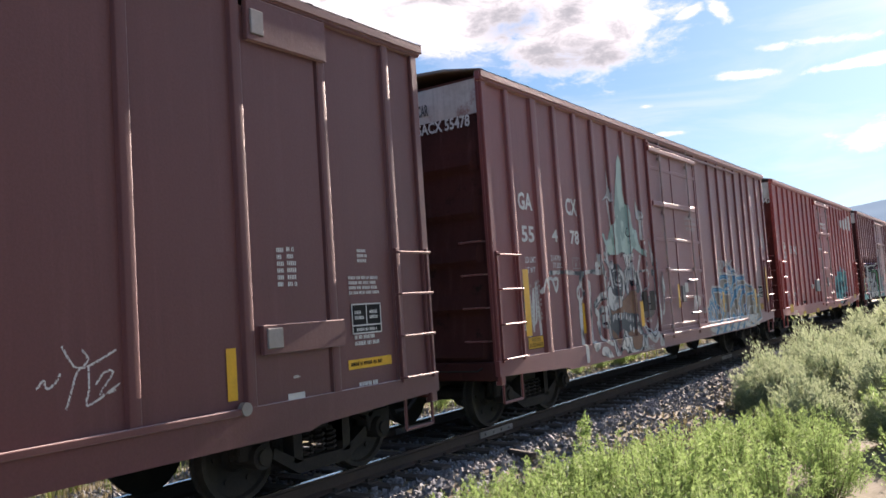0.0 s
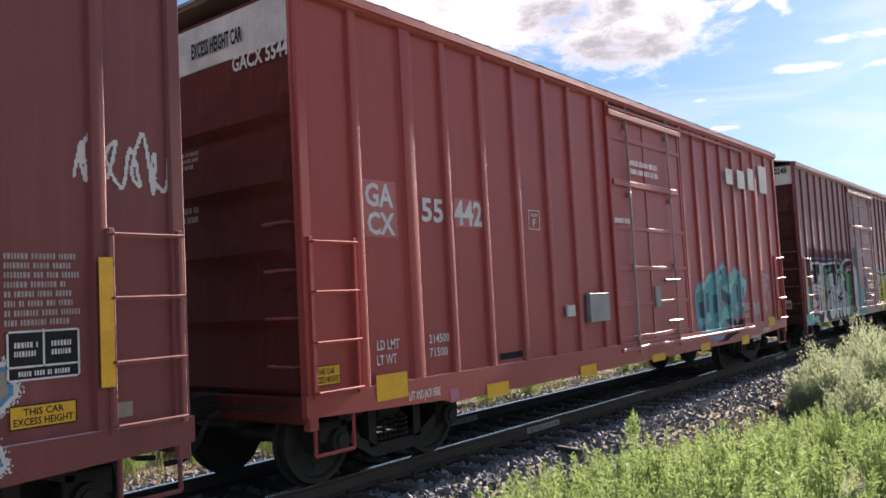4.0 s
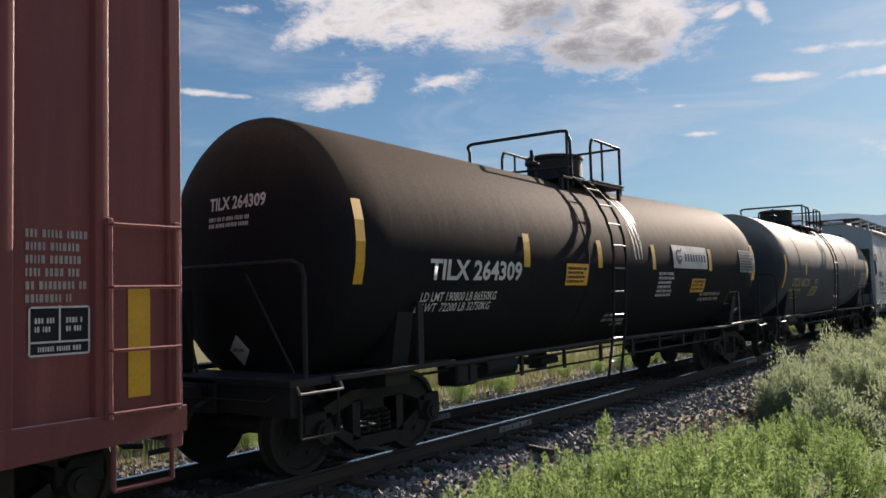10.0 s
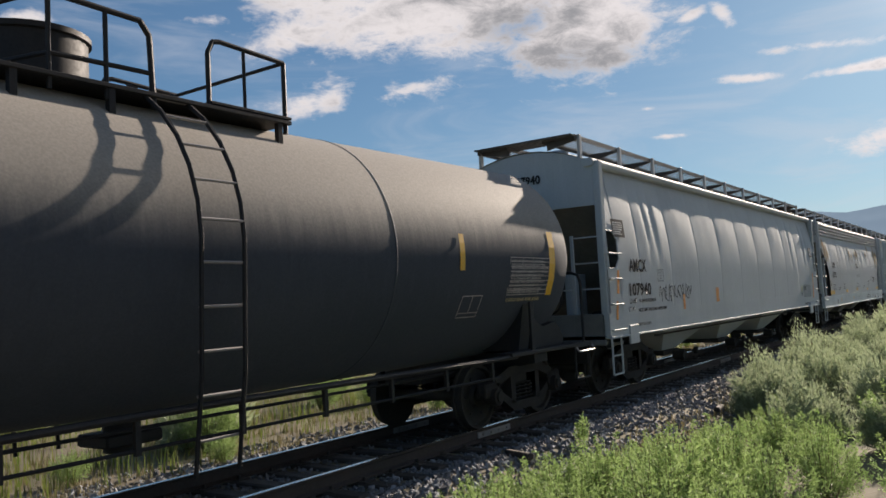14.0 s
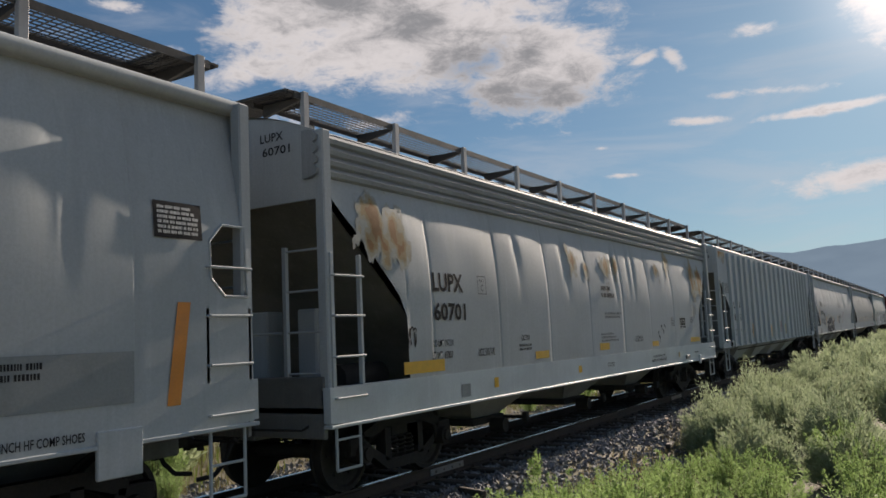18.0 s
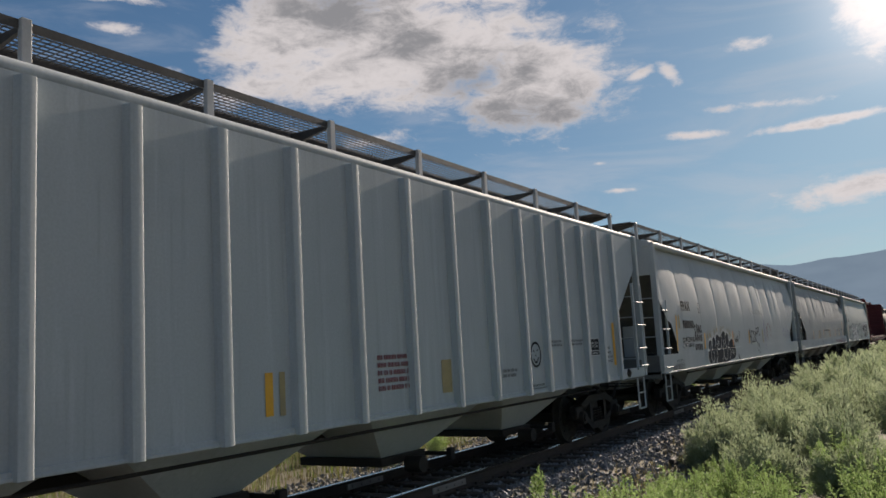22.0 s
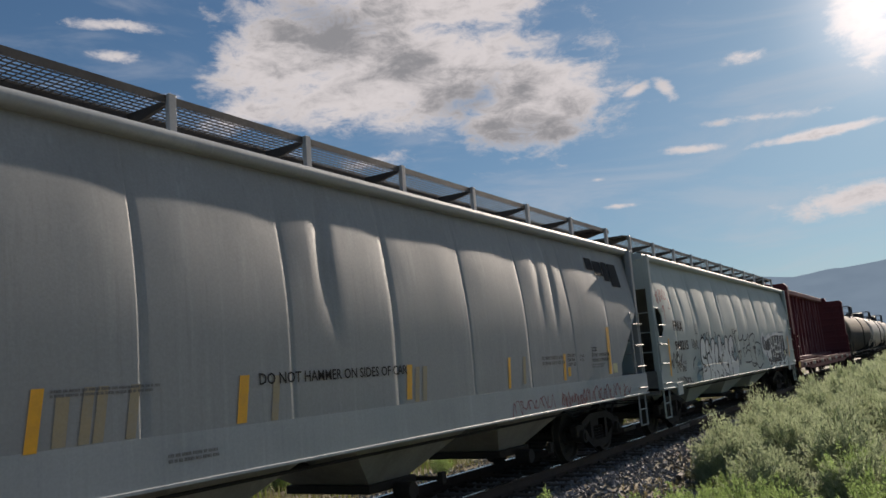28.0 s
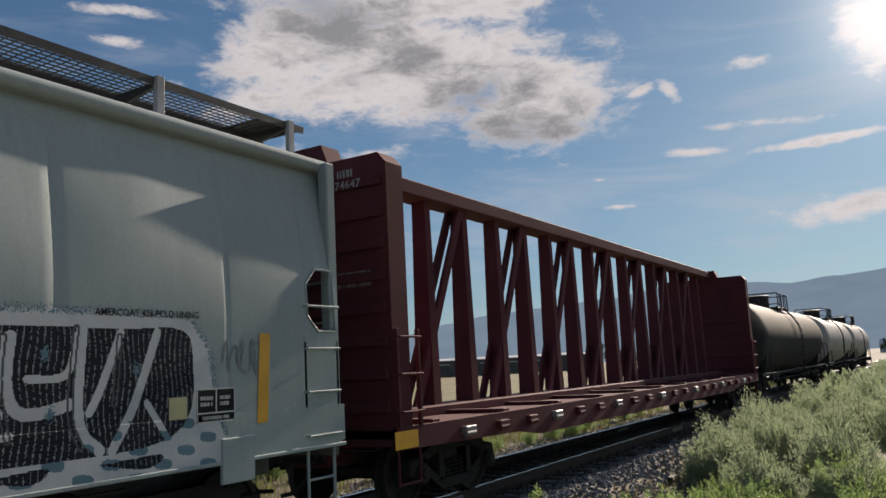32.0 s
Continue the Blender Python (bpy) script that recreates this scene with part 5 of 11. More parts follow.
        g = Geo().add([(X(0.06), -1.38, 3.36), (X(0.06), 1.38, 3.36), (X(dl), 1.38, zl), (X(dl), -1.38, zl)], [(0, 1, 2, 3)])
        g.add([(X(0.08), -1.38, 3.38), (X(0.08), 1.38, 3.38), (X(dl + 0.02), 1.38, zl + 0.02), (X(dl + 0.02), -1.38, zl + 0.02)], [(0, 1, 2, 3)])
        part("slope_sheet", g, M_SLOPE, car, "sloping end sheet")
        if boxed:
            a, b = sorted((X(1.50), X(1.54)))
            part("bulkhead", Geo().box(a, b, -1.39, 1.39, 1.09, 2.24, 0.006), M_GRIMYSHADE, car, "upright bulkhead under the slope sheet")
        a, b = sorted((X(0.0), X(0.06)))
        part("end_sill", Geo().box(a, b, -1.41, 1.41, sill_z[0] - 0.12, max(1.42, sill_z[1]), 0.012), M_GRIMYSHADE, car, "stained deep end sill, shade painted in")
        g = Geo().box(min(X(0), X(2.6)), max(X(0), X(2.6)), -0.4, 0.4, 0.72, 1.05, 0.02)
        g.box(min(X(0), X(1.5)), max(X(0), X(1.5)), -1.4, 1.4, 1.02, 1.10, 0.01)
        part("end_frame", g, M_GRIMYSHADE, car)
        for q in () if boxed else (-0.4, 0.4):
            part("slope_post", Geo().box(min(X(0.9), X(1.2)), max(X(0.9), X(1.2)), q - 0.15, q + 0.15, 1.1, 2.2, 0.02), paint, car)
        g = Geo().cyl((X(0.75), -0.95, 1.35), (X(1.6), -0.95, 1.35), 0.17, 14) if not boxed else Geo().cyl((X(1.1), 0.7, 1.28), (X(1.45), 0.7, 1.28), 0.17, 14)
        if not boxed:
            g.tube([(X(0.8), -0.9, 1.35), (X(0.7), -0.5, 1.3), (X(0.5), 0.2, 1.2)], 0.025, 6)
        part("air_reservoir", g, M_UNDER, car, smooth=True)
        el_ = part("end_ladder", Geo().box(X(0.05) - 0.025, X(0.05) + 0.025, -0.88, -0.83, 1.05, 2.85), paint, car)
        for z in (1.45, 1.9, 2.35, 2.8):
            part("rung", Geo().tube([(X(0.05), -1.36, z), (X(0.05), -0.85, z)], 0.014, 5), paint, el_)
        part("cross_rail", Geo().tube([(X(0.04), -0.8, 1.9), (X(0.04), 1.36, 1.9)], 0.016, 6), paint, car)
        if flat:
            a, b = sorted((X(-0.05), X(0.47)))
            ladder(car, a, b, -1.475, (1.30, 1.67, 2.16, 2.65), paint, low=1.22, high=3.06, label="painted side ladder")
            a, b = sorted((X(0.0), X(1.44)))
            part("sill_end", Geo().box(a, b, -1.445, -1.40, 1.075, 1.265, 0.008), paint, car, "deep end piece of the side sill")
            a, b = sorted((X(0.98), X(1.13)))
            part("end_cap", Geo().cyl(((a + b) / 2, -1.43, 1.18), ((a + b) / 2, -1.47, 1.18), 0.085, 16).cyl(((a + b) / 2, -1.46, 1.18), ((a + b) / 2, -1.49, 1.18), 0.045, 12), M_UNDER, car, "round black cap on the sill", smooth=True)
        a, b = sorted((X(0.09), X(0.60)))
        if not flat:
            ladder(car, a, b, -1.475, (1.18, 1.62, 2.06, 2.50), paint, low=1.05, high=2.75 if ends[0 if s < 0 else 1] != "eye" else 2.3, label="painted side ladder")
        a, b = sorted((X(0.14), X(0.55)))
        part("sill_step", Geo().tube([(a, -1.45, 1.05), (a, -1.45, 0.42), (b, -1.45, 0.42), (b, -1.45, 1.05)], 0.018, 6).tube([(a, -1.45, 0.74), (b, -1.45, 0.74)], 0.014, 6), paint, car)
        coupler(car, X(0.05), s)
        truck(car, X(1.95))
    # discharge bays
    span = L - 6.2
    for k in range(bays):
        xc = 3.1 + span * (k + 0.5) / bays
        hw = span / bays / 2 - 0.04
        g = Geo()
        ring0 = [(xc - hw, -1.34, 1.25), (xc + hw, -1.34, 1.25), (xc + hw, 1.34, 1.25), (xc - hw, 1.34, 1.25)]
        ring1 = [(xc - 0.42, -0.62, 0.48), (xc + 0.42, -0.62, 0.48), (xc + 0.42, 0.62, 0.48), (xc - 0.42, 0.62, 0.48)]
        g.add(ring0 + ring1, [(0, 1, 5, 4), (1, 2, 6, 5), (2, 3, 7, 6), (3, 0, 4, 7), (4, 5, 6, 7)])
        bay = part("discharge_bay", g, paint if sill is None else M_BAY, car, "tapered discharge bay")
        o = Geo().box(xc - 0.52, xc + 0.52, -0.7, 0.7, 0.38, 0.49, 0.012)
        o.cyl((xc + 0.6, -1.05, 0.42), (xc + 0.6, 1.05, 0.42), 0.03, 8)
        o.box(xc + 0.54, xc + 0.66, -1.1, -1.02, 0.34, 0.5, 0.01)
        o.cyl((xc, -0.75, 0.36), (xc, -1.0, 0.36), 0.11, 12)
        part("outlet_gate", o, M_UNDER, bay, smooth=True)
    g = Geo().box(2.6, L - 2.6, -0.14, 0.14, 0.78, 1.0, 0.01)
    g.tube([(2.6, -1.3, 0.95), (L - 2.6, -1.3, 0.95)], 0.02, 6)
    part("train_line_pipe", g, M_UNDER, car)
    return car


M_WHITEGREY = material("whitish grey sill paint", (0.57, 0.61, 0.62), (0.48, 0.51, 0.52), 0.55, streak=0.2, large=0.8, bump=0.03, spec=0.3)
M_POST = material("grey walkway bracket", (0.40, 0.40, 0.39), (0.3, 0.29, 0.28), 0.5)


# ---------------------------------------------------------------- train: centre beam flat
def centre_beam(x0, L, paint, label):
    car = car_thing("centre_beam_flat_car", label, x0)
    top = 4.78
    g = Geo().box(0.0, L, -1.42, 1.42, 0.98, 1.10, 0.01)
    part("deck", g, paint, car)
    for s in (-1, 1):
        g = Geo().prism([(0, 0.86), (3.2, 0.80), (4.0, 0.70), (L - 4.0, 0.70), (L - 3.2, 0.80), (L, 0.86), (L, 1.12), (0, 1.12)], min(s * 1.38, s * 1.46), max(s * 1.38, s * 1.46), "y")
        part("side_sill", g, paint, car)
    part("centre_sill", Geo().box(0.1, L - 0.1, -0.3, 0.3, 0.62, 0.99, 0.02), paint, car)
    for xe, s in ((0.0, 1), (L, -1)):
        a, b = sorted((xe, xe + s * 0.36))
        g = Geo().prism([(-1.42, 0.9), (1.42, 0.9), (1.42, 4.38), (1.3, 4.52), (0.5, 4.52), (0.4, top), (-0.4, top), (-0.5, 4.52), (-1.3, 4.52), (-1.42, 4.38)], a, b, "x")
        bh = part("bulkhead", g, paint, car, "boxed end bulkhead")
        for k in range(8):
            z = 1.3 + k * 0.4
            part("bulkhead_rib", Geo().box(xe - 0.05 if s > 0 else xe, xe if s > 0 else xe + 0.05, -1.36, 1.36, z, z + 0.12, 0.012), paint, bh)
            part("bulkhead_rib", Geo().box(min(xe + s * 0.36, xe + s * 0.40), max(xe + s * 0.36, xe + s * 0.40), -1.36, 1.36, z, z + 0.12, 0.012), paint, bh)
        a, b = sorted((xe + s * 0.04, xe + s * 0.5))
        ladder(car, a, b, -1.46, (1.3, 1.75, 2.2), paint, low=1.1, high=2.3)
        part("sill_step", Geo().tube([(a, -1.42, 0.95), (a, -1.42, 0.45), (b, -1.42, 0.45), (b, -1.42, 0.95)], 0.018, 6), paint, car)
        coupler(car, xe + s * 0.05, -s)
        truck(car, xe + s * 1.9)
    # centre truss
    part("top_chord", Geo().box(0.36, L - 0.36, -0.24, 0.24, top - 0.26, top - 0.02, 0.02), paint, car, "wide top chord of the centre beam")
    part("bottom_chord", Geo().box(0.36, L - 0.36, -0.36, 0.36, 1.10, 1.24, 0.015), paint, car)
    n = 16
    for k in range(n):
        x = 1.75 + (L - 3.5) * k / (n - 1)
        foot, head = 0.17, 0.12
        q = [(x - 0.11, -foot, 1.2), (x + 0.11, -foot, 1.2), (x + 0.11, foot, 1.2), (x - 0.11, foot, 1.2),
             (x - 0.08, -head, top - 0.2), (x + 0.08, -head, top - 0.2), (x + 0.08, head, top - 0.2), (x - 0.08, head, top - 0.2)]
        part("truss_post", Geo().add(q, [(0, 1, 2, 3), (4, 5, 6, 7), (0, 1, 5, 4), (1, 2, 6, 5), (2, 3, 7, 6), (3, 0, 4, 7)]), paint, car)
        if k < n - 1 and k % 2 == 1:
            x2 = 1.75 + (L - 3.5) * (k + 1) / (n - 1)
            for s in (-1, 1):
                part("truss_diagonal", Geo().prism([(x - 0.62, 1.22), (x - 0.44, 1.22), (x2 - 0.04, top - 0.25), (x2 - 0.22, top - 0.25)], s * 0.11 - 0.03, s * 0.11 + 0.03, "y"), paint, car)
    for k in range(20):
        x = 1.6 + (L - 3.2) * k / 19
        for s in (-1, 1):
            g = Geo().box(x - 0.14, x + 0.14, min(s * 1.40, s * 1.54), max(s * 1.40, s * 1.54), 0.92, 1.02, 0.01)
            g.cyl((x - 0.12, s * 1.5, 0.93), (x + 0.12, s * 1.5, 0.93), 0.05, 8)
            part("strap_winch", g, M_BRIGHT if k % 3 == 0 else paint, car)
    for k in range(11):
        x = 1.0 + (L - 2.0) * k / 10
        part("riser", Geo().box(x - 0.09, x + 0.09, -1.36, 1.36, 1.10, 1.16, 0.01), paint, car)
    return car


# ---------------------------------------------------------------- ground and track
def ground_z(x, y):
    d = abs(y - TRACK)
    if d < 1.85:
        z = -0.24
    elif d < 2.9:
        z = -0.24 - 0.42 * (d - 1.85) / 1.05
    else:
        z = -0.66
    if y < TRACK - 2.9:
        z += 0.45 * min(1.0, (TRACK - 2.9 - y) / 3.5)
    if d > 2.6:
        z += 0.05 * noise.noise((x * 0.5, y * 0.5, 0.0)) + 0.02 * noise.noise((x * 2.1, y * 2.1, 3.0))
    far = max(0.0, math.hypot(x, y) - 60) / 400.0
    return z + min(1.0, far) * 0.5 * noise.noise((x * 0.01, y * 0.01, 7.0))


def lines(stops):
    out = []
    for a, b, n in stops:
        out += [a + (b - a) * k / n for k in range(n)]
    return out + [stops[-1][1]]


gx = lines([(-3800, -400, 6), (-400, -60, 12), (-60, -5, 40), (-5, 40, 150), (40, 120, 80), (120, 600, 24), (600, 4200, 8)])
gy = lines([(-3800, -300, 6), (-300, -30, 10), (-30, -3, 20), (-3, 14, 90), (14, 40, 40), (40, 300, 26), (300, 4200, 9)])
g = Geo().sheet([[(x, y, ground_z(x, y)) for y in gy] for x in gx])
ground = tagged(new("ground", g.mesh("ground", M_GROUND, True)), "dry soil with sparse thatch beside the railway", "ground", kind="structure")

M_FIELD = material("yellow green pasture", (0.17, 0.15, 0.045), (0.12, 0.125, 0.035), 0.95, large=0.03, grain=0.8, bump=0.4, spots=((0.22, 0.155, 0.06), 0.06, 0.5))
g = Geo().sheet([[(x, y, ground_z(x, y) + 0.06 + 0.02 * min(1, (y - 22) / 60)) for y in lines([(22, 60, 12), (60, 240, 16)])] for x in lines([(-80, 60, 30), (60, 420, 30)])])
tagged(new("pasture", g.mesh("pasture", M_FIELD, True)), "flat yellow green pasture beyond the track", "field", kind="structure")

track = tagged(new("track"), "single railway track on timber ties and grey ballast", "railway track", kind="structure")
prof = [(-0.075, -0.18), (0.075, -0.18), (0.075, -0.165), (0.012, -0.14), (0.012, -0.045), (0.037, -0.03), (0.037, -0.004), (0.03, -0.001), (-0.03, -0.001), (-0.037, -0.004), (-0.037, -0.03), (-0.012, -0.045), (-0.012, -0.14), (-0.075, -0.165)]
for s in (-1, 1):
    y0 = TRACK + s * 0.755
    rail = part("rail", Geo().prism([(y0 + a, b) for a, b in prof], -150, 900, "x"), M_RAILSIDE, track, "rusty steel rail")
    part("rail_head", Geo().box(-150, 900, y0 - 0.031, y0 + 0.031, -0.003, 0.0), M_RAIL, rail, "polished running surface")
    for x in (-14.3, 10.1, 21.9, 34.0, 46.2):
        g = Geo().box(x - 0.45, x + 0.45, y0 - 0.035, y0 - 0.014, -0.135, -0.05, 0.006)
        for k in range(4):
            g.cyl((x - 0.33 + 0.22 * k, y0 - 0.06, -0.09), (x - 0.33 + 0.22 * k, y0 - 0.02, -0.09), 0.018, 6)
        part("joint_bar", g, M_BRIGHT, rail, "greyish rail joint bar with bolts")
tie_meshes = []
for k in range(4):
    rnd = random.Random(k)
    g = Geo().box(-0.11, 0.11, -1.3 + rnd.uniform(-0.05, 0.05), 1.3 + rnd.uniform(-0.05, 0.05), -0.36, -0.185, 0.02)
    for s in (-1, 1):
        g.box(-0.09, 0.09, s * 0.755 - 0.18, s * 0.755 + 0.18, -0.19, -0.172, 0.004)
        for d in (-0.1, 0.1):
            g.box(-0.03, -0.005, s * 0.755 + d - 0.02, s * 0.755 + d + 0.02, -0.18, -0.13)
    tie_meshes.append(g.mesh("tie", M_TIE))
for k in range(260):
    x = -22 + k * 0.52
    t = part("tie", tie_meshes[k % 4], None, track, at=(x + random.uniform(-0.03, 0.03), TRACK, random.uniform(-0.012, 0.008)))
    t.rotation_euler = (0, 0, random.uniform(-0.02, 0.02))
g = Geo()
for k in range(900):
    x = 113.5 + k * 0.52
    g.box(x - 0.11, x + 0.11, TRACK - 1.3, TRACK + 1.3, -0.30, -0.18)
tagged(part("far_ties", g, M_TIE, track, "row of distant timber ties"), kind="stuff")


def stones(name, label, count, xr, yr, size, mat, seed):
    """Crushed stones strewn on the ground, as one mesh."""
    rs = np.random.RandomState(seed)
    base = np.array([(1, 0, 0), (-1, 0, 0), (0, 1, 0), (0, -1, 0), (0, 0, 1), (0, 0, -1)], float)
    tri = np.array([(0, 2, 4), (2, 1, 4), (1, 3, 4), (3, 0, 4), (2, 0, 5), (1, 2, 5), (3, 1, 5), (0, 3, 5)])
    xs = xr[0] + (xr[1] - xr[0]) * rs.rand(count) ** 1.5
    ys = yr[0] + (yr[1] - yr[0]) * rs.rand(count)
    vs, fs = [], []
    for i in range(count):
        x, y = xs[i], ys[i]
        sc = size * (0.6 + 0.8 * rs.rand(3)) * (0.7 + 0.7 * rs.rand())
        a = rs.rand(6, 3) * 0.7 - 0.35
        q, _ = np.linalg.qr(rs.randn(3, 3))
        pts = ((base + a) * sc) @ q
        pts += (x, y, ground_z(x, y) + size * 0.35)
        fs.append(tri + len(vs) * 6)
        vs.append(pts)
    me = bpy.data.meshes.new(name)
    me.from_pydata(np.concatenate(vs).tolist(), [], np.concatenate(fs).tolist())
    me.materials.append(mat)
    return tagged(new(name, me), label, "gravel", kind="stuff")


def stone_material():
    m = bpy.data.materials.new("ballast stones")
    m.use_nodes = True
    k = Net(m.node_tree)
    isl = k.n("ShaderNodeNewGeometry").outputs["Random Per Island"]
    co = k.n("ShaderNodeTexCoord").outputs["Object"]
    col = k.mix(isl, (0.27, 0.285, 0.30), (0.07, 0.074, 0.08))
    col = k.mix(k.step(k.noise(co, 0.9, 4.0), 0.5, 0.75, 0.0, 0.3), col, (0.14, 0.12, 0.10))
    b = k.n("ShaderNodeBsdfPrincipled")
    k.link(col, b.inputs["Base Color"])
    b.inputs["Roughness"].default_value = 0.8
    k.link(b.outputs[0], k.n("ShaderNodeOutputMaterial").inputs[0])
    return m


M_STONES = stone_material()
stones("ballast_shoulder", "crushed grey ballast on the near shoulder", 23000, (3, 60), (TRACK - 3.2, TRACK - 0.85), 0.033, M_STONES, 1)
stones("ballast_crib", "grey ballast between the ties", 5000, (3, 45), (TRACK - 0.85, TRACK + 0.9), 0.03, M_STONES, 2)
stones("ballast_far", "grey ballast on the far shoulder", 11000, (3, 60), (TRACK + 0.9, TRACK + 4.6), 0.037, M_STONES, 3)

for x, y, turn, ln in ((12.3, 4.0, 35, 0.9), (9.1, 5.3, 60, 0.6), (15.4, 4.6, 10, 0.7)):
    g = Geo().box(-ln / 2, ln / 2, -0.05, 0.05, -0.02, 0.06, 0.015)
    tagged(new("timber_scrap", g.mesh("timber_scrap", M_TIE)), "splintered dark timber scrap lying on the ballast", "wood").matrix_world = pose(x, y, ground_z(x, y) + 0.03, 4, 3, turn)

# ---------------------------------------------------------------- plants
M_WEED = leaf_material("fresh green weed leaves", (0.205, 0.315, 0.095), (0.34, 0.45, 0.185), 0.55, 0.5)
M_SAGE = leaf_material("grey green brush leaves", (0.31, 0.38, 0.215), (0.44, 0.495, 0.325), 0.6, 0.42)
M_STEM = material("pale woody stem", (0.16, 0.15, 0.07), (0.11, 0.09, 0.05), 0.8)
M_STRAW = leaf_material("dry straw blades", (0.24, 0.20, 0.11), (0.17, 0.16, 0.08), 0.7, 0.3)
M_SHOOT = leaf_material("low green grass blades", (0.12, 0.18, 0.035), (0.2, 0.22, 0.06), 0.6, 0.4)


def shrub_meshes(name, tall, wide, stems, leaves, size, mat, seed, droop=0.25, up=0.75):
    """Stems fanning out of one root, each with small leaves along its upper part."""
    rs = np.random.RandomState(seed)
    sv, sf, lv, lf = [], [], [], []
    for i in range(stems):
        a = rs.rand() * 2 * math.pi
        lean = wide * math.sqrt(rs.rand()) * 0.5
        h = tall * (0.55 + 0.5 * rs.rand()) * (1 - 0.35 * (lean / (wide * 0.5)) ** 2)
        b0 = np.array((math.cos(a), math.sin(a), 0)) * lean * 0.25
        tip = np.array((math.cos(a) * lean, math.sin(a) * lean, h))
        mid = b0 * 0.5 + tip * 0.5 + np.array((math.cos(a), math.sin(a), 0)) * lean * 0.12 + np.array((0, 0, h * 0.08))
        pts = [b0 * (1 - t) ** 2 + 2 * mid * t * (1 - t) + tip * t * t for t in (0, 0.35, 0.7, 1.0)]
        for p, q, r in zip(pts, pts[1:], (0.006, 0.0045, 0.003)):
            n = len(sv)
            side = np.array((-math.sin(a), math.cos(a), 0)) * r
            sv += [p - side, p + side, q + side * 0.7, q - side * 0.7]
            sf.append((n, n + 1, n + 2, n + 3))
        for k in range(leaves):
            t = 0.18 + 0.82 * rs.rand() ** 0.8
            c = b0 * (1 - t) ** 2 + 2 * mid * t * (1 - t) + tip * t * t
            spread = 0.07 * tall * (1.15 - t)
            c = c + rs.randn(3) * spread * np.array((1, 1, 0.7))
            d = rs.randn(3) * 0.55 + np.array((math.cos(a) * 0.4, math.sin(a) * 0.4, up))
            d /= np.linalg.norm(d)
            s = np.cross(d, rs.randn(3))
            s /= np.linalg.norm(s) + 1e-6
            ln, wd = size * (0.6 + 0.9 * rs.rand()), size * (0.14 + 0.12 * rs.rand())
            n = len(lv)
            lv += [c, c + d * ln * 0.5 + s * wd, c + d * ln, c + d * ln * 0.5 - s * wd]
            lf.append((n, n + 1, n + 2, n + 3))
    out = []
    for nm, v, f, m in (("woody_base", sv, sf, M_STEM), ("foliage", lv, lf, mat)):
        me = bpy.data.meshes.new(nm)
        me.from_pydata([tuple(map(float, p)) for p in v], [], f)
        me.materials.append(m)
        out.append(me)
    return out


def shrub(kind, meshes, x, y, scale, turn):
    label, cat = {"weed": ("fresh green leafy roadside weed", "weed"), "brush": ("grey green rounded rabbitbrush shrub", "shrub")}[kind]
    t = tagged(new("green_weed" if kind == "weed" else "brush_shrub"), label, cat, "plants beside the track")
    for me in meshes:
        part(me.name.split(".")[0], me, None, t)
    t.matrix_world = Matrix.LocRotScale((x, y, ground_z(x, y) - 0.02), Euler((0, 0, turn)), (scale,) * 3)
    return t


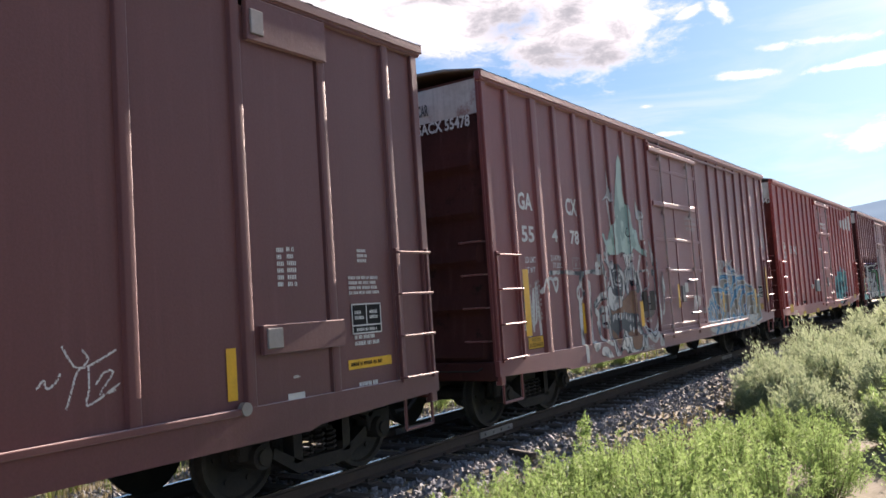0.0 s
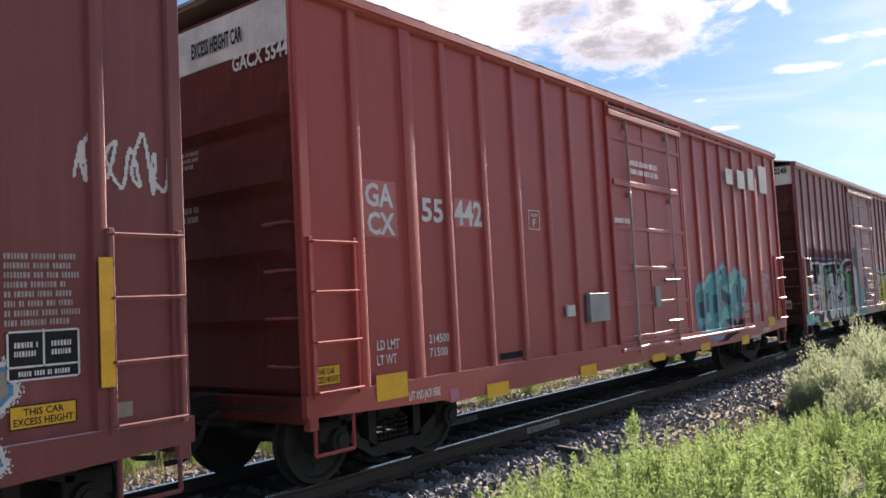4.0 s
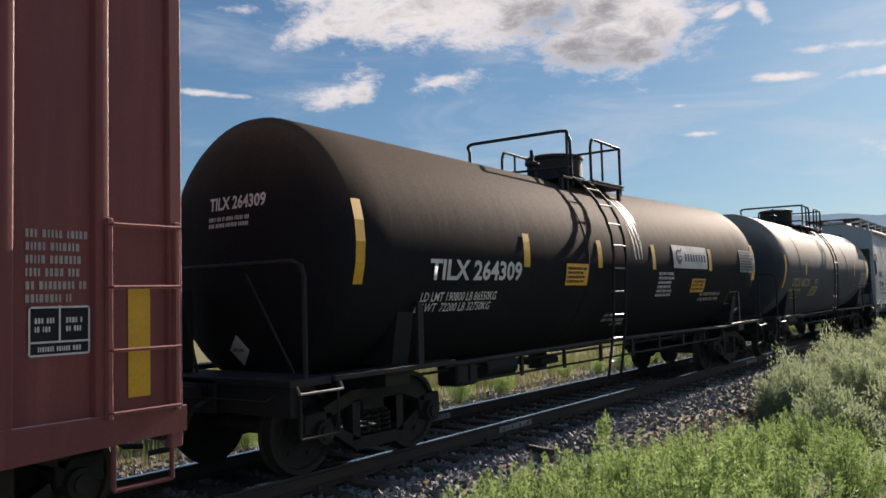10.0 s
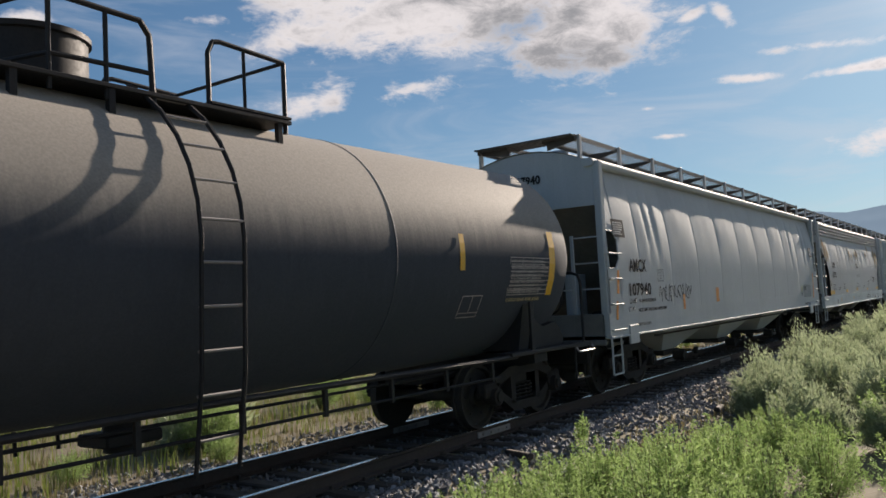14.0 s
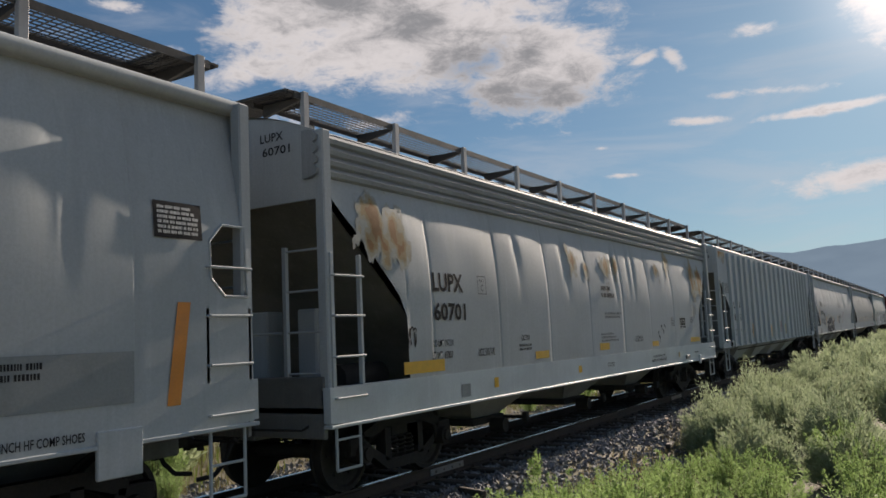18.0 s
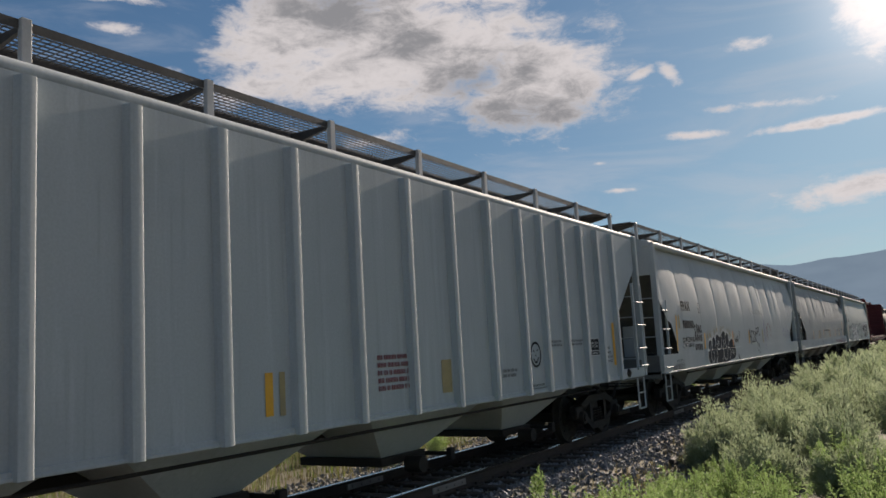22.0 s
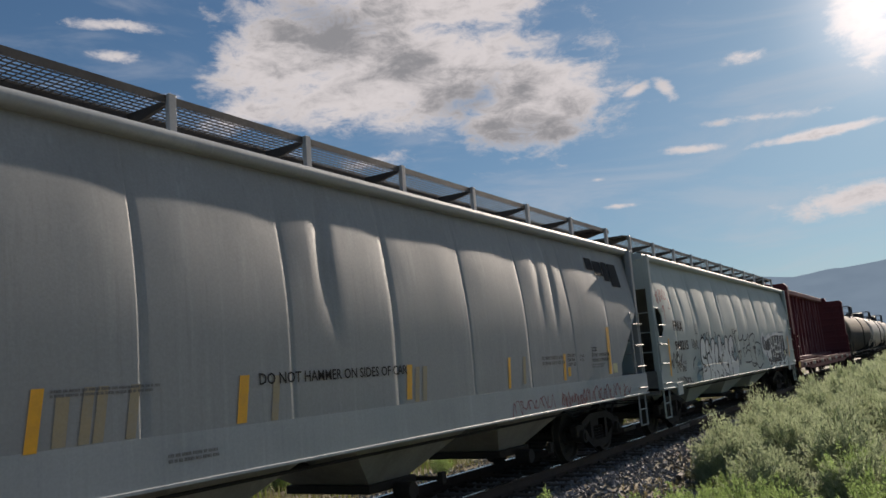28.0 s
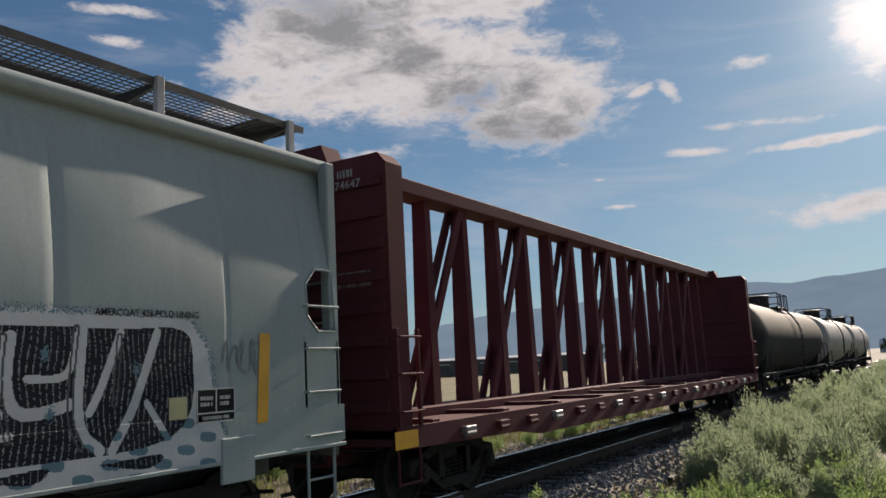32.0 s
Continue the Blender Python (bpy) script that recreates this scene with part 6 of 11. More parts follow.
def dome_meshes(tall, wide, stems, leaves, size, mat, seed):
    """A rounded shrub: stems fan out to the surface of a dome and carry feathery tips."""
    rs = np.random.RandomState(seed)
    sv, sf, lv, lf = [], [], [], []
    lobes = [(rs.rand() * 6.28, 0.25 + 0.75 * rs.rand(), 0.12 + 0.18 * rs.rand()) for _ in range(7)]
    for i in range(stems):
        a = rs.rand() * 2 * math.pi
        th = math.acos(1 - rs.rand() * 0.93)
        r = 1.0 + 0.12 * rs.randn() * 0.6
        for la, lt, amp in lobes:
            r += amp * math.exp(-((math.cos(a - la) - 1) ** 2 * 6 + (th - lt) ** 2 * 5)) - amp * 0.25
        if rs.rand() < 0.16:
            r *= 1.12 + 0.16 * rs.rand()
        tip = np.array((math.sin(th) * math.cos(a) * wide * 0.5, math.sin(th) * math.sin(a) * wide * 0.5, (0.12 + 0.88 * math.cos(th)) * tall)) * r
        b0 = tip * np.array((0.12, 0.12, 0.0))
        mid = (b0 + tip) * 0.5 + np.array((tip[0] * 0.15, tip[1] * 0.15, -0.02))
        pts = [b0 * (1 - t) ** 2 + 2 * mid * t * (1 - t) + tip * t * t for t in (0, 0.4, 0.75, 1.0)]
        for p, q, rr in zip(pts, pts[1:], (0.006, 0.004, 0.003)):
            n = len(sv)
            side = np.array((-math.sin(a), math.cos(a), 0)) * rr
            sv += [p - side, p + side, q + side * 0.7, q - side * 0.7]
            sf.append((n, n + 1, n + 2, n + 3))
        for k in range(leaves):
            t = 0.62 + 0.42 * rs.rand()
            c = b0 * (1 - t) ** 2 + 2 * mid * t * (1 - t) + tip * t * t + rs.randn(3) * 0.028
            d = tip / np.linalg.norm(tip) + np.array((0, 0, 0.55)) + rs.randn(3) * 0.4
            d /= np.linalg.norm(d)
            s = np.cross(d, rs.randn(3))
            s /= np.linalg.norm(s) + 1e-6
            ln, wd = size * (0.6 + 0.9 * rs.rand()), size * (0.10 + 0.08 * rs.rand())
            n = len(lv)
            lv += [c, c + d * ln * 0.5 + s * wd, c + d * ln, c + d * ln * 0.5 - s * wd]
            lf.append((n, n + 1, n + 2, n + 3))
    out = []
    for nm, v, f, m in (("woody_base", sv, sf, M_STEM), ("foliage", lv, lf, mat)):
        me = bpy.data.meshes.new(nm)
        me.from_pydata([tuple(map(float, p)) for p in v], [], f)
        me.materials.append(m)
        out.append(me)
    return out


SPRIG = shrub_meshes("weed", 0.62, 0.22, 7, 60, 0.045, M_WEED, 9)
WEEDS = [shrub_meshes("weed", 0.85, 0.9, 58, 105, 0.030, M_WEED, 10 + k) for k in range(3)]
BRUSH = [dome_meshes(0.60, 1.2, 420, 44, 0.043, M_SAGE, 20 + k) for k in range(4)]
FARBRUSH = [dome_meshes(0.64, 1.35, 140, 28, 0.10, M_SAGE, 30 + k) for k in range(3)]
rnd = random.Random(12)
# the nearest weeds along the foot of the shoulder
NEAR_WEEDS = ((4.9, 3.6, 0.85), (5.5, 4.05, 0.85), (6.1, 4.3, 0.9), (6.8, 4.35, 0.85), (7.5, 4.4, 0.9), (8.2, 4.35, 0.8), (9.0, 4.3, 0.75), (9.9, 4.15, 0.7), (5.2, 3.3, 0.95), (5.9, 3.7, 1.0), (6.5, 3.3, 1.05), (7.1, 3.8, 1.0), (7.8, 3.5, 1.05), (8.4, 3.9, 0.95), (8.8, 3.2, 1.05), (9.5, 3.6, 0.9))
INNER_WEEDS = ((4.6, 2.6, 0.9), (5.5, 2.7, 1.0), (6.4, 2.5, 1.05), (7.4, 2.7, 1.1), (8.4, 2.5, 1.1), (9.6, 2.8, 1.0), (5.0, 1.8, 0.95), (6.1, 1.8, 1.0), (7.3, 1.8, 1.05), (8.5, 1.6, 1.05), (10.6, 3.3, 0.9), (10.9, 2.5, 1.0), (9.6, 1.8, 1.0), (9.3, 0.8, 0.95), (10.8, 0.4, 1.0), (7.9, 0.7, 0.9), (11.4, 1.2, 0.95), (11.6, 3.5, 0.75), (12.3, 3.2, 0.7), (13.2, 3.1, 0.7))
for x, y, sc in NEAR_WEEDS + INNER_WEEDS:
    shrub("weed", WEEDS[rnd.randrange(3)], x, y, sc * rnd.uniform(0.9, 1.1), rnd.uniform(0, 6.28))
# a lone sprig on the shoulder
shrub("weed", SPRIG, 10.35, 5.0, 1.0, 0.4)
for x, y, sc in ((15.6, 3.75, 1.45), (17.6, 3.95, 1.6), (16.4, 2.6, 1.35), (12.6, 2.5, 1.15), (14.2, 1.5, 1.3), (11.2, 1.2, 1.0), (20.2, 3.8, 1.5), (18.9, 2.3, 1.45),
                 (22.9, 3.9, 1.6), (21.6, 2.0, 1.5), (25.7, 3.8, 1.6), (24.6, 2.1, 1.5), (28.5, 3.8, 1.6), (28.0, 1.9, 1.6), (17.3, 0.6, 1.3), (12.6, 0.3, 1.0), (20.4, 0.4, 1.4), (24.2, 0.2, 1.5)):
    shrub("brush", BRUSH[rnd.randrange(4)], x, y, sc * rnd.uniform(0.92, 1.08), rnd.uniform(0, 6.28))
for k in range(80):
    x = 31 + 95 * (k / 80) ** 1.25
    y = rnd.uniform(-3.0, 4.3)
    shrub("brush", FARBRUSH[rnd.randrange(3)], x, y, rnd.uniform(1.3, 1.9), rnd.uniform(0, 6.28))


def blades(name, label, count, xr, yr, tall, mat, seed, clump=0.25):
    """Tufts of grass blades as one mesh."""
    rs = np.random.RandomState(seed)
    vs, fs = [], []
    for i in range(count // 9):
        cx = xr[0] + (xr[1] - xr[0]) * rs.rand() ** 1.3
        cy = yr[0] + (yr[1] - yr[0]) * rs.rand()
        hh = tall * (0.5 + 0.9 * rs.rand())
        for k in range(9):
            x, y = cx + rs.randn() * clump * 0.5, cy + rs.randn() * clump * 0.5
            z = ground_z(x, y) - 0.01
            h = hh * (0.5 + 0.7 * rs.rand())
            a = rs.rand() * 6.28
            wd = 0.006 + 0.006 * rs.rand()
            bx, by = math.cos(a) * h * 0.35 * rs.rand(), math.sin(a) * h * 0.35 * rs.rand()
            sx, sy = -math.sin(a) * wd, math.cos(a) * wd
            n = len(vs)
            vs += [(x - sx, y - sy, z), (x + sx, y + sy, z), (x + bx * 0.4 + sx * 0.7, y + by * 0.4 + sy * 0.7, z + h * 0.6), (x + bx * 0.4 - sx * 0.7, y + by * 0.4 - sy * 0.7, z + h * 0.6), (x + bx, y + by, z + h)]
            fs += [(n, n + 1, n + 2, n + 3), (n + 3, n + 2, n + 4)]
    me = bpy.data.meshes.new(name)
    me.from_pydata(vs, [], fs)
    me.materials.append(mat)
    return tagged(new(name, me), label, "grass", kind="stuff")


blades("dry_grass", "dry straw coloured grass beyond the track", 22000, (2, 90), (12.2, 26), 0.34, M_STRAW, 5)
blades("green_grass", "green weeds and grass beyond the track", 26000, (2, 80), (11.0, 24), 0.42, M_SHOOT, 6, 0.35)
blades("tangled_straw", "tangled straw litter beyond the track", 18000, (2, 70), (10.3, 14.5), 0.15, M_STRAW, 15, 0.3)
blades("verge_grass", "straw litter at the foot of the ballast", 5000, (4, 40), (3.9, 4.8), 0.14, M_STRAW, 7)
for k in range(26):
    x, y = 8 + 70 * rnd.random() ** 1.2, rnd.uniform(10.2, 19)
    shrub("weed" if rnd.random() < 0.5 else "brush", (WEEDS if rnd.random() < 0.6 else FARBRUSH)[rnd.randrange(3)], x, y, rnd.uniform(0.8, 1.4), rnd.uniform(0, 6.28))

for k in range(30):
    x, y = 6.5 + 62 * rnd.random() ** 1.3, rnd.uniform(10.9, 13.6)
    shrub("weed", WEEDS[rnd.randrange(3)], x, y, rnd.uniform(0.55, 1.0), rnd.uniform(0, 6.28))

# ---------------------------------------------------------------- distance
RIDGE = [(-40, 2.0), (-25, 3.0), (-12, 4.6), (0, 5.1), (3.4, 4.85), (5.2, 4.75), (8, 4.5), (10.5, 4.7), (13.5, 4.85), (16.3, 4.78), (20, 4.3), (24.4, 3.95), (28, 3.7), (31, 3.2), (34, 2.55), (40, 1.9), (50, 1.5), (60, 1.1), (72, 0.9), (95, 1.6), (120, 2.2)]


def ridge_at(a):
    for (a0, e0), (a1, e1) in zip(RIDGE, RIDGE[1:]):
        if a0 <= a <= a1:
            t = (a - a0) / (a1 - a0)
            t = t * t * (3 - 2 * t)
            return e0 + (e1 - e0) * t
    return 1.0


rows = []
for k in range(321):
    a = -40 + 160 * k / 320
    ca, sa = math.cos(radians(a)), math.sin(radians(a))
    h = 3600 * math.tan(radians(ridge_at(a) + 0.10 * noise.noise((a * 0.35, 0, 0)) + 0.04 * noise.noise((a * 1.7, 2, 0))))
    col = []
    for j in range(9):
        f = j / 8
        d = 2600 + 1000 * f
        bumpy = 1 + 0.10 * noise.noise((a * 0.8, f * 4, 1.0)) * (1 - f)
        col.append((ca * d, sa * d, -3 + (h + 3) * f ** 1.25 * bumpy))
    col.append((ca * 3900, sa * 3900, -3))
    rows.append(col)
tagged(new("hill_backdrop", Geo().sheet(rows).mesh("hills", M_HILL, True)), "mountain ridge in flat glowing blue haze", "mountain", kind="structure")

M_SHED = material("pale corrugated cladding", (0.42, 0.43, 0.44), (0.36, 0.37, 0.38), 0.6, large=0.3)
M_SHEDROOF = material("white metal roof", (0.7, 0.7, 0.7), (0.6, 0.6, 0.6), 0.5, large=0.3)
M_DARKSHED = material("brown cladding in shade", (0.12, 0.10, 0.09), (0.10, 0.085, 0.075), 0.7, large=0.3)
M_GLASS = material("dark window glass", (0.03, 0.035, 0.04), (0.04, 0.045, 0.05), 0.15, bump=0.0)
M_FARLEAF = leaf_material("dark distant foliage", (0.035, 0.06, 0.025), (0.055, 0.085, 0.035), 0.7, 0.2)


def building(x, y, turn, wide, deep, tall, wall, roof, label, rise=0.8, doors=6):
    b = tagged(new("warehouse"), label, "building")
    part("wall", Geo().box(-wide / 2, wide / 2, -deep / 2, deep / 2, -0.5, tall, 0.02), wall, b)
    part("roof", Geo().prism([(-deep / 2 - 0.4, tall), (deep / 2 + 0.4, tall), (deep / 2 + 0.4, tall + 0.15), (0, tall + rise), (-deep / 2 - 0.4, tall + 0.15)], -wide / 2 - 0.4, wide / 2 + 0.4, "x"), roof, b)
    for k in range(doors):
        xx = -wide / 2 + wide * (k + 0.5) / doors
        wn = part("window", Geo().box(xx - wide / doors * 0.3, xx + wide / doors * 0.3, -deep / 2 - 0.06, -deep / 2 + 0.02, tall * 0.45, tall * 0.75), M_GLASS, b)
        part("frame", Geo().box(xx - wide / doors * 0.33, xx + wide / doors * 0.33, -deep / 2 - 0.1, -deep / 2 - 0.02, tall * 0.75, tall * 0.80), M_SHEDROOF, wn)
    b.matrix_world = pose(x, y, ground_z(x, y), 0, 0, turn)
    return b


def polar(az_deg, d):
    return math.cos(radians(az_deg)) * d, math.sin(radians(az_deg)) * d


bx, by = polar(62.0, 230)
building(bx, by, -20, 44, 18, 5.2, M_SHED, M_SHEDROOF, "long pale metal warehouse with dark windows")
bx, by = polar(29.5, 260)
building(bx, by, -55, 70, 16, 5.0, M_DARKSHED, M_SHEDROOF, "long low brown building across the pasture", rise=0.9, doors=10)
bx, by = polar(2.2, 420)
building(bx, by, -80, 16, 9, 4.0, M_SHED, M_SHEDROOF, "small distant white house beside the line", rise=2.2, doors=3)


def far_tree_meshes(seed, tall=6.0):
    rs = np.random.RandomState(seed)
    g = Geo().cyl((0, 0, 0), (0.1, 0.05, tall * 0.45), 0.22, 8, 0.12)
    for k in range(6):
        a = k * 1.05 + rs.rand()
        g.cyl((0.08, 0.04, tall * (0.28 + 0.03 * k)), (math.cos(a) * tall * 0.22, math.sin(a) * tall * 0.22, tall * (0.5 + 0.06 * k)), 0.08, 6, 0.03)
    trunk = g.mesh("trunk", M_STEM)
    vs, fs = [], []
    lobes = [(rs.randn(3) * np.array((0.17, 0.17, 0.15)) + np.array((0, 0, 0.62))) * tall for _ in range(11)]
    for c in lobes:
        r = tall * (0.10 + 0.08 * rs.rand())
        for i in range(170):
            d = rs.randn(3)
            d /= np.linalg.norm(d)
            p = c + d * r * (0.7 + 0.4 * rs.rand())
            s = rs.randn(3)
            s /= np.linalg.norm(s)
            t = np.cross(s, d)
            z = tall * 0.022
            n = len(vs)
            vs += [tuple(p + s * z), tuple(p + t * z), tuple(p - s * z), tuple(p - t * z)]
            fs.append((n, n + 1, n + 2, n + 3))
    me = bpy.data.meshes.new("crown")
    me.from_pydata([tuple(map(float, v)) for v in vs], [], fs)
    me.materials.append(M_FARLEAF)
    return trunk, me


TREES = [far_tree_meshes(s) for s in (41, 42)]
for a, d, sc in ((66.2, 210, 0.9), (67.0, 215, 0.7), (21.5, 250, 1.0), (20.8, 240, 1.3), (20.0, 250, 1.1), (18.9, 235, 1.2), (33.2, 255, 0.8), (16.8, 240, 1.0), (15.5, 250, 1.2), (13.4, 240, 0.9), (2.9, 380, 1.1), (1.6, 400, 1.2), (0.6, 380, 1.0)):
    t = tagged(new("tree"), "dark green distant broadleaf tree", "tree", "distant trees")
    tr, cr = TREES[int(a * 10) % 2]
    part("trunk", tr, None, t)
    part("crown", cr, None, t)
    x, y = polar(a, d)
    t.matrix_world = Matrix.LocRotScale((x, y, ground_z(x, y)), Euler((0, 0, a)), (sc,) * 3)


# ---------------------------------------------------------------- the train
POSTS_A = [1.51 + 1.13 * k for k in range(10)] + [12.86, 13.98, 15.06]
POSTS_B = [0.71, 1.50, 2.18, 2.91, 3.60, 4.25, 4.97, 5.62, 10.19, 10.94, 11.69, 12.46, 13.16, 13.80, 14.64]
POSTS_C = [0.81, 1.63, 2.29, 3.02, 3.77, 4.53, 5.23, 5.99, 10.0, 10.72, 11.45, 12.15, 12.85, 13.60, 14.44]
POSTS_D = [0.68, 1.39, 2.13, 2.79, 3.50, 4.17, 4.82, 5.50, 10.40, 11.12, 11.81, 12.52, 13.20, 13.90, 14.60]
car_a = box_car(-7.9, 15.7, M_MAROON, "dark maroon smooth sided box car with chalk tag", door=(12.86, 13.92), posts=POSTS_A, plug=True, wide_posts=())
car_b = box_car(9.2, 15.38, M_BROWNRED, "faded red brown box car covered in spray paint", end_top=M_STAINWHITE, door=(6.15, 9.15), posts=POSTS_B, wide_posts=(1, 13))
car_c = box_car(25.76, 15.22, M_RED, "bright oxide red high box car", end_top=M_DIRTYWHITE, door=(6.4, 9.35), posts=POSTS_C, wide_posts=(1, 13))
car_d = box_car(42.74, 15.32, M_OLDRED, "weathered dark red box car with colourful spray paint", end_top=M_DIRTYWHITE, door=(5.85, 9.6), posts=POSTS_D, wide_posts=(2, 12))
car_e = tank_car(59.2, 15.65, M_TANKBLACK, "dusty black tank car, sunlit top painted in", zc=2.39, sag=0.11, dome=6.97, valve=0.85, rails=(-0.61, -0.42, -0.22, 0.5, 1.69), bands=(6.07,))
car_f = tank_car(76.1, 14.55, M_TANKGREY, "faded charcoal tank car, sunlit top painted in", dome=6.95, valve=-0.82, gear=True, bands=(2.6, 9.46))
car_g = hopper_car(91.3, 18.65, M_GREY, "light grey rounded covered hopper", ends=("eye", "eye"), seed=2, seams=[1.55 + 1.75 * k for k in range(10)])
car_h = hopper_car(111.0, 16.9, M_GREYRUST, "light grey covered hopper with rust patches", ends=("steep", "steep"), seed=3, corrugated=True, seams=[2.1 + 1.82 * k for k in range(8)], sill_z=(0.88, 1.30), sill=M_WHITEGREY)
car_i = hopper_car(129.2, 19.7, M_RIBGREY, "blue grey ribbed covered hopper", ends=("cut", "cut"), ribs=[1.50, 2.32, 3.15, 3.98, 4.88, 5.78, 6.72, 7.68, 8.67, 9.70, 10.77, 11.84, 12.90, 13.95, 14.75, 15.62, 16.51, 17.35, 18.20], bays=4, seed=4, sill_z=(1.08, 1.14))
car_j = hopper_car(150.2, 20.15, M_GREY, "grey covered hopper with dark spray paint", ends=("short", "wedge"), bays=4, seed=5, seams=[1.9 + 1.82 * k for k in range(10)])
M_SILLGREY = material("washed grey sill paint", (0.37, 0.405, 0.42), (0.32, 0.35, 0.365), 0.6, streak=0.25, large=0.8, bump=0.03, spec=0.3)
car_k = hopper_car(171.3, 20.05, M_GREYDULL, "dull grey covered hopper with orange marks", ends=("wedge", "long"), bays=4, seed=6, sill=M_SILLGREY, seams=[1.9 + 1.8 * k for k in range(10)])
car_l = hopper_car(192.4, 18.55, M_GREEN, "pale grey green covered hopper with bubble spray paint", ends=("eye", "eye"), bays=3, seed=7, seams=[1.6 + 1.7 * k for k in range(10)])
car_m = centre_beam(212.0, 21.85, M_PLUM, "dark plum centre beam flat car, unloaded")
car_n = tank_car(235.0, 18.6, M_TANKTAN, "dusty black tank car, tan sunlit top painted in")
car_o = tank_car(254.8, 15.2, M_TANKLIGHT, "pale grey tank car")
car_p = tank_car(271.2, 15.2, M_TANKLIGHT, "pale grey tank car at the end of the train")

# ---------------------------------------------------------------- marks on the cars
M_PAINTMINT = material("mint spray paint", (0.46, 0.60, 0.53), (0.40, 0.54, 0.48), 0.6, large=2.5, bump=0.0)
M_BONE = material("pale grey spray paint", (0.66, 0.65, 0.62), (0.52, 0.51, 0.50), 0.6, large=3, bump=0.0)
M_SILVER = material("silver spray paint", (0.50, 0.51, 0.53), (0.36, 0.37, 0.39), 0.45, metal=0.25, large=2, bump=0.0)
M_TEAL = material("teal spray paint", (0.08, 0.36, 0.38), (0.05, 0.25, 0.28), 0.55, large=2.5, bump=0.0)
M_TEALLIGHT = material("light teal spray paint", (0.22, 0.55, 0.55), (0.15, 0.45, 0.46), 0.55, large=2.5, bump=0.0)
M_BLUE = material("blue spray paint", (0.07, 0.25, 0.42), (0.05, 0.17, 0.32), 0.55, large=2.5, bump=0.0)
M_SKYBLUE = material("sky blue spray paint", (0.12, 0.42, 0.60), (0.08, 0.32, 0.48), 0.55, large=2.5, bump=0.0)
M_PURPLE = material("violet spray paint", (0.17, 0.12, 0.34), (0.12, 0.08, 0.24), 0.55, large=2.5, bump=0.0)
M_GREENP = material("green spray paint", (0.05, 0.28, 0.12), (0.04, 0.20, 0.09), 0.55, large=2.5, bump=0.0)
M_YELLOWP = material("yellow spray paint", (0.66, 0.54, 0.06), (0.55, 0.46, 0.07), 0.55, large=2.5, bump=0.0)
M_CREAM = material("cream spray paint", (0.58, 0.55, 0.30), (0.5, 0.46, 0.26), 0.55, large=2.5, bump=0.0)
M_TANP = material("tan spray paint", (0.34, 0.29, 0.23), (0.27, 0.22, 0.18), 0.6, large=2.5, bump=0.0)
M_NAVY = material("dark navy spray paint", (0.018, 0.021, 0.03), (0.026, 0.03, 0.042), 0.75, large=2, bump=0.0, spec=0.15)
M_PINK = material("pink spray paint", (0.50, 0.16, 0.24), (0.38, 0.12, 0.2), 0.55, large=2.5, bump=0.0)
M_REDP = material("dull red spray paint", (0.26, 0.07, 0.08), (0.2, 0.06, 0.07), 0.6, large=2.5, bump=0.0)
M_ASH = material("ash grey spray paint", (0.26, 0.28, 0.28), (0.2, 0.22, 0.22), 0.6, large=2.5, bump=0.0)
M_FADERED = material("paler red repaint", (0.55, 0.17, 0.15), (0.47, 0.14, 0.12), 0.6, large=2)
M_GHOSTYEL = material("worn off yellow tape", (0.36, 0.30, 0.19), (0.32, 0.29, 0.22), 0.65, bump=0.0, large=6)
M_ORANGEY = material("orange yellow reflector tape", (0.86, 0.42, 0.02), (0.76, 0.37, 0.03), 0.4, bump=0.0, large=6)
M_FADEYEL = material("faded yellow tape", (0.42, 0.33, 0.16), (0.34, 0.28, 0.16), 0.6, bump=0.0, large=6)
M_ASHWHITE = material("worn white stencil", (0.42, 0.40, 0.38), (0.28, 0.25, 0.24), 0.65, bump=0.0, large=6)
M_FADEINK = material("faded black stencil", (0.11, 0.11, 0.11), (0.16, 0.16, 0.16), 0.6, bump=0.0, large=6)
S_H = S_J = flat_place(-1.497)
S_E = tank_surf(1.49, 2.46)
S_F = tank_surf(1.49, 2.46, 14.55, 2.44, 0.06)
H_ = side_surf

# car A
bars(car_a, 13.24, 13.33, 2.04, 2.43, 6, surf=flat_place(-1.427))
bars(car_a, 13.37, 13.49, 2.04, 2.44, 6, surf=flat_place(-1.427))
bars(car_a, 14.42, 14.58, 2.28, 2.44, 3)
bars(car_a, 14.26, 14.75, 1.94, 2.15, 4)
chart(car_a, 14.28, 14.76, 1.53, 1.85)
bars(car_a, 14.31, 14.70, 1.40, 1.53, 2)
mark(car_a, 14.19, 14.90, 1.17, 1.27, M_YELLOW)
bars(car_a, 14.23, 14.86, 1.19, 1.25, 1, M_INK)
bars(car_a, 14.34, 14.74, 0.97, 1.04, 1)
mark(car_a, 13.30, 13.52, 0.96, 1.04, M_BONE, flat_place(-1.427), label="small pale sticker")
mark(car_a, 12.61, 12.72, 1.06, 1.52, M_YELLOW)
bars(car_a, 13.38, 13.48, 1.17, 1.21, 1, surf=flat_place(-1.427))
boxed(car_a, 12.96, 14.03, 4.36, 4.78, M_MAROON, -1.44, 0.05, "door_bracket", "riveted door bracket")
boxed(car_a, 12.98, 14.08, 1.43, 1.70, M_MAROON, -1.44, 0.05, "door_bracket", "riveted door bracket")
boxed(car_a, 13.00, 13.16, 4.42, 4.66, M_BRIGHT, -1.49, 0.02, "hinge_plate", "")
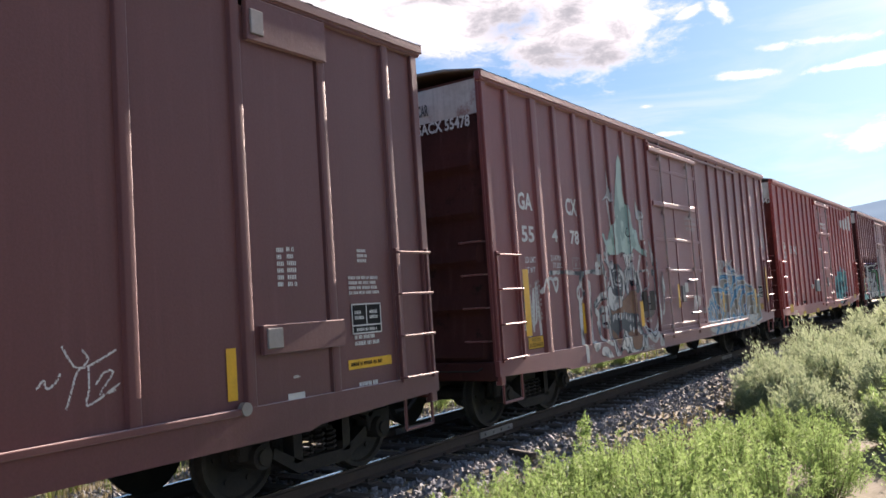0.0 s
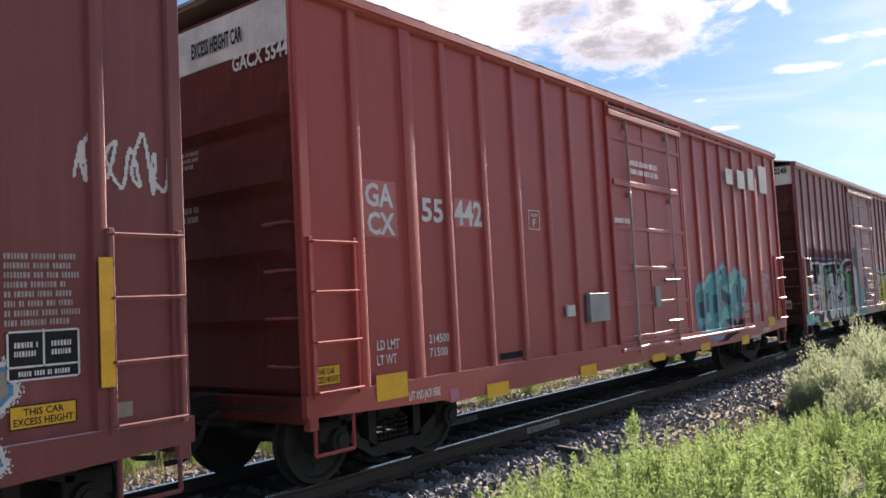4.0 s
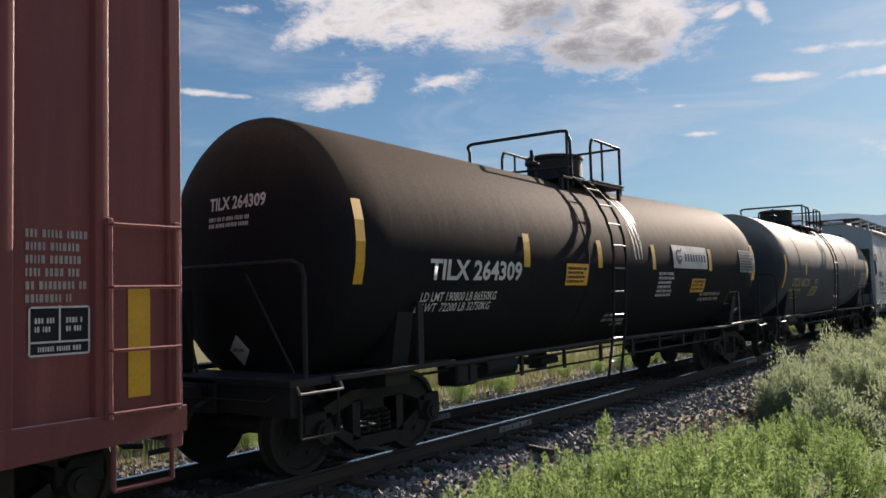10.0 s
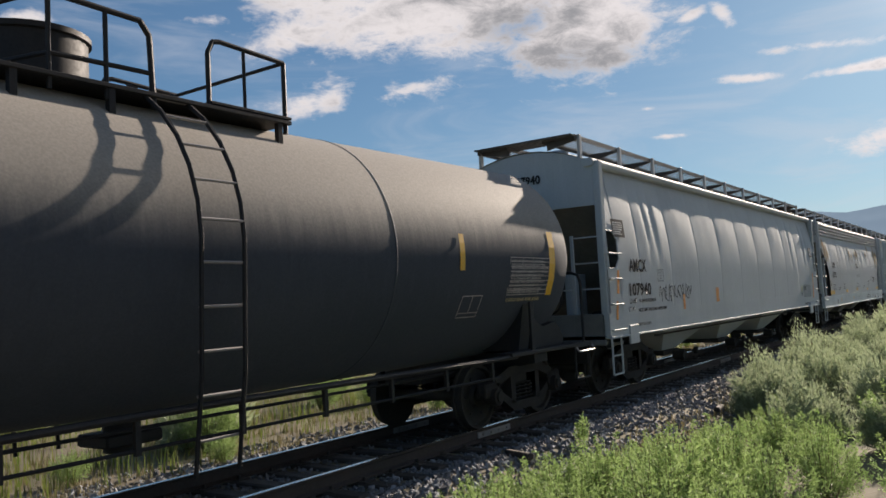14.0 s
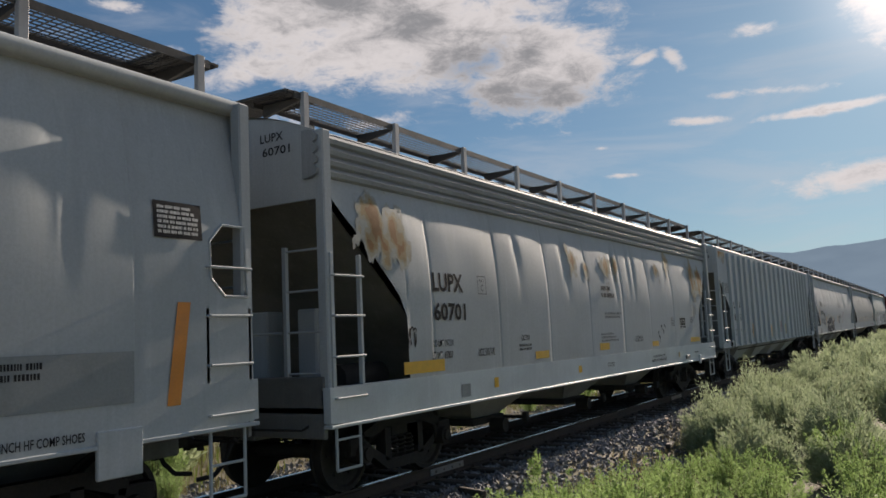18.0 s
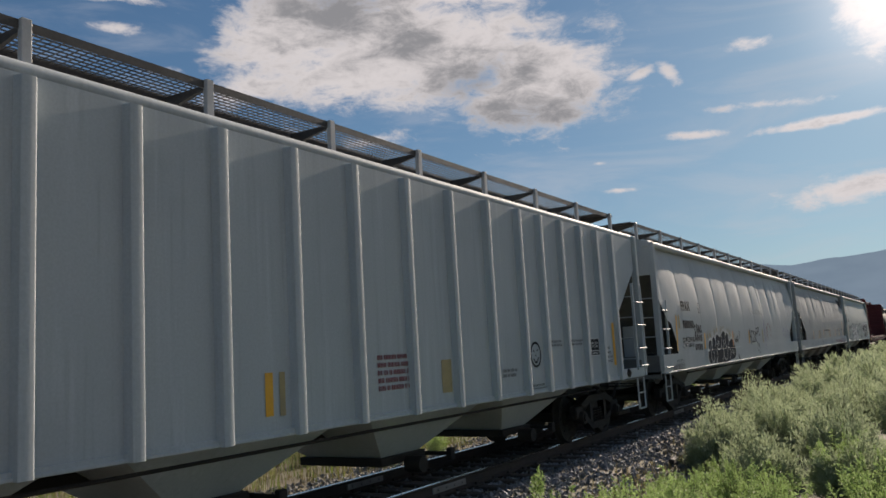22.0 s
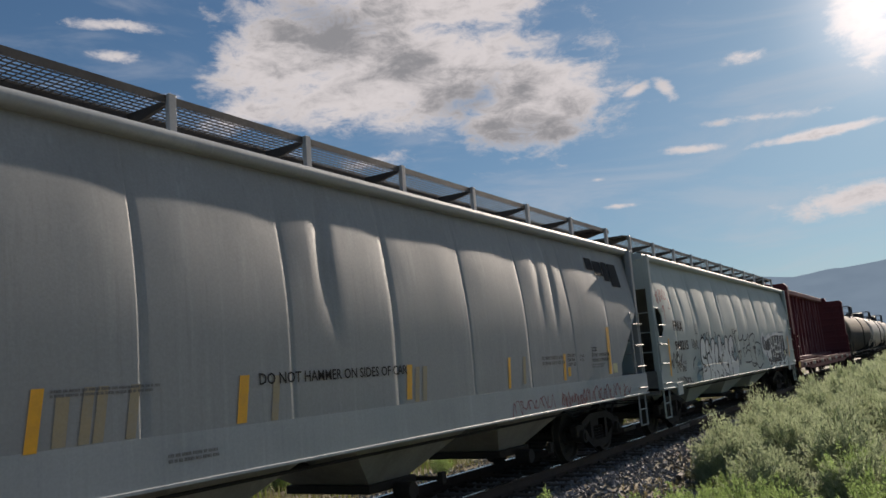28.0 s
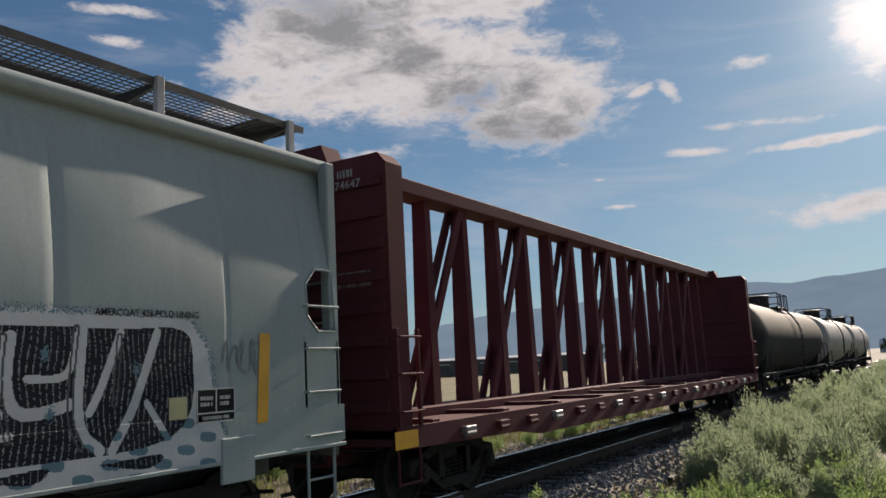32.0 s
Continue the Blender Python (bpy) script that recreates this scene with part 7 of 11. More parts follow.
boxed(car_a, 13.02, 13.21, 1.48, 1.67, M_BRIGHT, -1.49, 0.02, "hinge_plate", "")

# car B
word(car_b, "GA", 0.89, 1.31, 3.07, 3.33)
word(car_b, "CX", 2.42, 2.82, 3.07, 3.35)
word(car_b, "55", 0.93, 1.31, 2.60, 2.84)
word(car_b, "4", 1.87, 2.07, 2.63, 2.82)
word(car_b, "78", 2.50, 2.83, 2.60, 2.83)
word(car_b, "LD LMT", 0.98, 1.30, 2.30, 2.39)
word(car_b, "LT WT", 0.98, 1.27, 2.15, 2.24)
word(car_b, "214700", 1.78, 2.15, 2.33, 2.42)
word(car_b, "71300", 1.84, 2.13, 2.22, 2.31)
mark(car_b, 0.72, 0.88, 1.26, 2.20, M_YELLOW, PROUD)
mark(car_b, 2.76, 2.91, 1.17, 1.65, M_YELLOW)
mark(car_b, 5.03, 5.18, 1.14, 1.60, M_YELLOW, PROUD)
mark(car_b, 7.16, 7.27, 1.40, 1.88, M_YELLOW, PROUD)
height_sign(car_b, 0.91, 1.36, 1.06, 1.24)
bars(car_b, 0.86, 1.11, 1.40, 2.06, 10, M_FADEWHITE)
bars(car_b, 1.24, 1.42, 1.45, 2.06, 9, M_FADEWHITE)
plate(car_b, "F", 2.52, 2.78, 2.21, 2.39, M_FADEWHITE)
word(car_b, "LIFT AND", 1.07, 1.37, 0.80, 0.84)
word(car_b, "JACK HERE", 1.07, 1.38, 0.75, 0.79)
boxed(car_b, 5.39, 5.97, 1.41, 1.78, M_TIE, -1.4, 0.04, "board", "weathered board fixed to the side")
word(car_b, "CLOSE AND LOCK", 7.91, 8.71, 3.255, 3.335, M_FADEWHITE, surf=PROUD)
word(car_b, "DOORS BEFORE", 7.96, 8.66, 3.14, 3.215, M_FADEWHITE, surf=PROUD)
word(car_b, "MOVING CAR", 8.02, 8.61, 3.02, 3.095, M_FADEWHITE, surf=PROUD)
bars(car_b, 8.73, 9.02, 1.20, 1.34, 2, M_FADEWHITE, surf=PROUD)
mark(car_b, 10.28, 10.39, 1.16, 1.64, M_YELLOW, PROUD)
mark(car_b, 13.26, 13.42, 1.17, 1.65, M_YELLOW, PROUD)
bars(car_b, 13.97, 14.49, 1.75, 2.27, 8, M_FADEWHITE)
chart(car_b, 13.98, 14.48, 1.39, 1.73)
mark(car_b, 14.59, 14.70, 1.29, 2.23, M_YELLOW, PROUD)
height_sign(car_b, 13.99, 14.45, 1.07, 1.23)
mark(car_b, 14.73, 14.88, 1.05, 1.16, M_TANP, label="tan patch")
word(car_b, "LIFT AND", 13.98, 14.19, 0.84, 0.90)
word(car_b, "JACK HERE", 13.98, 14.24, 0.77, 0.83)
mark(car_b, 7.63, 7.83, 1.70, 1.90, M_BONE, PROUD, label="pale paper placard")
tag(car_b, "ases", 8.14, 8.61, 1.27, 1.73, M_BONE, 0.035, PROUD, seed=4)
tag(car_b, "wanaj", 10.29, 11.51, 2.05, 2.42, M_BONE, 0.03, seed=5)
tag(car_b, "csewk", 14.45, 15.38, 2.63, 3.25, M_BONE, 0.028, seed=6)
end_word(car_b, "GACX 55478", 0.24, 1.19, 4.21, 4.38, M_WHITE, 0.108)
end_word(car_b, "EXCESS HEIGHT CAR", -0.41, 0.50, 4.48, 4.65, M_FADEINK, 0.108)

# car C
mark(car_c, 0.90, 1.41, 2.48, 3.07, M_FADERED, label="paler repainted patch")
mark(car_c, 2.42, 3.00, 2.64, 2.98, M_FADERED, label="paler repainted patch")
word(car_c, "GA", 0.93, 1.36, 2.79, 3.04)
word(car_c, "CX", 0.95, 1.37, 2.50, 2.74)
word(car_c, "55", 1.82, 2.21, 2.67, 2.94)
word(car_c, "442", 2.41, 2.97, 2.66, 2.96)
word(car_c, "LD LMT", 1.01, 1.35, 1.32, 1.42)
word(car_c, "LT WT", 1.00, 1.30, 1.17, 1.27)
word(car_c, "214500", 1.84, 2.20, 1.33, 1.43)
word(car_c, "71500", 1.84, 2.16, 1.18, 1.28)
mark(car_c, 0.91, 1.38, 0.82, 1.08, M_YELLOW, SILL)
height_sign(car_c, 0.10, 0.48, 1.05, 1.24)
plate(car_c, "F", 4.02, 4.30, 2.67, 2.93, M_WHITE)
boxed(car_c, 5.43, 6.03, 1.37, 1.79, M_ASH, -1.42, 0.07, "route_box", "small pale steel box")
boxed(car_c, 4.83, 5.06, 1.48, 1.64, M_DIRTYWHITE, -1.42, 0.03, "small_box", "")
mark(car_c, 2.79, 3.25, 0.62, 0.78, M_YELLOW, SILL)
mark(car_c, 5.05, 5.52, 0.63, 0.78, M_YELLOW, SILL)
mark(car_c, 7.45, 7.97, 0.62, 0.74, M_YELLOW, SILL)
mark(car_c, 9.60, 10.07, 0.62, 0.76, M_YELLOW, SILL)
word(car_c, "LIFT AND JACK HERE", 1.39, 1.91, 0.74, 0.86, surf=SILL)
mark(car_c, 2.09, 2.24, 0.66, 0.81, M_PINK, SILL, label="faded pink square")
bars(car_c, 7.04, 8.18, 3.65, 3.93, 2, surf=PROUD)
bars(car_c, 6.36, 6.93, 2.83, 2.96, 1, surf=PROUD)
mark(car_c, 3.19, 3.77, 1.03, 1.11, M_INK, label="dark smear")
for k, line in enumerate(("WARNING  SPECIAL", "STEELS USED IN CAR", "CONSTRUCTION", "CONTACT", "ENGINEERING DEPT.", "FOR REPAIR", "PROCEDURES")):
    word(car_c, line, 13.77, 13.77 + 0.0275 * len(line), 1.985 - 0.054 * k, 2.025 - 0.054 * k)
for k, line in enumerate(("EXH", "EXW", "IL", "IW", "IH", "FIR H", "EMPTY C", "CU.FT.")):
    word(car_c, line, 13.80, 13.80 + 0.028 * len(line), 1.605 - 0.058 * k, 1.645 - 0.058 * k)
for k, line in enumerate(("17-0", "10-7", "50-6", "9-6", "13-0", "3-8", "9-8", "6269")):
    word(car_c, line, 14.10, 14.10 + 0.03 * len(line), 1.605 - 0.058 * k, 1.645 - 0.058 * k)
mark(car_c, 13.75, 14.23, 0.86, 1.05, M_YELLOW, SILL)
height_sign(car_c, 14.72, 15.06, 1.07, 1.23)
word(car_c, "LIFT AND JACK HERE", 13.35, 13.86, 0.74, 0.84, surf=SILL)
mark(car_c, 12.97, 13.12, 0.69, 0.81, M_PINK, SILL, label="faded pink square")
word(car_c, "2 TREAD COND.SHOES", 12.53, 13.11, 0.60, 0.72, surf=SILL)
mark(car_c, 11.88, 12.33, 0.58, 0.76, M_YELLOW, SILL)
tag(car_c, "aij", 13.00, 13.44, 1.04, 1.48, M_BONE, 0.03, seed=3)
bars(car_c, 12.36, 12.76, 1.26, 1.42, 3)
bars(car_c, 12.43, 12.67, 1.10, 1.20, 2)
mark(car_c, 11.57, 11.98, 3.90, 4.22, M_BONE, PROUD, name="emblem", label="block of a white painted emblem")
mark(car_c, 12.28, 12.73, 3.86, 4.25, M_BONE, PROUD, name="emblem", label="block of a white painted emblem")
mark(car_c, 12.98, 13.36, 3.88, 4.36, M_BONE, PROUD, name="emblem", label="block of a white painted emblem")
mark(car_c, 13.77, 14.27, 3.87, 4.50, M_BONE, PROUD, name="emblem", label="block of a white painted emblem")
end_word(car_c, "EXCESS HEIGHT CAR", -0.27, 0.59, 4.51, 4.68, M_INK, 0.108)
end_word(car_c, "GACX 55442", 0.42, 1.36, 4.22, 4.39, M_WHITE, 0.108)

# car D
height_sign(car_d, 0.92, 1.16, 1.34, 1.54)
mark(car_d, 0.15, 0.26, 1.08, 2.00, M_YELLOW, PROUD)
mark(car_d, 1.80, 1.91, 1.08, 1.54, M_YELLOW, PROUD)
word(car_d, "CLOSE AND LOCK", 7.64, 8.41, 3.20, 3.275, surf=PROUD)
word(car_d, "DOORS BEFORE", 7.68, 8.34, 3.09, 3.165, surf=PROUD)
word(car_d, "MOVING CAR", 7.74, 8.29, 2.985, 3.06, surf=PROUD)
word(car_d, "SECURITY", 6.03, 6.24, 3.11, 3.17, surf=PROUD)
word(car_d, "DEVICE", 6.05, 6.19, 3.05, 3.10, surf=PROUD)
word(car_d, "ONLY", 6.04, 6.15, 2.99, 3.04, surf=PROUD)
mark(car_d, 6.66, 6.82, 2.68, 2.74, M_BONE, PROUD, name="paint_smear", label="smear of whitish paint")
mark(car_d, 6.90, 7.09, 2.68, 2.74, M_BONE, PROUD, name="paint_smear", label="smear of whitish paint")
mark(car_d, 7.13, 7.31, 2.59, 2.67, M_BONE, PROUD, name="paint_smear", label="smear of whitish paint")
mark(car_d, 6.66, 6.83, 2.54, 2.60, M_BONE, PROUD, name="paint_smear", label="smear of whitish paint")
mark(car_d, 6.90, 7.08, 2.53, 2.59, M_BONE, PROUD, name="paint_smear", label="smear of whitish paint")
mark(car_d, 8.53, 8.63, 1.46, 1.89, M_YELLOW, PROUD)
mark(car_d, 6.72, 6.82, 1.44, 1.89, M_YELLOW, PROUD)
bars(car_d, 13.44, 13.80, 1.82, 2.35, 6, M_FADEWHITE)
bars(car_d, 14.05, 14.52, 1.81, 2.36, 6, M_FADEWHITE)
chart(car_d, 14.07, 14.52, 1.45, 1.80)
mark(car_d, 14.83, 15.02, 1.09, 1.92, M_YELLOW)
bars(car_d, 9.02, 9.24, 1.62, 1.74, 2, surf=PROUD)
end_word(car_d, "TR 100248", 0.51, 1.23, 4.66, 4.83, M_INK, 0.108)

# car E
word(car_e, "TILX 264309", 2.09, 4.09, 1.98, 2.24, surf=S_E)
word(car_e, "LD LMT 190800 LB 86550KG", 2.02, 3.57, 1.72, 1.84, surf=S_E)
word(car_e, "LT WT  72200 LB 32750KG", 1.97, 3.49, 1.58, 1.70, surf=S_E)
mark(car_e, 0.85, 0.99, 1.94, 2.83, M_YELLOW, S_E)
mark(car_e, 4.14, 4.30, 2.17, 2.62, M_YELLOW, S_E)
mark(car_e, 6.38, 6.53, 2.19, 2.62, M_YELLOW, S_E)
mark(car_e, 8.57, 8.71, 2.19, 2.63, M_YELLOW, S_E)
mark(car_e, 11.58, 11.75, 2.20, 2.65, M_YELLOW, S_E)
mark(car_e, 14.68, 14.90, 2.01, 2.85, M_YELLOW, S_E)
mark(car_e, 5.34, 6.04, 1.91, 2.24, M_ORANGEY, S_E, name="placard", label="orange yellow warning placard")
bars(car_e, 5.38, 6.01, 1.94, 2.20, 4, M_INK, surf=S_E)
mark(car_e, 9.59, 11.47, 2.23, 2.67, M_DIRTYWHITE, S_E, name="banner", label="white banner with blue emblem")
mark(car_e, 10.63, 11.42, 1.74, 2.03, M_ORANGEY, S_E, name="placard", label="orange yellow warning placard")
bars(car_e, 10.68, 11.37, 1.77, 2.01, 3, M_INK, surf=S_E)
mark(car_e, 13.72, 14.86, 2.19, 2.70, M_ASH, S_E, name="data_plate", label="grey inspection data plate")
bars(car_e, 13.78, 14.81, 2.22, 2.67, 7, M_INK, surf=S_E)
bars(car_e, 8.87, 9.64, 1.66, 2.16, 6, surf=S_E)
bars(car_e, 7.08, 7.50, 1.16, 1.38, 2, M_FADEWHITE, surf=S_E)
bars(car_e, 7.51, 8.02, 1.03, 1.25, 2, M_FADEWHITE, surf=S_E)
bars(car_e, 11.28, 12.62, 1.51, 1.75, 2, M_FADEWHITE, surf=S_E)
outline(car_e, 13.24, 13.76, 1.40, 1.73, M_FADEWHITE, S_E)

# car F
word(car_f, "UTLX 685224", 1.86, 3.92, 1.82, 2.08, M_FADEYEL, surf=S_F)
bars(car_f, 1.74, 3.10, 1.38, 1.78, 3, M_FADEYEL, surf=S_F)
mark(car_f, 4.26, 5.14, 1.49, 1.82, M_FADEYEL, S_F, name="placard", label="faded tan placard")
bars(car_f, 4.32, 5.07, 1.53, 1.79, 3, M_INK, surf=S_F)
bars(car_f, 4.51, 5.04, 1.88, 2.07, 4, M_FADEWHITE, surf=S_F)
mark(car_f, 0.87, 1.01, 1.80, 2.70, M_YELLOW, S_F)
mark(car_f, 3.20, 3.33, 2.18, 2.49, M_YELLOW, S_F)
mark(car_f, 10.73, 10.84, 2.19, 2.65, M_YELLOW, S_F)
mark(car_f, 13.13, 13.31, 1.82, 2.78, M_YELLOW, S_F)
outline(car_f, 10.88, 11.36, 1.54, 1.86, M_FADEWHITE, S_F, inner=((0.5, 0.5, 0.2, 0.98), (0, 0.98, 0.2, 0.2)))
bars(car_f, 12.01, 13.10, 1.86, 2.35, 10, M_FADEWHITE, surf=S_F)
bars(car_f, 12.00, 13.01, 1.73, 1.81, 1, M_FADEYEL, surf=S_F)

# car G
word(car_g, "AMCX", 1.00, 1.84, 2.18, 2.42, M_INK, surf=H_)
word(car_g, "107940", 0.95, 2.02, 1.74, 1.98, M_INK, surf=H_)
word(car_g, "LD LMT", 0.93, 1.26, 1.61, 1.70, M_INK, surf=H_)
word(car_g, "LT WT", 0.86, 1.18, 1.47, 1.55, M_INK, surf=H_)
bars(car_g, 1.38, 2.24, 1.60, 1.70, 1, M_INK, surf=H_)
bars(car_g, 1.32, 2.80, 1.43, 1.53, 1, M_INK, surf=H_)
mark(car_g, 0.43, 0.96, 2.80, 3.12, M_INK, H_, name="notice", label="black notice panel with white print")
bars(car_g, 0.47, 0.90, 2.84, 3.08, 6, surf=H_)
mark(car_g, 0.38, 0.48, 1.80, 2.21, M_ORANGE, H_, skew=0.06)
mark(car_g, 0.28, 0.37, 1.35, 1.67, M_ORANGE, H_, skew=0.05)
plate(car_g, "C", 2.41, 2.74, 2.00, 2.23, M_FADEINK, H_)
tag(car_g, "eancorea", 2.44, 4.48, 1.58, 1.94, M_INK, 0.018, H_, seed=8)
mark(car_g, 3.84, 3.97, 1.41, 1.72, M_ORANGE, H_)
mark(car_g, 6.19, 6.42, 1.50, 1.83, M_ORANGE, H_)
bars(car_g, 1.26, 1.94, 1.18, 1.27, 1, M_FADEINK, surf=S_H)
boxed(car_g, 0.83, 1.24, 0.90, 1.23, M_GREY, -1.49, 0.03, "jacking_pad", "jacking pad plate with a hole")
mark(car_g, 17.48, 18.00, 2.73, 3.05, M_INK, H_, name="notice", label="black notice panel with white print")
bars(car_g, 17.52, 17.96, 2.76, 3.02, 6, surf=H_)
mark(car_g, 16.09, 17.27, 1.37, 1.78, M_ASH, H_, name="repaint_patch", label="darker grey repaint patch")
bars(car_g, 16.18, 16.59, 1.59, 1.74, 2, M_INK, surf=H_)
mark(car_g, 17.59, 17.73, 1.31, 2.18, M_ORANGE, H_, skew=0.12)
mark(car_g, 15.70, 15.91, 1.56, 1.75, M_CREAM, H_, name="label")
bars(car_g, 15.70, 15.94, 1.42, 1.53, 2, M_INK, surf=H_)
boxed(car_g, 16.93, 17.34, 0.81, 1.18, M_GREY, -1.49, 0.03, "jacking_pad", "jacking pad plate with a hole")
word(car_g, "2 INCH HF COMP SHOES", 16.13, 16.83, 1.12, 1.19, M_INK, surf=S_H)
end_word(car_g, "AMCX 107940", -0.91, 0.33, 3.84, 4.01, M_INK, 0.026)

# car H
word(car_h, "LUPX", 2.10, 2.87, 2.37, 2.62, M_INK, surf=H_)
word(car_h, "60701", 2.10, 2.91, 1.99, 2.23, M_INK, surf=H_)
word(car_h, "LD LMT 197200", 2.06, 2.55, 1.66, 1.75, M_INK, surf=H_)
word(car_h, "LT WT  65800", 2.02, 2.52, 1.50, 1.60, M_INK, surf=H_)
mark(car_h, 1.38, 2.31, 1.35, 1.50, M_YELLOW, H_)
plate(car_h, "C", 3.28, 3.53, 2.36, 2.62, M_FADEINK, H_)
tag(car_h, "se", 1.48, 1.71, 1.65, 2.01, M_INK, 0.02, H_, seed=4)
mark(car_h, 5.07, 5.59, 1.37, 1.49, M_YELLOW, H_)
mark(car_h, 7.91, 8.43, 1.40, 1.53, M_YELLOW, H_)
mark(car_h, 11.15, 11.62, 1.37, 1.48, M_YELLOW, H_)
bars(car_h, 8.16, 8.89, 2.38, 2.65, 2, M_INK, surf=H_)
word(car_h, "UCC 510 7-92", 3.22, 3.70, 1.49, 1.60, M_INK, surf=H_)
word(car_h, "CAUTION", 4.58, 4.87, 1.67, 1.76, M_INK, surf=H_)
bars(car_h, 4.50, 4.94, 1.51, 1.63, 2, M_INK, surf=H_)
bars(car_h, 8.27, 9.23, 1.99, 2.13, 2, M_FADEINK, surf=H_)
bars(car_h, 8.01, 8.96, 1.54, 1.73, 3, M_FADEINK, surf=H_)
word(car_h, "CAR EQUIPPED WITH PNEUMATIC OUTLETS", 11.12, 12.05, 1.105, 1.165, M_INK, surf=S_H)
word(car_h, "REMOVE BOTH CAPS BEFORE OPERATING OUTLETS", 11.02, 12.13, 1.02, 1.08, M_INK, surf=S_H)
word(car_h, "CLOSE DUST CAPS AND ROOF", 10.01, 10.49, 1.565, 1.62, M_INK, surf=H_)
word(car_h, "HATCHES BEFORE CAR MOVES", 9.99, 10.48, 1.50, 1.555, M_INK, surf=H_)
mark(car_h, 13.13, 13.27, 1.04, 1.16, M_FADEYEL, S_H, name="sticker", label="faded square sticker")
boxed(car_h, 13.80, 14.10, 0.97, 1.06, M_BAY, -1.50, 0.03, "card_holder", "small steel card holder")
boxed(car_h, 15.02, 15.17, 0.80, 1.02, M_WHITEGREY, -1.50, 0.03, "jacking_pad", "small plate with a hole")
mark(car_h, 3.64, 3.77, 1.03, 1.17, M_YELLOW, S_H, name="sticker", label="yellow square sticker")
mark(car_h, 6.80, 6.95, 1.05, 1.17, M_YELLOW, S_H, name="sticker")
bars(car_h, 8.25, 8.66, 1.06, 1.16, 2, M_FADEINK, surf=S_H)
chart(car_h, 13.48, 13.96, 1.72, 2.01, H_)
mark(car_h, 14.36, 15.28, 1.37, 1.49, M_YELLOW, H_)
bars(car_h, 14.62, 15.04, 1.07, 1.13, 1, M_INK, surf=S_H)
bars(car_h, 12.72, 13.02, 1.79, 2.01, 4, M_FADEINK, surf=H_)
bars(car_h, 14.45, 14.76, 1.85, 2.02, 3, M_FADEINK, surf=H_)
tag(car_h, "oo", 14.78, 15.08, 1.98, 2.40, M_ASH, 0.03, H_, seed=3)
mark(car_h, 2.71, 2.95, 0.97, 1.14, M_ASH, S_H, name="stencil_box")

# car I
word(car_i, "PL", 1.80, 2.12, 2.27, 2.49, M_INK)
word(car_i, "CX", 2.52, 2.99, 2.28, 2.49, M_INK)
word(car_i, "46", 1.79, 2.16, 1.88, 2.11, M_INK)
word(car_i, "511", 2.54, 2.98, 1.88, 2.11, M_INK)
word(car_i, "LD LMT", 1.86, 2.13, 1.53, 1.61, M_INK)
word(car_i, "LT WT", 1.86, 2.08, 1.40, 1.49, M_INK)
bars(car_i, 2.61, 2.87, 1.41, 1.62, 2, M_INK)
mark(car_i, 1.68, 1.79, 1.29, 2.20, M_ORANGEY)
plate(car_i, "C", 3.49, 3.76, 2.06, 2.32, M_FADEINK)
outline(car_i, 0.89, 1.40, 2.76, 3.04, M_FADEINK)
bars(car_i, 0.93, 1.35, 2.79, 3.01, 4, M_FADEINK)
mark(car_i, 4.72, 4.86, 1.30, 1.77, M_ORANGEY)
bars(car_i, 4.30, 4.69, 1.44, 1.61, 2, M_FADEINK)
bars(car_i, 10.06, 10.94, 1.38, 1.83, 5, M_REDP)
mark(car_i, 8.22, 8.33, 1.28, 1.70, M_ORANGEY)
mark(car_i, 8.42, 8.50, 1.27, 1.70, M_FADEYEL)
mark(car_i, 11.46, 11.71, 1.28, 1.71, M_FADEYEL)
chart(car_i, 16.77, 17.19, 1.59, 1.92)
mark(car_i, 14.89, 14.99, 1.27, 1.74, M_ORANGEY)
mark(car_i, 17.96, 18.09, 1.37, 2.21, M_ORANGEY)
bars(car_i, 13.17, 13.76, 1.37, 1.52, 2, M_FADEINK)
bars(car_i, 15.00, 15.48, 1.79, 1.92, 2, M_FADEINK)
bars(car_i, 15.85, 16.41, 1.79, 1.92, 2, M_FADEINK)
bars(car_i, 14.13, 14.70, 1.12, 1.23, 2, M_FADEINK)
bars(car_i, 17.60, 17.88, 1.42, 1.76, 4, M_FADEINK)
RING_I = (14.16, 14.56, 1.48, 1.90)
end_word(car_i, "PLCX", 0.80, 1.20, 3.95, 4.05, M_INK, 0.026)
end_word(car_i, "46511", 0.79, 1.22, 3.79, 3.89, M_INK, 0.026)

# car J
word(car_j, "FPAX", 1.84, 2.67, 2.52, 2.77, M_INK, surf=H_)
word(car_j, "980060", 1.82, 2.87, 2.07, 2.29, M_INK, surf=H_)
word(car_j, "LD LMT 220400 LBS", 1.73, 2.80, 1.73, 1.86, M_INK, surf=H_)
word(car_j, "LT WT  65600 LBS", 1.71, 2.73, 1.60, 1.71, M_INK, surf=H_)
plate(car_j, "C", 3.44, 3.70, 2.49, 2.75, M_INK, H_)
mark(car_j, 1.15, 1.26, 1.53, 2.40, M_ORANGEY, H_, skew=0.09)
mark(car_j, 1.45, 1.58, 2.08, 2.41, M_FADEYEL, H_)
mark(car_j, 3.81, 3.94, 1.52, 1.95, M_ORANGEY, H_, skew=0.05)
tag(car_j, "o", 11.20, 11.63, 1.10, 1.54, M_INK, 0.015, S_J, seed=9)
mark(car_j, 9.70, 9.82, 1.55, 1.99, M_ORANGEY, H_, skew=0.03)
mark(car_j, 12.10, 12.26, 1.55, 2.01, M_FADEYEL, H_)
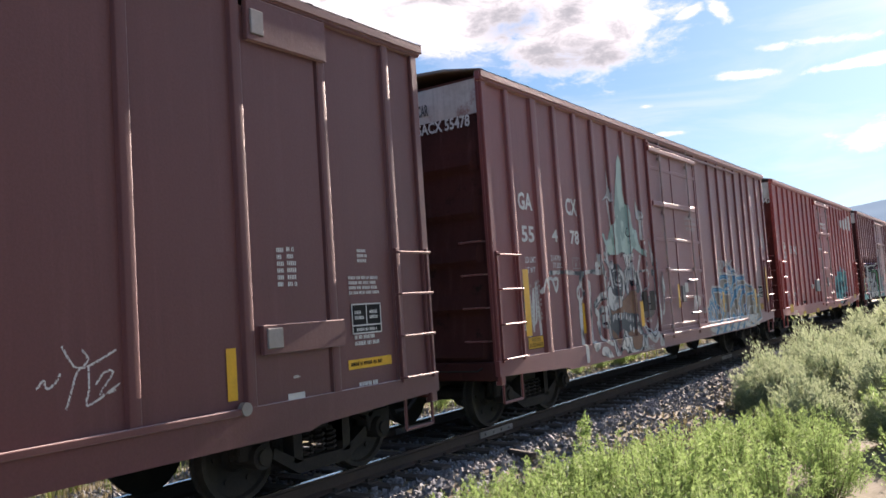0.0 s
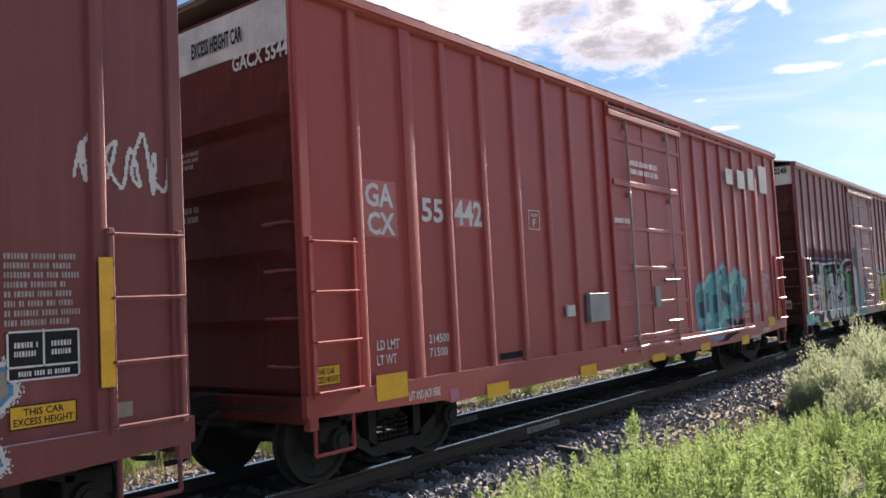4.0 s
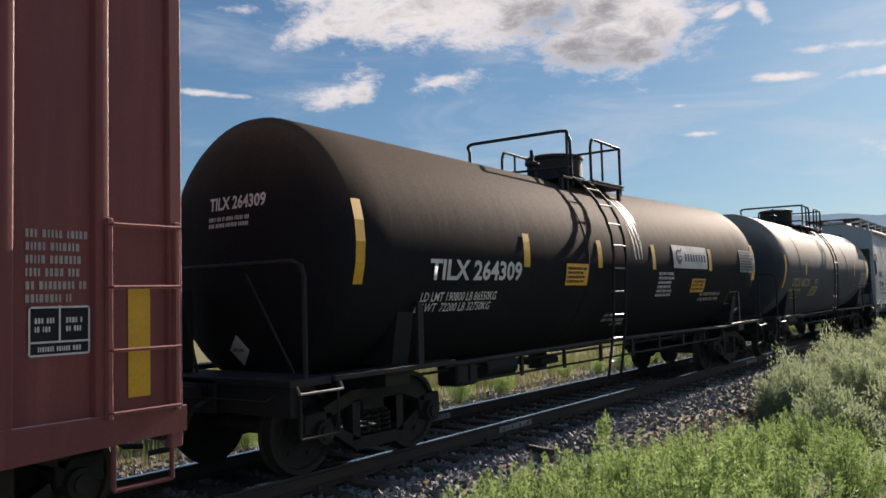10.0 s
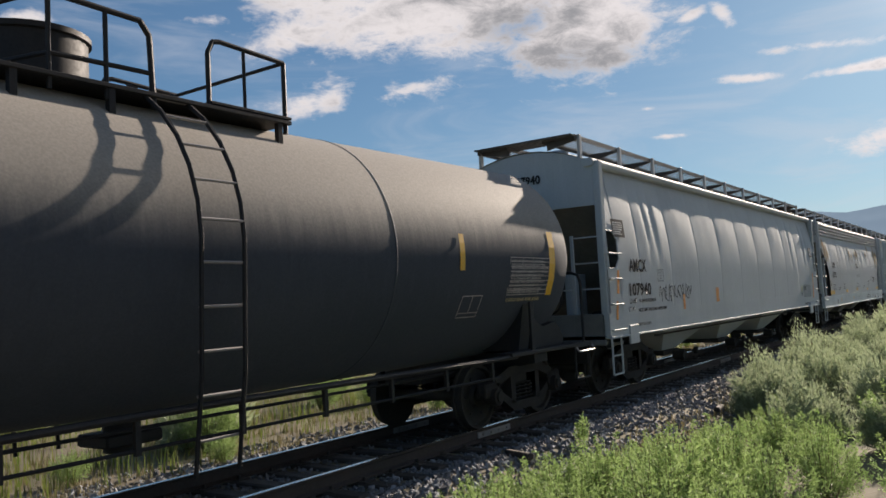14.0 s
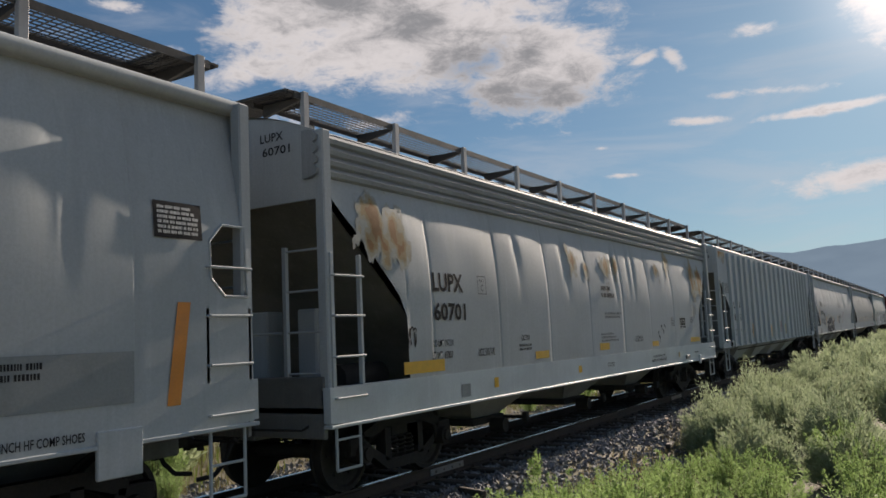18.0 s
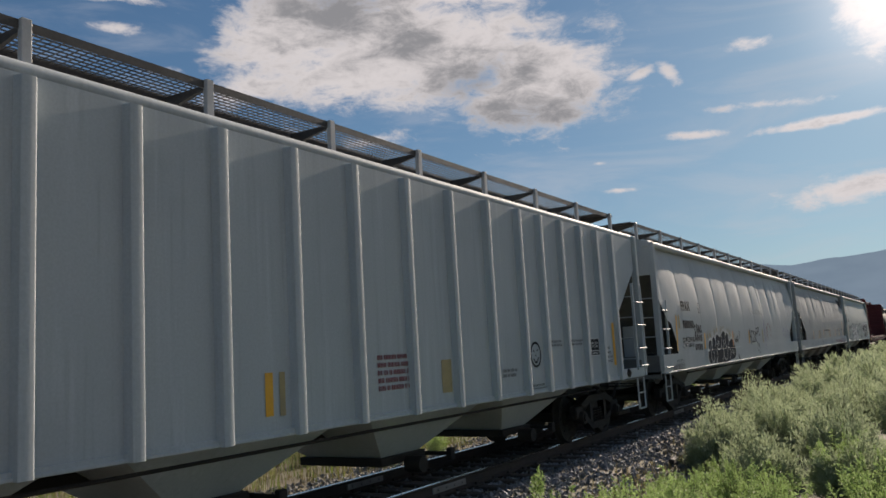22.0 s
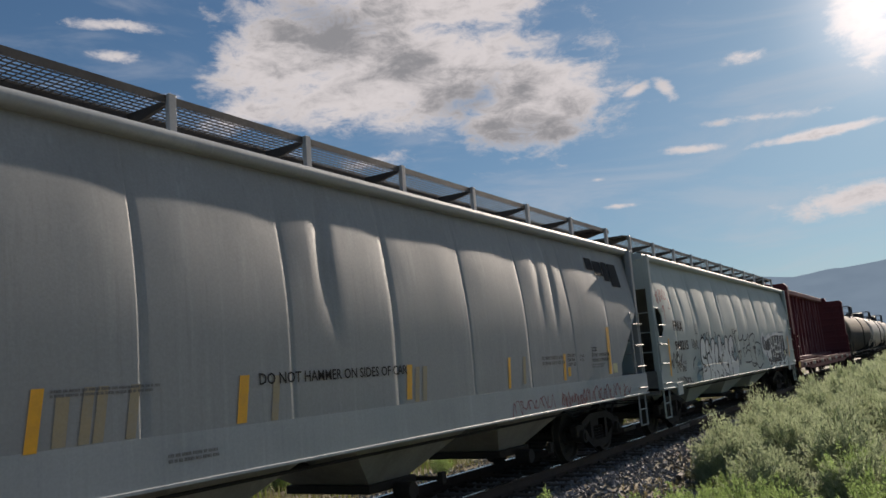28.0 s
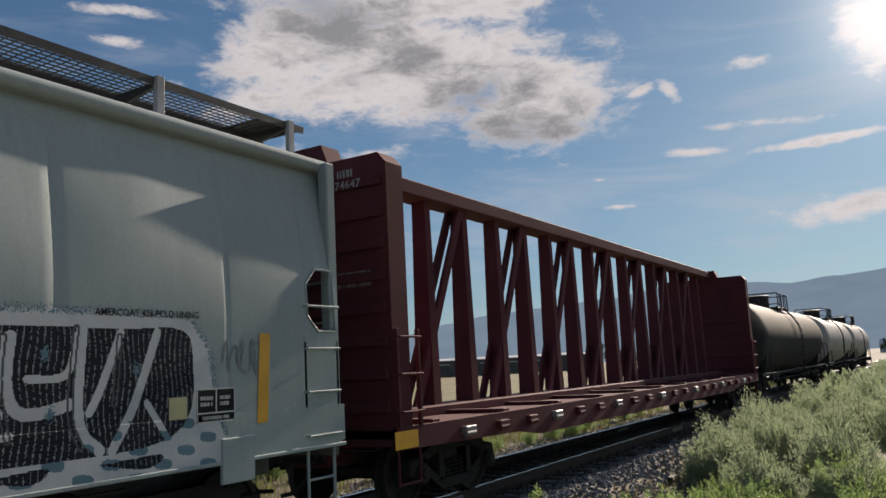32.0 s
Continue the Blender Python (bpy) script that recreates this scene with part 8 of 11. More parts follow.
mark(car_j, 7.25, 7.37, 1.53, 1.98, M_ORANGE, H_, skew=0.04)
tag(car_j, "cn", 12.83, 14.05, 1.55, 2.31, M_REDP, 0.03, H_, seed=12)
tag(car_j, "aws", 16.42, 17.79, 1.67, 2.16, M_PURPLE, 0.016, H_, seed=13)
tag(car_j, "sacws", 10.08, 12.49, 2.47, 2.76, M_ASH, 0.02, H_, seed=14)
tag(car_j, "ii", 12.49, 12.82, 1.16, 2.52, M_PURPLE, 0.02, H_, seed=14)
word(car_j, "2 INCH HF COMP BRAKE SHOES", 0.63, 1.69, 1.03, 1.21, M_FADEINK, surf=S_J)
tag(car_j, "sawe", 0.99, 1.71, 1.15, 1.38, M_INK, 0.012, S_J, seed=4)
end_word(car_h, "LUPX", 0.55, 0.90, 4.08, 4.18, M_INK, 0.026)
end_word(car_h, "60701", 0.58, 1.0, 3.92, 4.02, M_INK, 0.026)
end_word(car_j, "FPAX", 0.24, 0.66, 3.85, 3.97, M_INK, 0.026)
end_word(car_j, "980060", 0.25, 0.75, 3.64, 3.755, M_INK, 0.026)

# car K
plate(car_k, "C", 3.22, 3.39, 2.28, 2.53, M_INK, H_)
mark(car_k, 4.30, 4.38, 1.46, 1.89, M_ORANGEY, H_, skew=0.06)
mark(car_k, 4.51, 4.60, 1.46, 1.90, M_GHOSTYEL, H_, skew=0.06)
mark(car_k, 6.31, 6.41, 1.46, 1.91, M_ORANGEY, H_, skew=0.06)
mark(car_k, 8.31, 8.43, 1.49, 1.92, M_ORANGEY, H_, skew=0.06)
mark(car_k, 6.52, 6.63, 1.48, 1.84, M_GHOSTYEL, H_, skew=0.04)
mark(car_k, 11.03, 11.14, 1.52, 1.93, M_ORANGEY, H_, skew=0.05)
mark(car_k, 8.75, 8.84, 1.48, 1.90, M_GHOSTYEL, H_, skew=0.06)
mark(car_k, 11.20, 11.29, 1.48, 1.90, M_GHOSTYEL, H_, skew=0.06)
mark(car_k, 11.37, 11.46, 1.48, 1.90, M_GHOSTYEL, H_, skew=0.06)
mark(car_k, 6.73, 6.82, 1.48, 1.90, M_GHOSTYEL, H_, skew=0.06)
mark(car_k, 6.85, 6.94, 1.48, 1.90, M_GHOSTYEL, H_, skew=0.06)
mark(car_k, 7.14, 7.23, 1.48, 1.90, M_GHOSTYEL, H_, skew=0.06)
word(car_k, "DO NOT HAMMER ON SIDES OF CAR", 8.61, 11.07, 1.82, 1.93, M_INK, surf=H_)
mark(car_k, 3.56, 3.68, 1.52, 1.63, M_ASH, H_, name="faded_dot", label="faded pale dot")
mark(car_k, 3.76, 3.88, 1.50, 1.61, M_ASH, H_, name="faded_dot", label="faded pale dot")
mark(car_k, 3.97, 4.09, 1.48, 1.59, M_ASH, H_, name="faded_dot", label="faded pale dot")
bars(car_k, 6.51, 7.49, 1.83, 1.90, 2, M_FADEINK, surf=H_)
bars(car_k, 7.54, 8.12, 1.23, 1.32, 2, M_FADEINK, surf=S_J)
bars(car_k, 3.44, 3.98, 1.20, 1.31, 2, M_FADEINK, surf=S_J)
mark(car_k, 17.58, 17.93, 3.55, 3.79, M_INK, H_, name="emblem", label="block of a black painted emblem")
mark(car_k, 17.98, 18.39, 3.47, 3.76, M_INK, H_, name="emblem", label="block of a black painted emblem")
mark(car_k, 18.44, 18.73, 3.37, 3.77, M_INK, H_, name="emblem", label="block of a black painted emblem")
mark(car_k, 18.77, 19.28, 3.27, 3.76, M_INK, H_, name="emblem", label="block of a black painted emblem")
mark(car_k, 15.69, 15.79, 1.52, 1.96, M_ORANGEY, H_, skew=0.06)
mark(car_k, 17.84, 17.99, 1.54, 2.43, M_ORANGEY, H_, skew=0.06)
mark(car_k, 13.66, 13.74, 1.50, 1.95, M_ORANGEY, H_, skew=0.06)
mark(car_k, 14.16, 14.25, 1.54, 1.95, M_GHOSTYEL, H_, skew=0.06)
word(car_k, "EXW 10-5", 15.92, 16.25, 1.90, 1.955, M_INK, surf=H_)
word(car_k, "EW  8-8", 15.92, 16.22, 1.825, 1.88, M_INK, surf=H_)
word(car_k, "CU FT 6221", 15.92, 16.27, 1.75, 1.805, M_INK, surf=H_)
word(car_k, "H 8-5", 16.46, 16.66, 1.89, 1.94, M_INK, surf=H_)
word(car_k, "H 15-1", 16.46, 16.64, 1.82, 1.87, M_INK, surf=H_)
word(car_k, "CONSULT OWNER BEFORE", 17.02, 17.91, 1.885, 1.945, M_INK, surf=H_)
word(car_k, "REPAIRING HOPPER BODY", 17.02, 17.89, 1.79, 1.85, M_INK, surf=H_)
bars(car_k, 17.05, 17.30, 1.97, 2.07, 2, M_INK, surf=H_)
bars(car_k, 16.98, 17.75, 1.68, 1.76, 2, M_FADEINK, surf=H_)
bars(car_k, 14.89, 15.83, 1.78, 1.95, 2, M_FADEINK, surf=H_)
mark(car_k, 15.89, 16.01, 1.58, 1.73, M_YELLOW, H_, name="sticker")
mark(car_k, 18.08, 18.31, 1.55, 1.73, M_CREAM, H_, name="sticker")
tag(car_k, "ajarken", 13.69, 15.29, 1.06, 1.38, M_REDP, 0.014, S_J, seed=4)
tag(car_k, "oraneewood", 15.50, 16.79, 1.02, 1.33, M_REDP, 0.02, S_J, seed=5)
tag(car_k, "haocrnie", 16.83, 18.98, 1.00, 1.38, M_REDP, 0.02, S_J, seed=6)

# car L
word(car_l, "FPAX", 1.36, 2.13, 2.37, 2.62, M_INK, surf=H_)
word(car_l, "940215", 1.32, 2.47, 1.90, 2.14, M_INK, surf=H_)
word(car_l, "LT WT  63600", 1.20, 2.04, 1.38, 1.52, M_INK, surf=H_)
word(car_l, "LD LMT 199400", 1.25, 2.11, 1.54, 1.65, M_FADEINK, surf=H_)
plate(car_l, "C", 3.27, 3.52, 2.30, 2.54, M_INK, H_)
mark(car_l, 0.68, 0.80, 1.32, 2.19, M_ORANGEY, H_, skew=0.09)
bars(car_l, 1.12, 1.68, 1.18, 1.27, 1, M_FADEINK, surf=S_J)
boxed(car_l, 1.09, 1.50, 0.86, 1.16, M_GREEN, -1.49, 0.03, "jacking_pad", "jacking pad plate with black tag")
chart(car_l, 16.51, 16.96, 1.42, 1.72, H_)
mark(car_l, 17.24, 17.38, 1.37, 2.21, M_ORANGEY, H_, skew=0.05)
word(car_l, "AMERCOAT 428 PCLO LINING", 15.51, 16.54, 2.33, 2.39, M_INK, surf=H_)
mark(car_l, 16.22, 16.41, 1.47, 1.66, M_CREAM, H_, name="sticker")
tag(car_l, "awsa", 16.80, 17.45, 1.82, 2.16, M_ASH, 0.02, H_, seed=8)
boxed(car_l, 16.79, 17.19, 0.87, 1.27, M_GREEN, -1.49, 0.03, "jacking_pad", "jacking pad plate")

# car M
end_word(car_l, "FPAX", 0.44, 0.80, 4.16, 4.27, M_INK, 0.026)
end_word(car_l, "940215", 0.42, 0.90, 4.01, 4.12, M_INK, 0.026)
end_word(car_m, "74647", 0.66, 1.07, 4.105, 4.215, M_ASHWHITE, -0.052)
bars(car_m, 0.66, 0.99, 4.24, 4.40, 1, M_ASHWHITE, surf=lambda u, v, lift=0.0: (0.002 - lift, -u, v))
bars(car_m, 0.62, 1.15, 2.84, 3.06, 3, M_ASHWHITE, surf=lambda u, v, lift=0.0: (0.002 - lift, -u, v))
mark(car_m, -0.10, 0.39, 0.87, 1.08, M_ORANGEY, flat_place(-1.47))
NUM_D = (0.72, 2.50, 0.66, 2.42)
YEL_D = (9.56, 13.35, 0.40, 2.29)

# outlines of painted shapes
SKULLBAND = [(1.72, 2.15), (2.17, 2.16), (2.74, 2.14), (3.51, 2.17), (3.80, 2.06)]
LEGS = [(3.07, 1.96), (3.04, 0.99), (3.18, 0.96)]
LEGS2 = [(2.81, 2.14), (2.72, 1.76), (2.69, 1.34), (2.73, 0.73)]
HOLE = [(2.72, 1.82)]

# ---------------------------------------------------------------- sprayed pieces
SB = post_surf(POSTS_B, (1, 13), doors=((6.15, 9.15),))
SC = post_surf(POSTS_C, (1, 13), doors=((6.4, 9.35),))
SD = post_surf(POSTS_D, (2, 12), doors=((5.85, 9.6),))


def hsurf(u, v, lift=0.0):
    """Hopper side and its sill as one surface for paint."""
    return (u, -(1.497 if v < 1.475 else hopper_profile(v) + 0.004) - lift, v)


# pale pointed hat over a bone white skull, with fungi, on car B
M_RUSTSPRAY = material("rust brown spray paint", (0.27, 0.14, 0.085), (0.19, 0.095, 0.06), 0.6, large=5, bump=0.0)
M_SLATE = material("slate grey spray paint", (0.085, 0.095, 0.105), (0.06, 0.065, 0.075), 0.6, large=3, bump=0.0)
M_PLANK = material("grey brown spray paint", (0.19, 0.16, 0.15), (0.13, 0.11, 0.105), 0.6, large=5, bump=0.0)
sp = Spray(1.2, 6.6, 0.70, 4.40, 0.0135)


LINE = [M_SLATE]                 # colour of the outlines that form() draws


def form(pts, mat, edge=0.0):
    c = curve(pts + pts[:1], 4)
    if edge:
        sp.paint(sp.stroke(c) < edge, LINE[0])
    sp.paint(sp.inside(c[:-1]), mat)


def run(pts, wide, mat):
    sp.paint(sp.soft(sp.stroke(curve(pts)), wide, wide * 0.25), mat)


run(SKULLBAND, 0.03, M_BONE)
run(LEGS, 0.06, M_BONE)
run(LEGS2, 0.05, M_BONE)
sp.paint(sp.disc(*HOLE[0], 0.13), M_BONE)
sp.paint(sp.disc(*HOLE[0], 0.085), M_OLDRED)
run([(HOLE[0][0] - 0.03, HOLE[0][1] - 0.08), (HOLE[0][0] - 0.03, HOLE[0][1] + 0.08)], 0.015, M_BONE)
run([(3.28, 2.14), (3.66, 2.12), (3.81, 2.16)], 0.02, M_BONE)
run([(3.8, 1.84), (3.97, 2.07)], 0.015, M_BONE)
run([(3.97, 2.16), (4.43, 2.15)], 0.02, M_BONE)
run([(5.07, 2.13), (5.82, 2.16), (5.55, 1.81)], 0.018, M_BONE)
run([(3.51, 2.42), (3.62, 2.12), (3.67, 1.78)], 0.045, M_BONE)
form([(3.27, 0.78), (3.3, 0.89), (3.48, 0.9), (3.67, 0.78), (3.74, 0.67)], M_BONE)
run([(3.28, 1.6), (3.46, 1.7), (3.65, 1.75), (3.82, 1.54), (3.88, 1.3)], 0.06, M_BONE)
run([(3.28, 1.56), (3.46, 1.66), (3.63, 1.69), (3.78, 1.51), (3.85, 1.3)], 0.012, M_NAVY)
run([(3.28, 1.5), (3.37, 1.46), (3.58, 1.53), (3.68, 1.32), (3.78, 1.15)], 0.05, M_BONE)
run([(3.37, 1.46), (3.38, 1.13)], 0.04, M_BONE)
run([(3.31, 1.31), (3.42, 1.05), (3.74, 0.92)], 0.03, M_BONE)
for u, v in [(3.6, 1.32)]:
    sp.paint(np.hypot(sp.U - u, (sp.V - v) * 1) < 0.13, M_BONE)
for u, v in [(3.56, 1.28)]:
    sp.paint(np.hypot(sp.U - u, (sp.V - v) * 1) < 0.03, M_NAVY)
form([(3.86, 1.87), (3.98, 1.9), (4.07, 1.75), (4.46, 1.72), (4.38, 1.62), (4.1, 1.47), (3.92, 1.49), (3.82, 1.67)], M_BONE, 0.02)
form([(3.89, 1.5), (4.1, 1.47), (4.42, 1.62), (4.63, 1.71), (4.94, 1.81), (5.07, 1.64), (5.06, 1.41), (4.88, 1.37), (4.53, 1.43), (4.25, 1.39), (3.99, 1.31)], M_RUSTSPRAY, 0.01)
form([(3.88, 1.4), (4.41, 1.4), (5.06, 1.33), (5.0, 1.03), (4.82, 1.02), (4.28, 1.17), (4.09, 1.03), (3.95, 1.05), (3.85, 1.2)], M_SLATE, 0.02)
form([(4.56, 1.06), (5.05, 1.1), (5.14, 0.93), (5.03, 0.75), (4.76, 0.75), (4.6, 0.87)], M_RUSTSPRAY, 0.01)
form([(3.88, 1.16), (4.06, 1.07), (4.13, 0.95), (4.05, 0.88), (3.93, 0.97)], M_RUSTSPRAY, 0.01)
form([(3.65, 1.46), (3.8, 1.24), (3.86, 1.03), (3.91, 0.86), (4.05, 0.76), (4.16, 0.88), (4.28, 1.06), (4.48, 1.1), (4.6, 0.98), (4.62, 0.83), (4.76, 0.73), (5.03, 0.75), (5.14, 0.97), (5.15, 1.24), (5.33, 0.9), (5.13, 0.74), (4.85, 0.6), (4.51, 0.63), (4.28, 0.79), (4.12, 0.78), (4.0, 0.68), (3.87, 0.73), (3.74, 1.09)], M_BONE, 0.02)
run([(3.74, 1.15), (3.86, 0.93), (3.91, 0.78)], 0.012, M_NAVY)
run([(4.16, 0.91), (4.28, 1.0), (4.44, 1.02), (4.52, 0.92), (4.59, 0.73)], 0.01, M_NAVY)
run([(4.76, 0.69), (5.03, 0.7), (5.2, 0.84)], 0.01, M_NAVY)
run([(4.28, 0.86), (4.39, 0.8), (4.45, 0.86)], 0.01, M_NAVY)
for u, v in [(4.43, 0.71), (4.53, 0.68), (4.09, 0.81)]:
    sp.paint(np.hypot(sp.U - u, (sp.V - v) * 1.3) < 0.05, M_NAVY)
for u, v in [(3.97, 1.34), (4.03, 1.36), (4.11, 1.37), (4.21, 1.37), (4.31, 1.38), (4.38, 1.37), (4.47, 1.41), (4.56, 1.35), (4.66, 1.33), (4.75, 1.31), (4.86, 1.29), (4.96, 1.28)]:
    sp.paint(np.hypot(sp.U - u, (sp.V - v) * 0.45) < 0.028, M_BONE)
for u, v in [(4.57, 1.16), (4.71, 1.14), (4.85, 1.09), (4.96, 1.1)]:
    sp.paint(np.hypot(sp.U - u, (sp.V - v) * 0.6) < 0.034, M_BONE)
form([(3.95, 2.21), (4.12, 2.28), (4.49, 2.2), (4.51, 1.91), (4.38, 1.77), (4.15, 1.75), (4.02, 1.9)], M_SLATE, 0.015)
EYE_B = (4.25, 2.02)
form([(4.04, 2.14), (4.23, 2.21), (4.45, 2.19), (4.6, 2.09), (4.58, 1.83), (4.48, 1.72), (4.51, 2.05), (4.27, 2.16)], M_BONE, 0.008)
form([(4.63, 2.47), (4.97, 2.49), (4.91, 2.35), (4.98, 2.2), (5.07, 2.11), (5.04, 1.96), (4.9, 1.92), (4.81, 2.01), (4.73, 1.74), (4.61, 1.83), (4.66, 2.05), (4.6, 2.16), (4.73, 2.24)], M_BONE, 0.015)
run([(4.71, 2.43), (4.77, 2.2)], 0.01, M_NAVY)
run([(4.87, 2.43), (4.84, 2.2)], 0.01, M_NAVY)
form([(4.7, 1.99), (4.63, 1.82), (4.62, 1.9)], M_NAVY)
form([(4.86, 2.02), (4.94, 1.96), (4.92, 1.88), (4.83, 1.95)], M_NAVY)
for u, v in [(5.2, 1.95)]:
    sp.paint(np.hypot(sp.U - u, (sp.V - v) * 0.7) < 0.14, M_SLATE)
EYE_C = (5.21, 1.97)
run([(5.44, 2.44), (5.32, 2.23), (5.29, 2.07), (5.37, 1.82), (5.34, 1.66)], 0.035, M_BONE)
run([(5.34, 1.21), (5.64, 0.97), (5.92, 0.97), (6.17, 1.24), (6.13, 1.56), (6.13, 2.0)], 0.05, M_BONE)
run([(5.44, 1.12), (5.75, 0.92), (6.01, 1.05)], 0.01, M_NAVY)
run([(5.43, 0.96), (5.74, 0.83), (5.97, 0.92)], 0.035, M_BONE)
form([(6.0, 0.92), (6.21, 0.91), (6.18, 0.54), (6.04, 0.57)], M_BONE, 0.01)
form([(5.21, 0.96), (5.36, 0.95), (5.35, 0.74), (5.2, 0.74)], M_BONE, 0.01)
form([(5.37, 1.66), (5.97, 1.66), (5.95, 1.35), (5.37, 1.31)], M_PLANK, 0.012)
run([(5.37, 1.53), (5.96, 1.55)], 0.008, M_NAVY)
run([(5.36, 1.41), (5.96, 1.45)], 0.008, M_NAVY)
for u, v in [(3.45, 2.26), (4.08, 2.28), (5.68, 2.3), (6.02, 2.14)]:
    sp.paint(np.hypot(sp.U - u, (sp.V - v) * 1) < 0.075, M_BONE)
for u, v in [(5.61, 2.7), (3.81, 2.47), (5.78, 2.55), (3.8, 2.35)]:
    sp.paint(np.hypot(sp.U - u, (sp.V - v) * 1) < 0.04, M_BONE)
for u, v in [(5.68, 2.3)]:
    sp.paint(np.hypot(sp.U - u, (sp.V - v) * 1) < 0.03, M_RUSTSPRAY)
form([(4.76, 4.32), (4.85, 4.16), (4.82, 3.66), (4.91, 3.39), (5.09, 3.17), (5.23, 2.95), (5.35, 2.94), (5.44, 2.69), (5.62, 2.53), (5.69, 2.42), (5.43, 2.52), (5.06, 2.6), (4.87, 2.47), (4.61, 2.51), (4.36, 2.46), (4.09, 2.46), (3.94, 2.46), (3.87, 2.63), (3.78, 2.8), (3.84, 2.82), (3.89, 2.72), (4.0, 2.72), (4.09, 2.87), (4.34, 3.17), (4.47, 3.53), (4.52, 3.73), (4.61, 3.95), (4.66, 4.16)], M_PAINTMINT, 0.007)
run([(4.09, 3.4), (4.15, 2.97)], 0.03, M_BONE)
form([(4.13, 4.06), (4.17, 3.71), (4.22, 3.4), (4.09, 3.46), (3.88, 3.4), (4.07, 3.53), (4.13, 3.7)], M_BONE, 0.008)
run([(5.55, 3.17), (5.54, 2.78)], 0.03, M_BONE)
form([(5.41, 3.56), (5.53, 3.34), (5.66, 3.2), (5.41, 3.16)], M_BONE, 0.008)
run([(3.95, 2.3), (4.01, 2.07), (4.06, 1.89)], 0.03, M_BONE)
form([(3.88, 2.63), (3.95, 2.3), (3.85, 2.33)], M_BONE, 0.008)
run([(6.15, 2.31), (6.13, 2.0)], 0.03, M_BONE)
form([(5.94, 2.8), (6.18, 2.36), (6.03, 2.29)], M_BONE, 0.008)
run([(5.09, 2.41), (5.04, 2.08)], 0.03, M_BONE)
form([(5.06, 2.76), (5.14, 2.4), (5.06, 2.41)], M_BONE, 0.008)
run([(6.45, 1.8), (6.4, 1.44), (6.32, 1.32)], 0.03, M_BONE)
form([(6.42, 2.17), (6.53, 1.8), (6.4, 1.78)], M_BONE, 0.008)
run([(4.34, 3.17), (4.41, 3.06)], 0.012, M_NAVY)
run([(4.89, 2.95), (4.84, 2.85), (4.91, 2.81)], 0.012, M_NAVY)
run([(4.56, 2.47), (4.52, 2.43)], 0.012, M_NAVY)
run([(3.98, 2.49), (3.99, 2.42)], 0.012, M_NAVY)

for (eu, ev), rr in ((EYE_B, 0.15), (EYE_C, 0.075)):
    dd, aa = np.hypot(sp.U - eu, (sp.V - ev) * 0.85), np.arctan2(sp.V - ev, sp.U - eu)
    sp.paint((dd < rr) & (np.sin(dd / rr * 15 + aa) > -0.1), M_BONE if rr > 0.1 else M_NAVY)
bone = sp.index == sp.mats.index(M_BONE)
tone = sp.cloudy(3, 0.15) + 0.08 * np.sin(sp.U * 31 + 3.1 * np.sin(sp.V * 7.3) + sp.V * 9)
M_BONEDIM = material("dimmer bone spray paint", (0.46, 0.45, 0.43), (0.38, 0.37, 0.355), 0.6, large=3, bump=0.0)
sp.paint(bone & (tone < 0.50), M_BONEDIM)
sp.paint(bone & (tone < 0.38) & (sp.V < 2.35), M_ASH)
sp.paint(bone & (tone < 0.29) & (sp.V < 2.35), M_SLATE)
mint = sp.index == sp.mats.index(M_PAINTMINT)
M_MINTDIM = material("shaded mint spray paint", (0.30, 0.43, 0.38), (0.26, 0.38, 0.34), 0.6, large=2.5, bump=0.0)
sp.paint(mint & (sp.cloudy(5, 0.22) < 0.42), M_MINTDIM)
sp.build(car_b, SB, "pale mint pointed hat over a bone white skull in spray paint")
word(car_b, "60K", 5.54, 5.7, 1.19, 1.25, M_BONE, SB)
word(car_b, "RETAINING VALVE", 5.16, 5.66, 0.67, 0.77, M_BONE, SB)
tag(car_b, "wsi", 0.85, 1.35, 1.15, 2.1, M_BONE, 0.05, SB, 3)
tag(car_b, "tw", 1.35, 2.1, 1.85, 2.15, M_BONE, 0.05, SB, 4)

LINE[0] = M_NAVY
# blue and tan piece on car B
sp = Spray(9.2, 14.4, 0.68, 2.75, 0.0105)
edge_ = [(9.33, 0.83), (9.34, 1.28), (9.46, 1.28), (9.58, 1.45), (9.71, 1.50), (9.85, 1.39), (9.90, 1.48), (9.75, 1.67), (9.82, 1.74), (10.28, 1.74), (10.44, 1.95), (10.58, 2.04), (10.88, 2.05), (11.07, 1.99), (11.08, 2.19), (11.23, 2.27), (11.46, 2.24), (11.72, 2.08), (11.84, 1.97), (12.50, 2.00), (12.70, 1.80), (13.31, 1.68), (13.51, 1.64), (13.64, 1.41), (13.98, 1.49), (14.01, 1.32), (13.80, 1.14), (13.91, 0.87), (13.43, 0.80), (12.39, 0.67), (11.00, 0.67), (10.04, 0.70)]
field_ = sp.inside(edge_)
sp.paint(sp.soft(sp.stroke(edge_ + edge_[:1]), 0.045, 0.05), M_BONE)
sp.paint(field_, M_TANP)
sp.paint(sp.stroke(edge_ + edge_[:1]) < 0.016, M_BLUE)


def ribbon(pts, wide):
    """A blue band with pale edges and a lighter streak."""
    d = sp.stroke(curve(pts, 5))
    sp.paint(field_ & (d < wide + 0.022), M_BONE)
    sp.paint(field_ & (d < wide), M_BLUE)
    sp.paint(field_ & (d < wide * 0.3) & (sp.rough > 0.35), M_SKYBLUE)


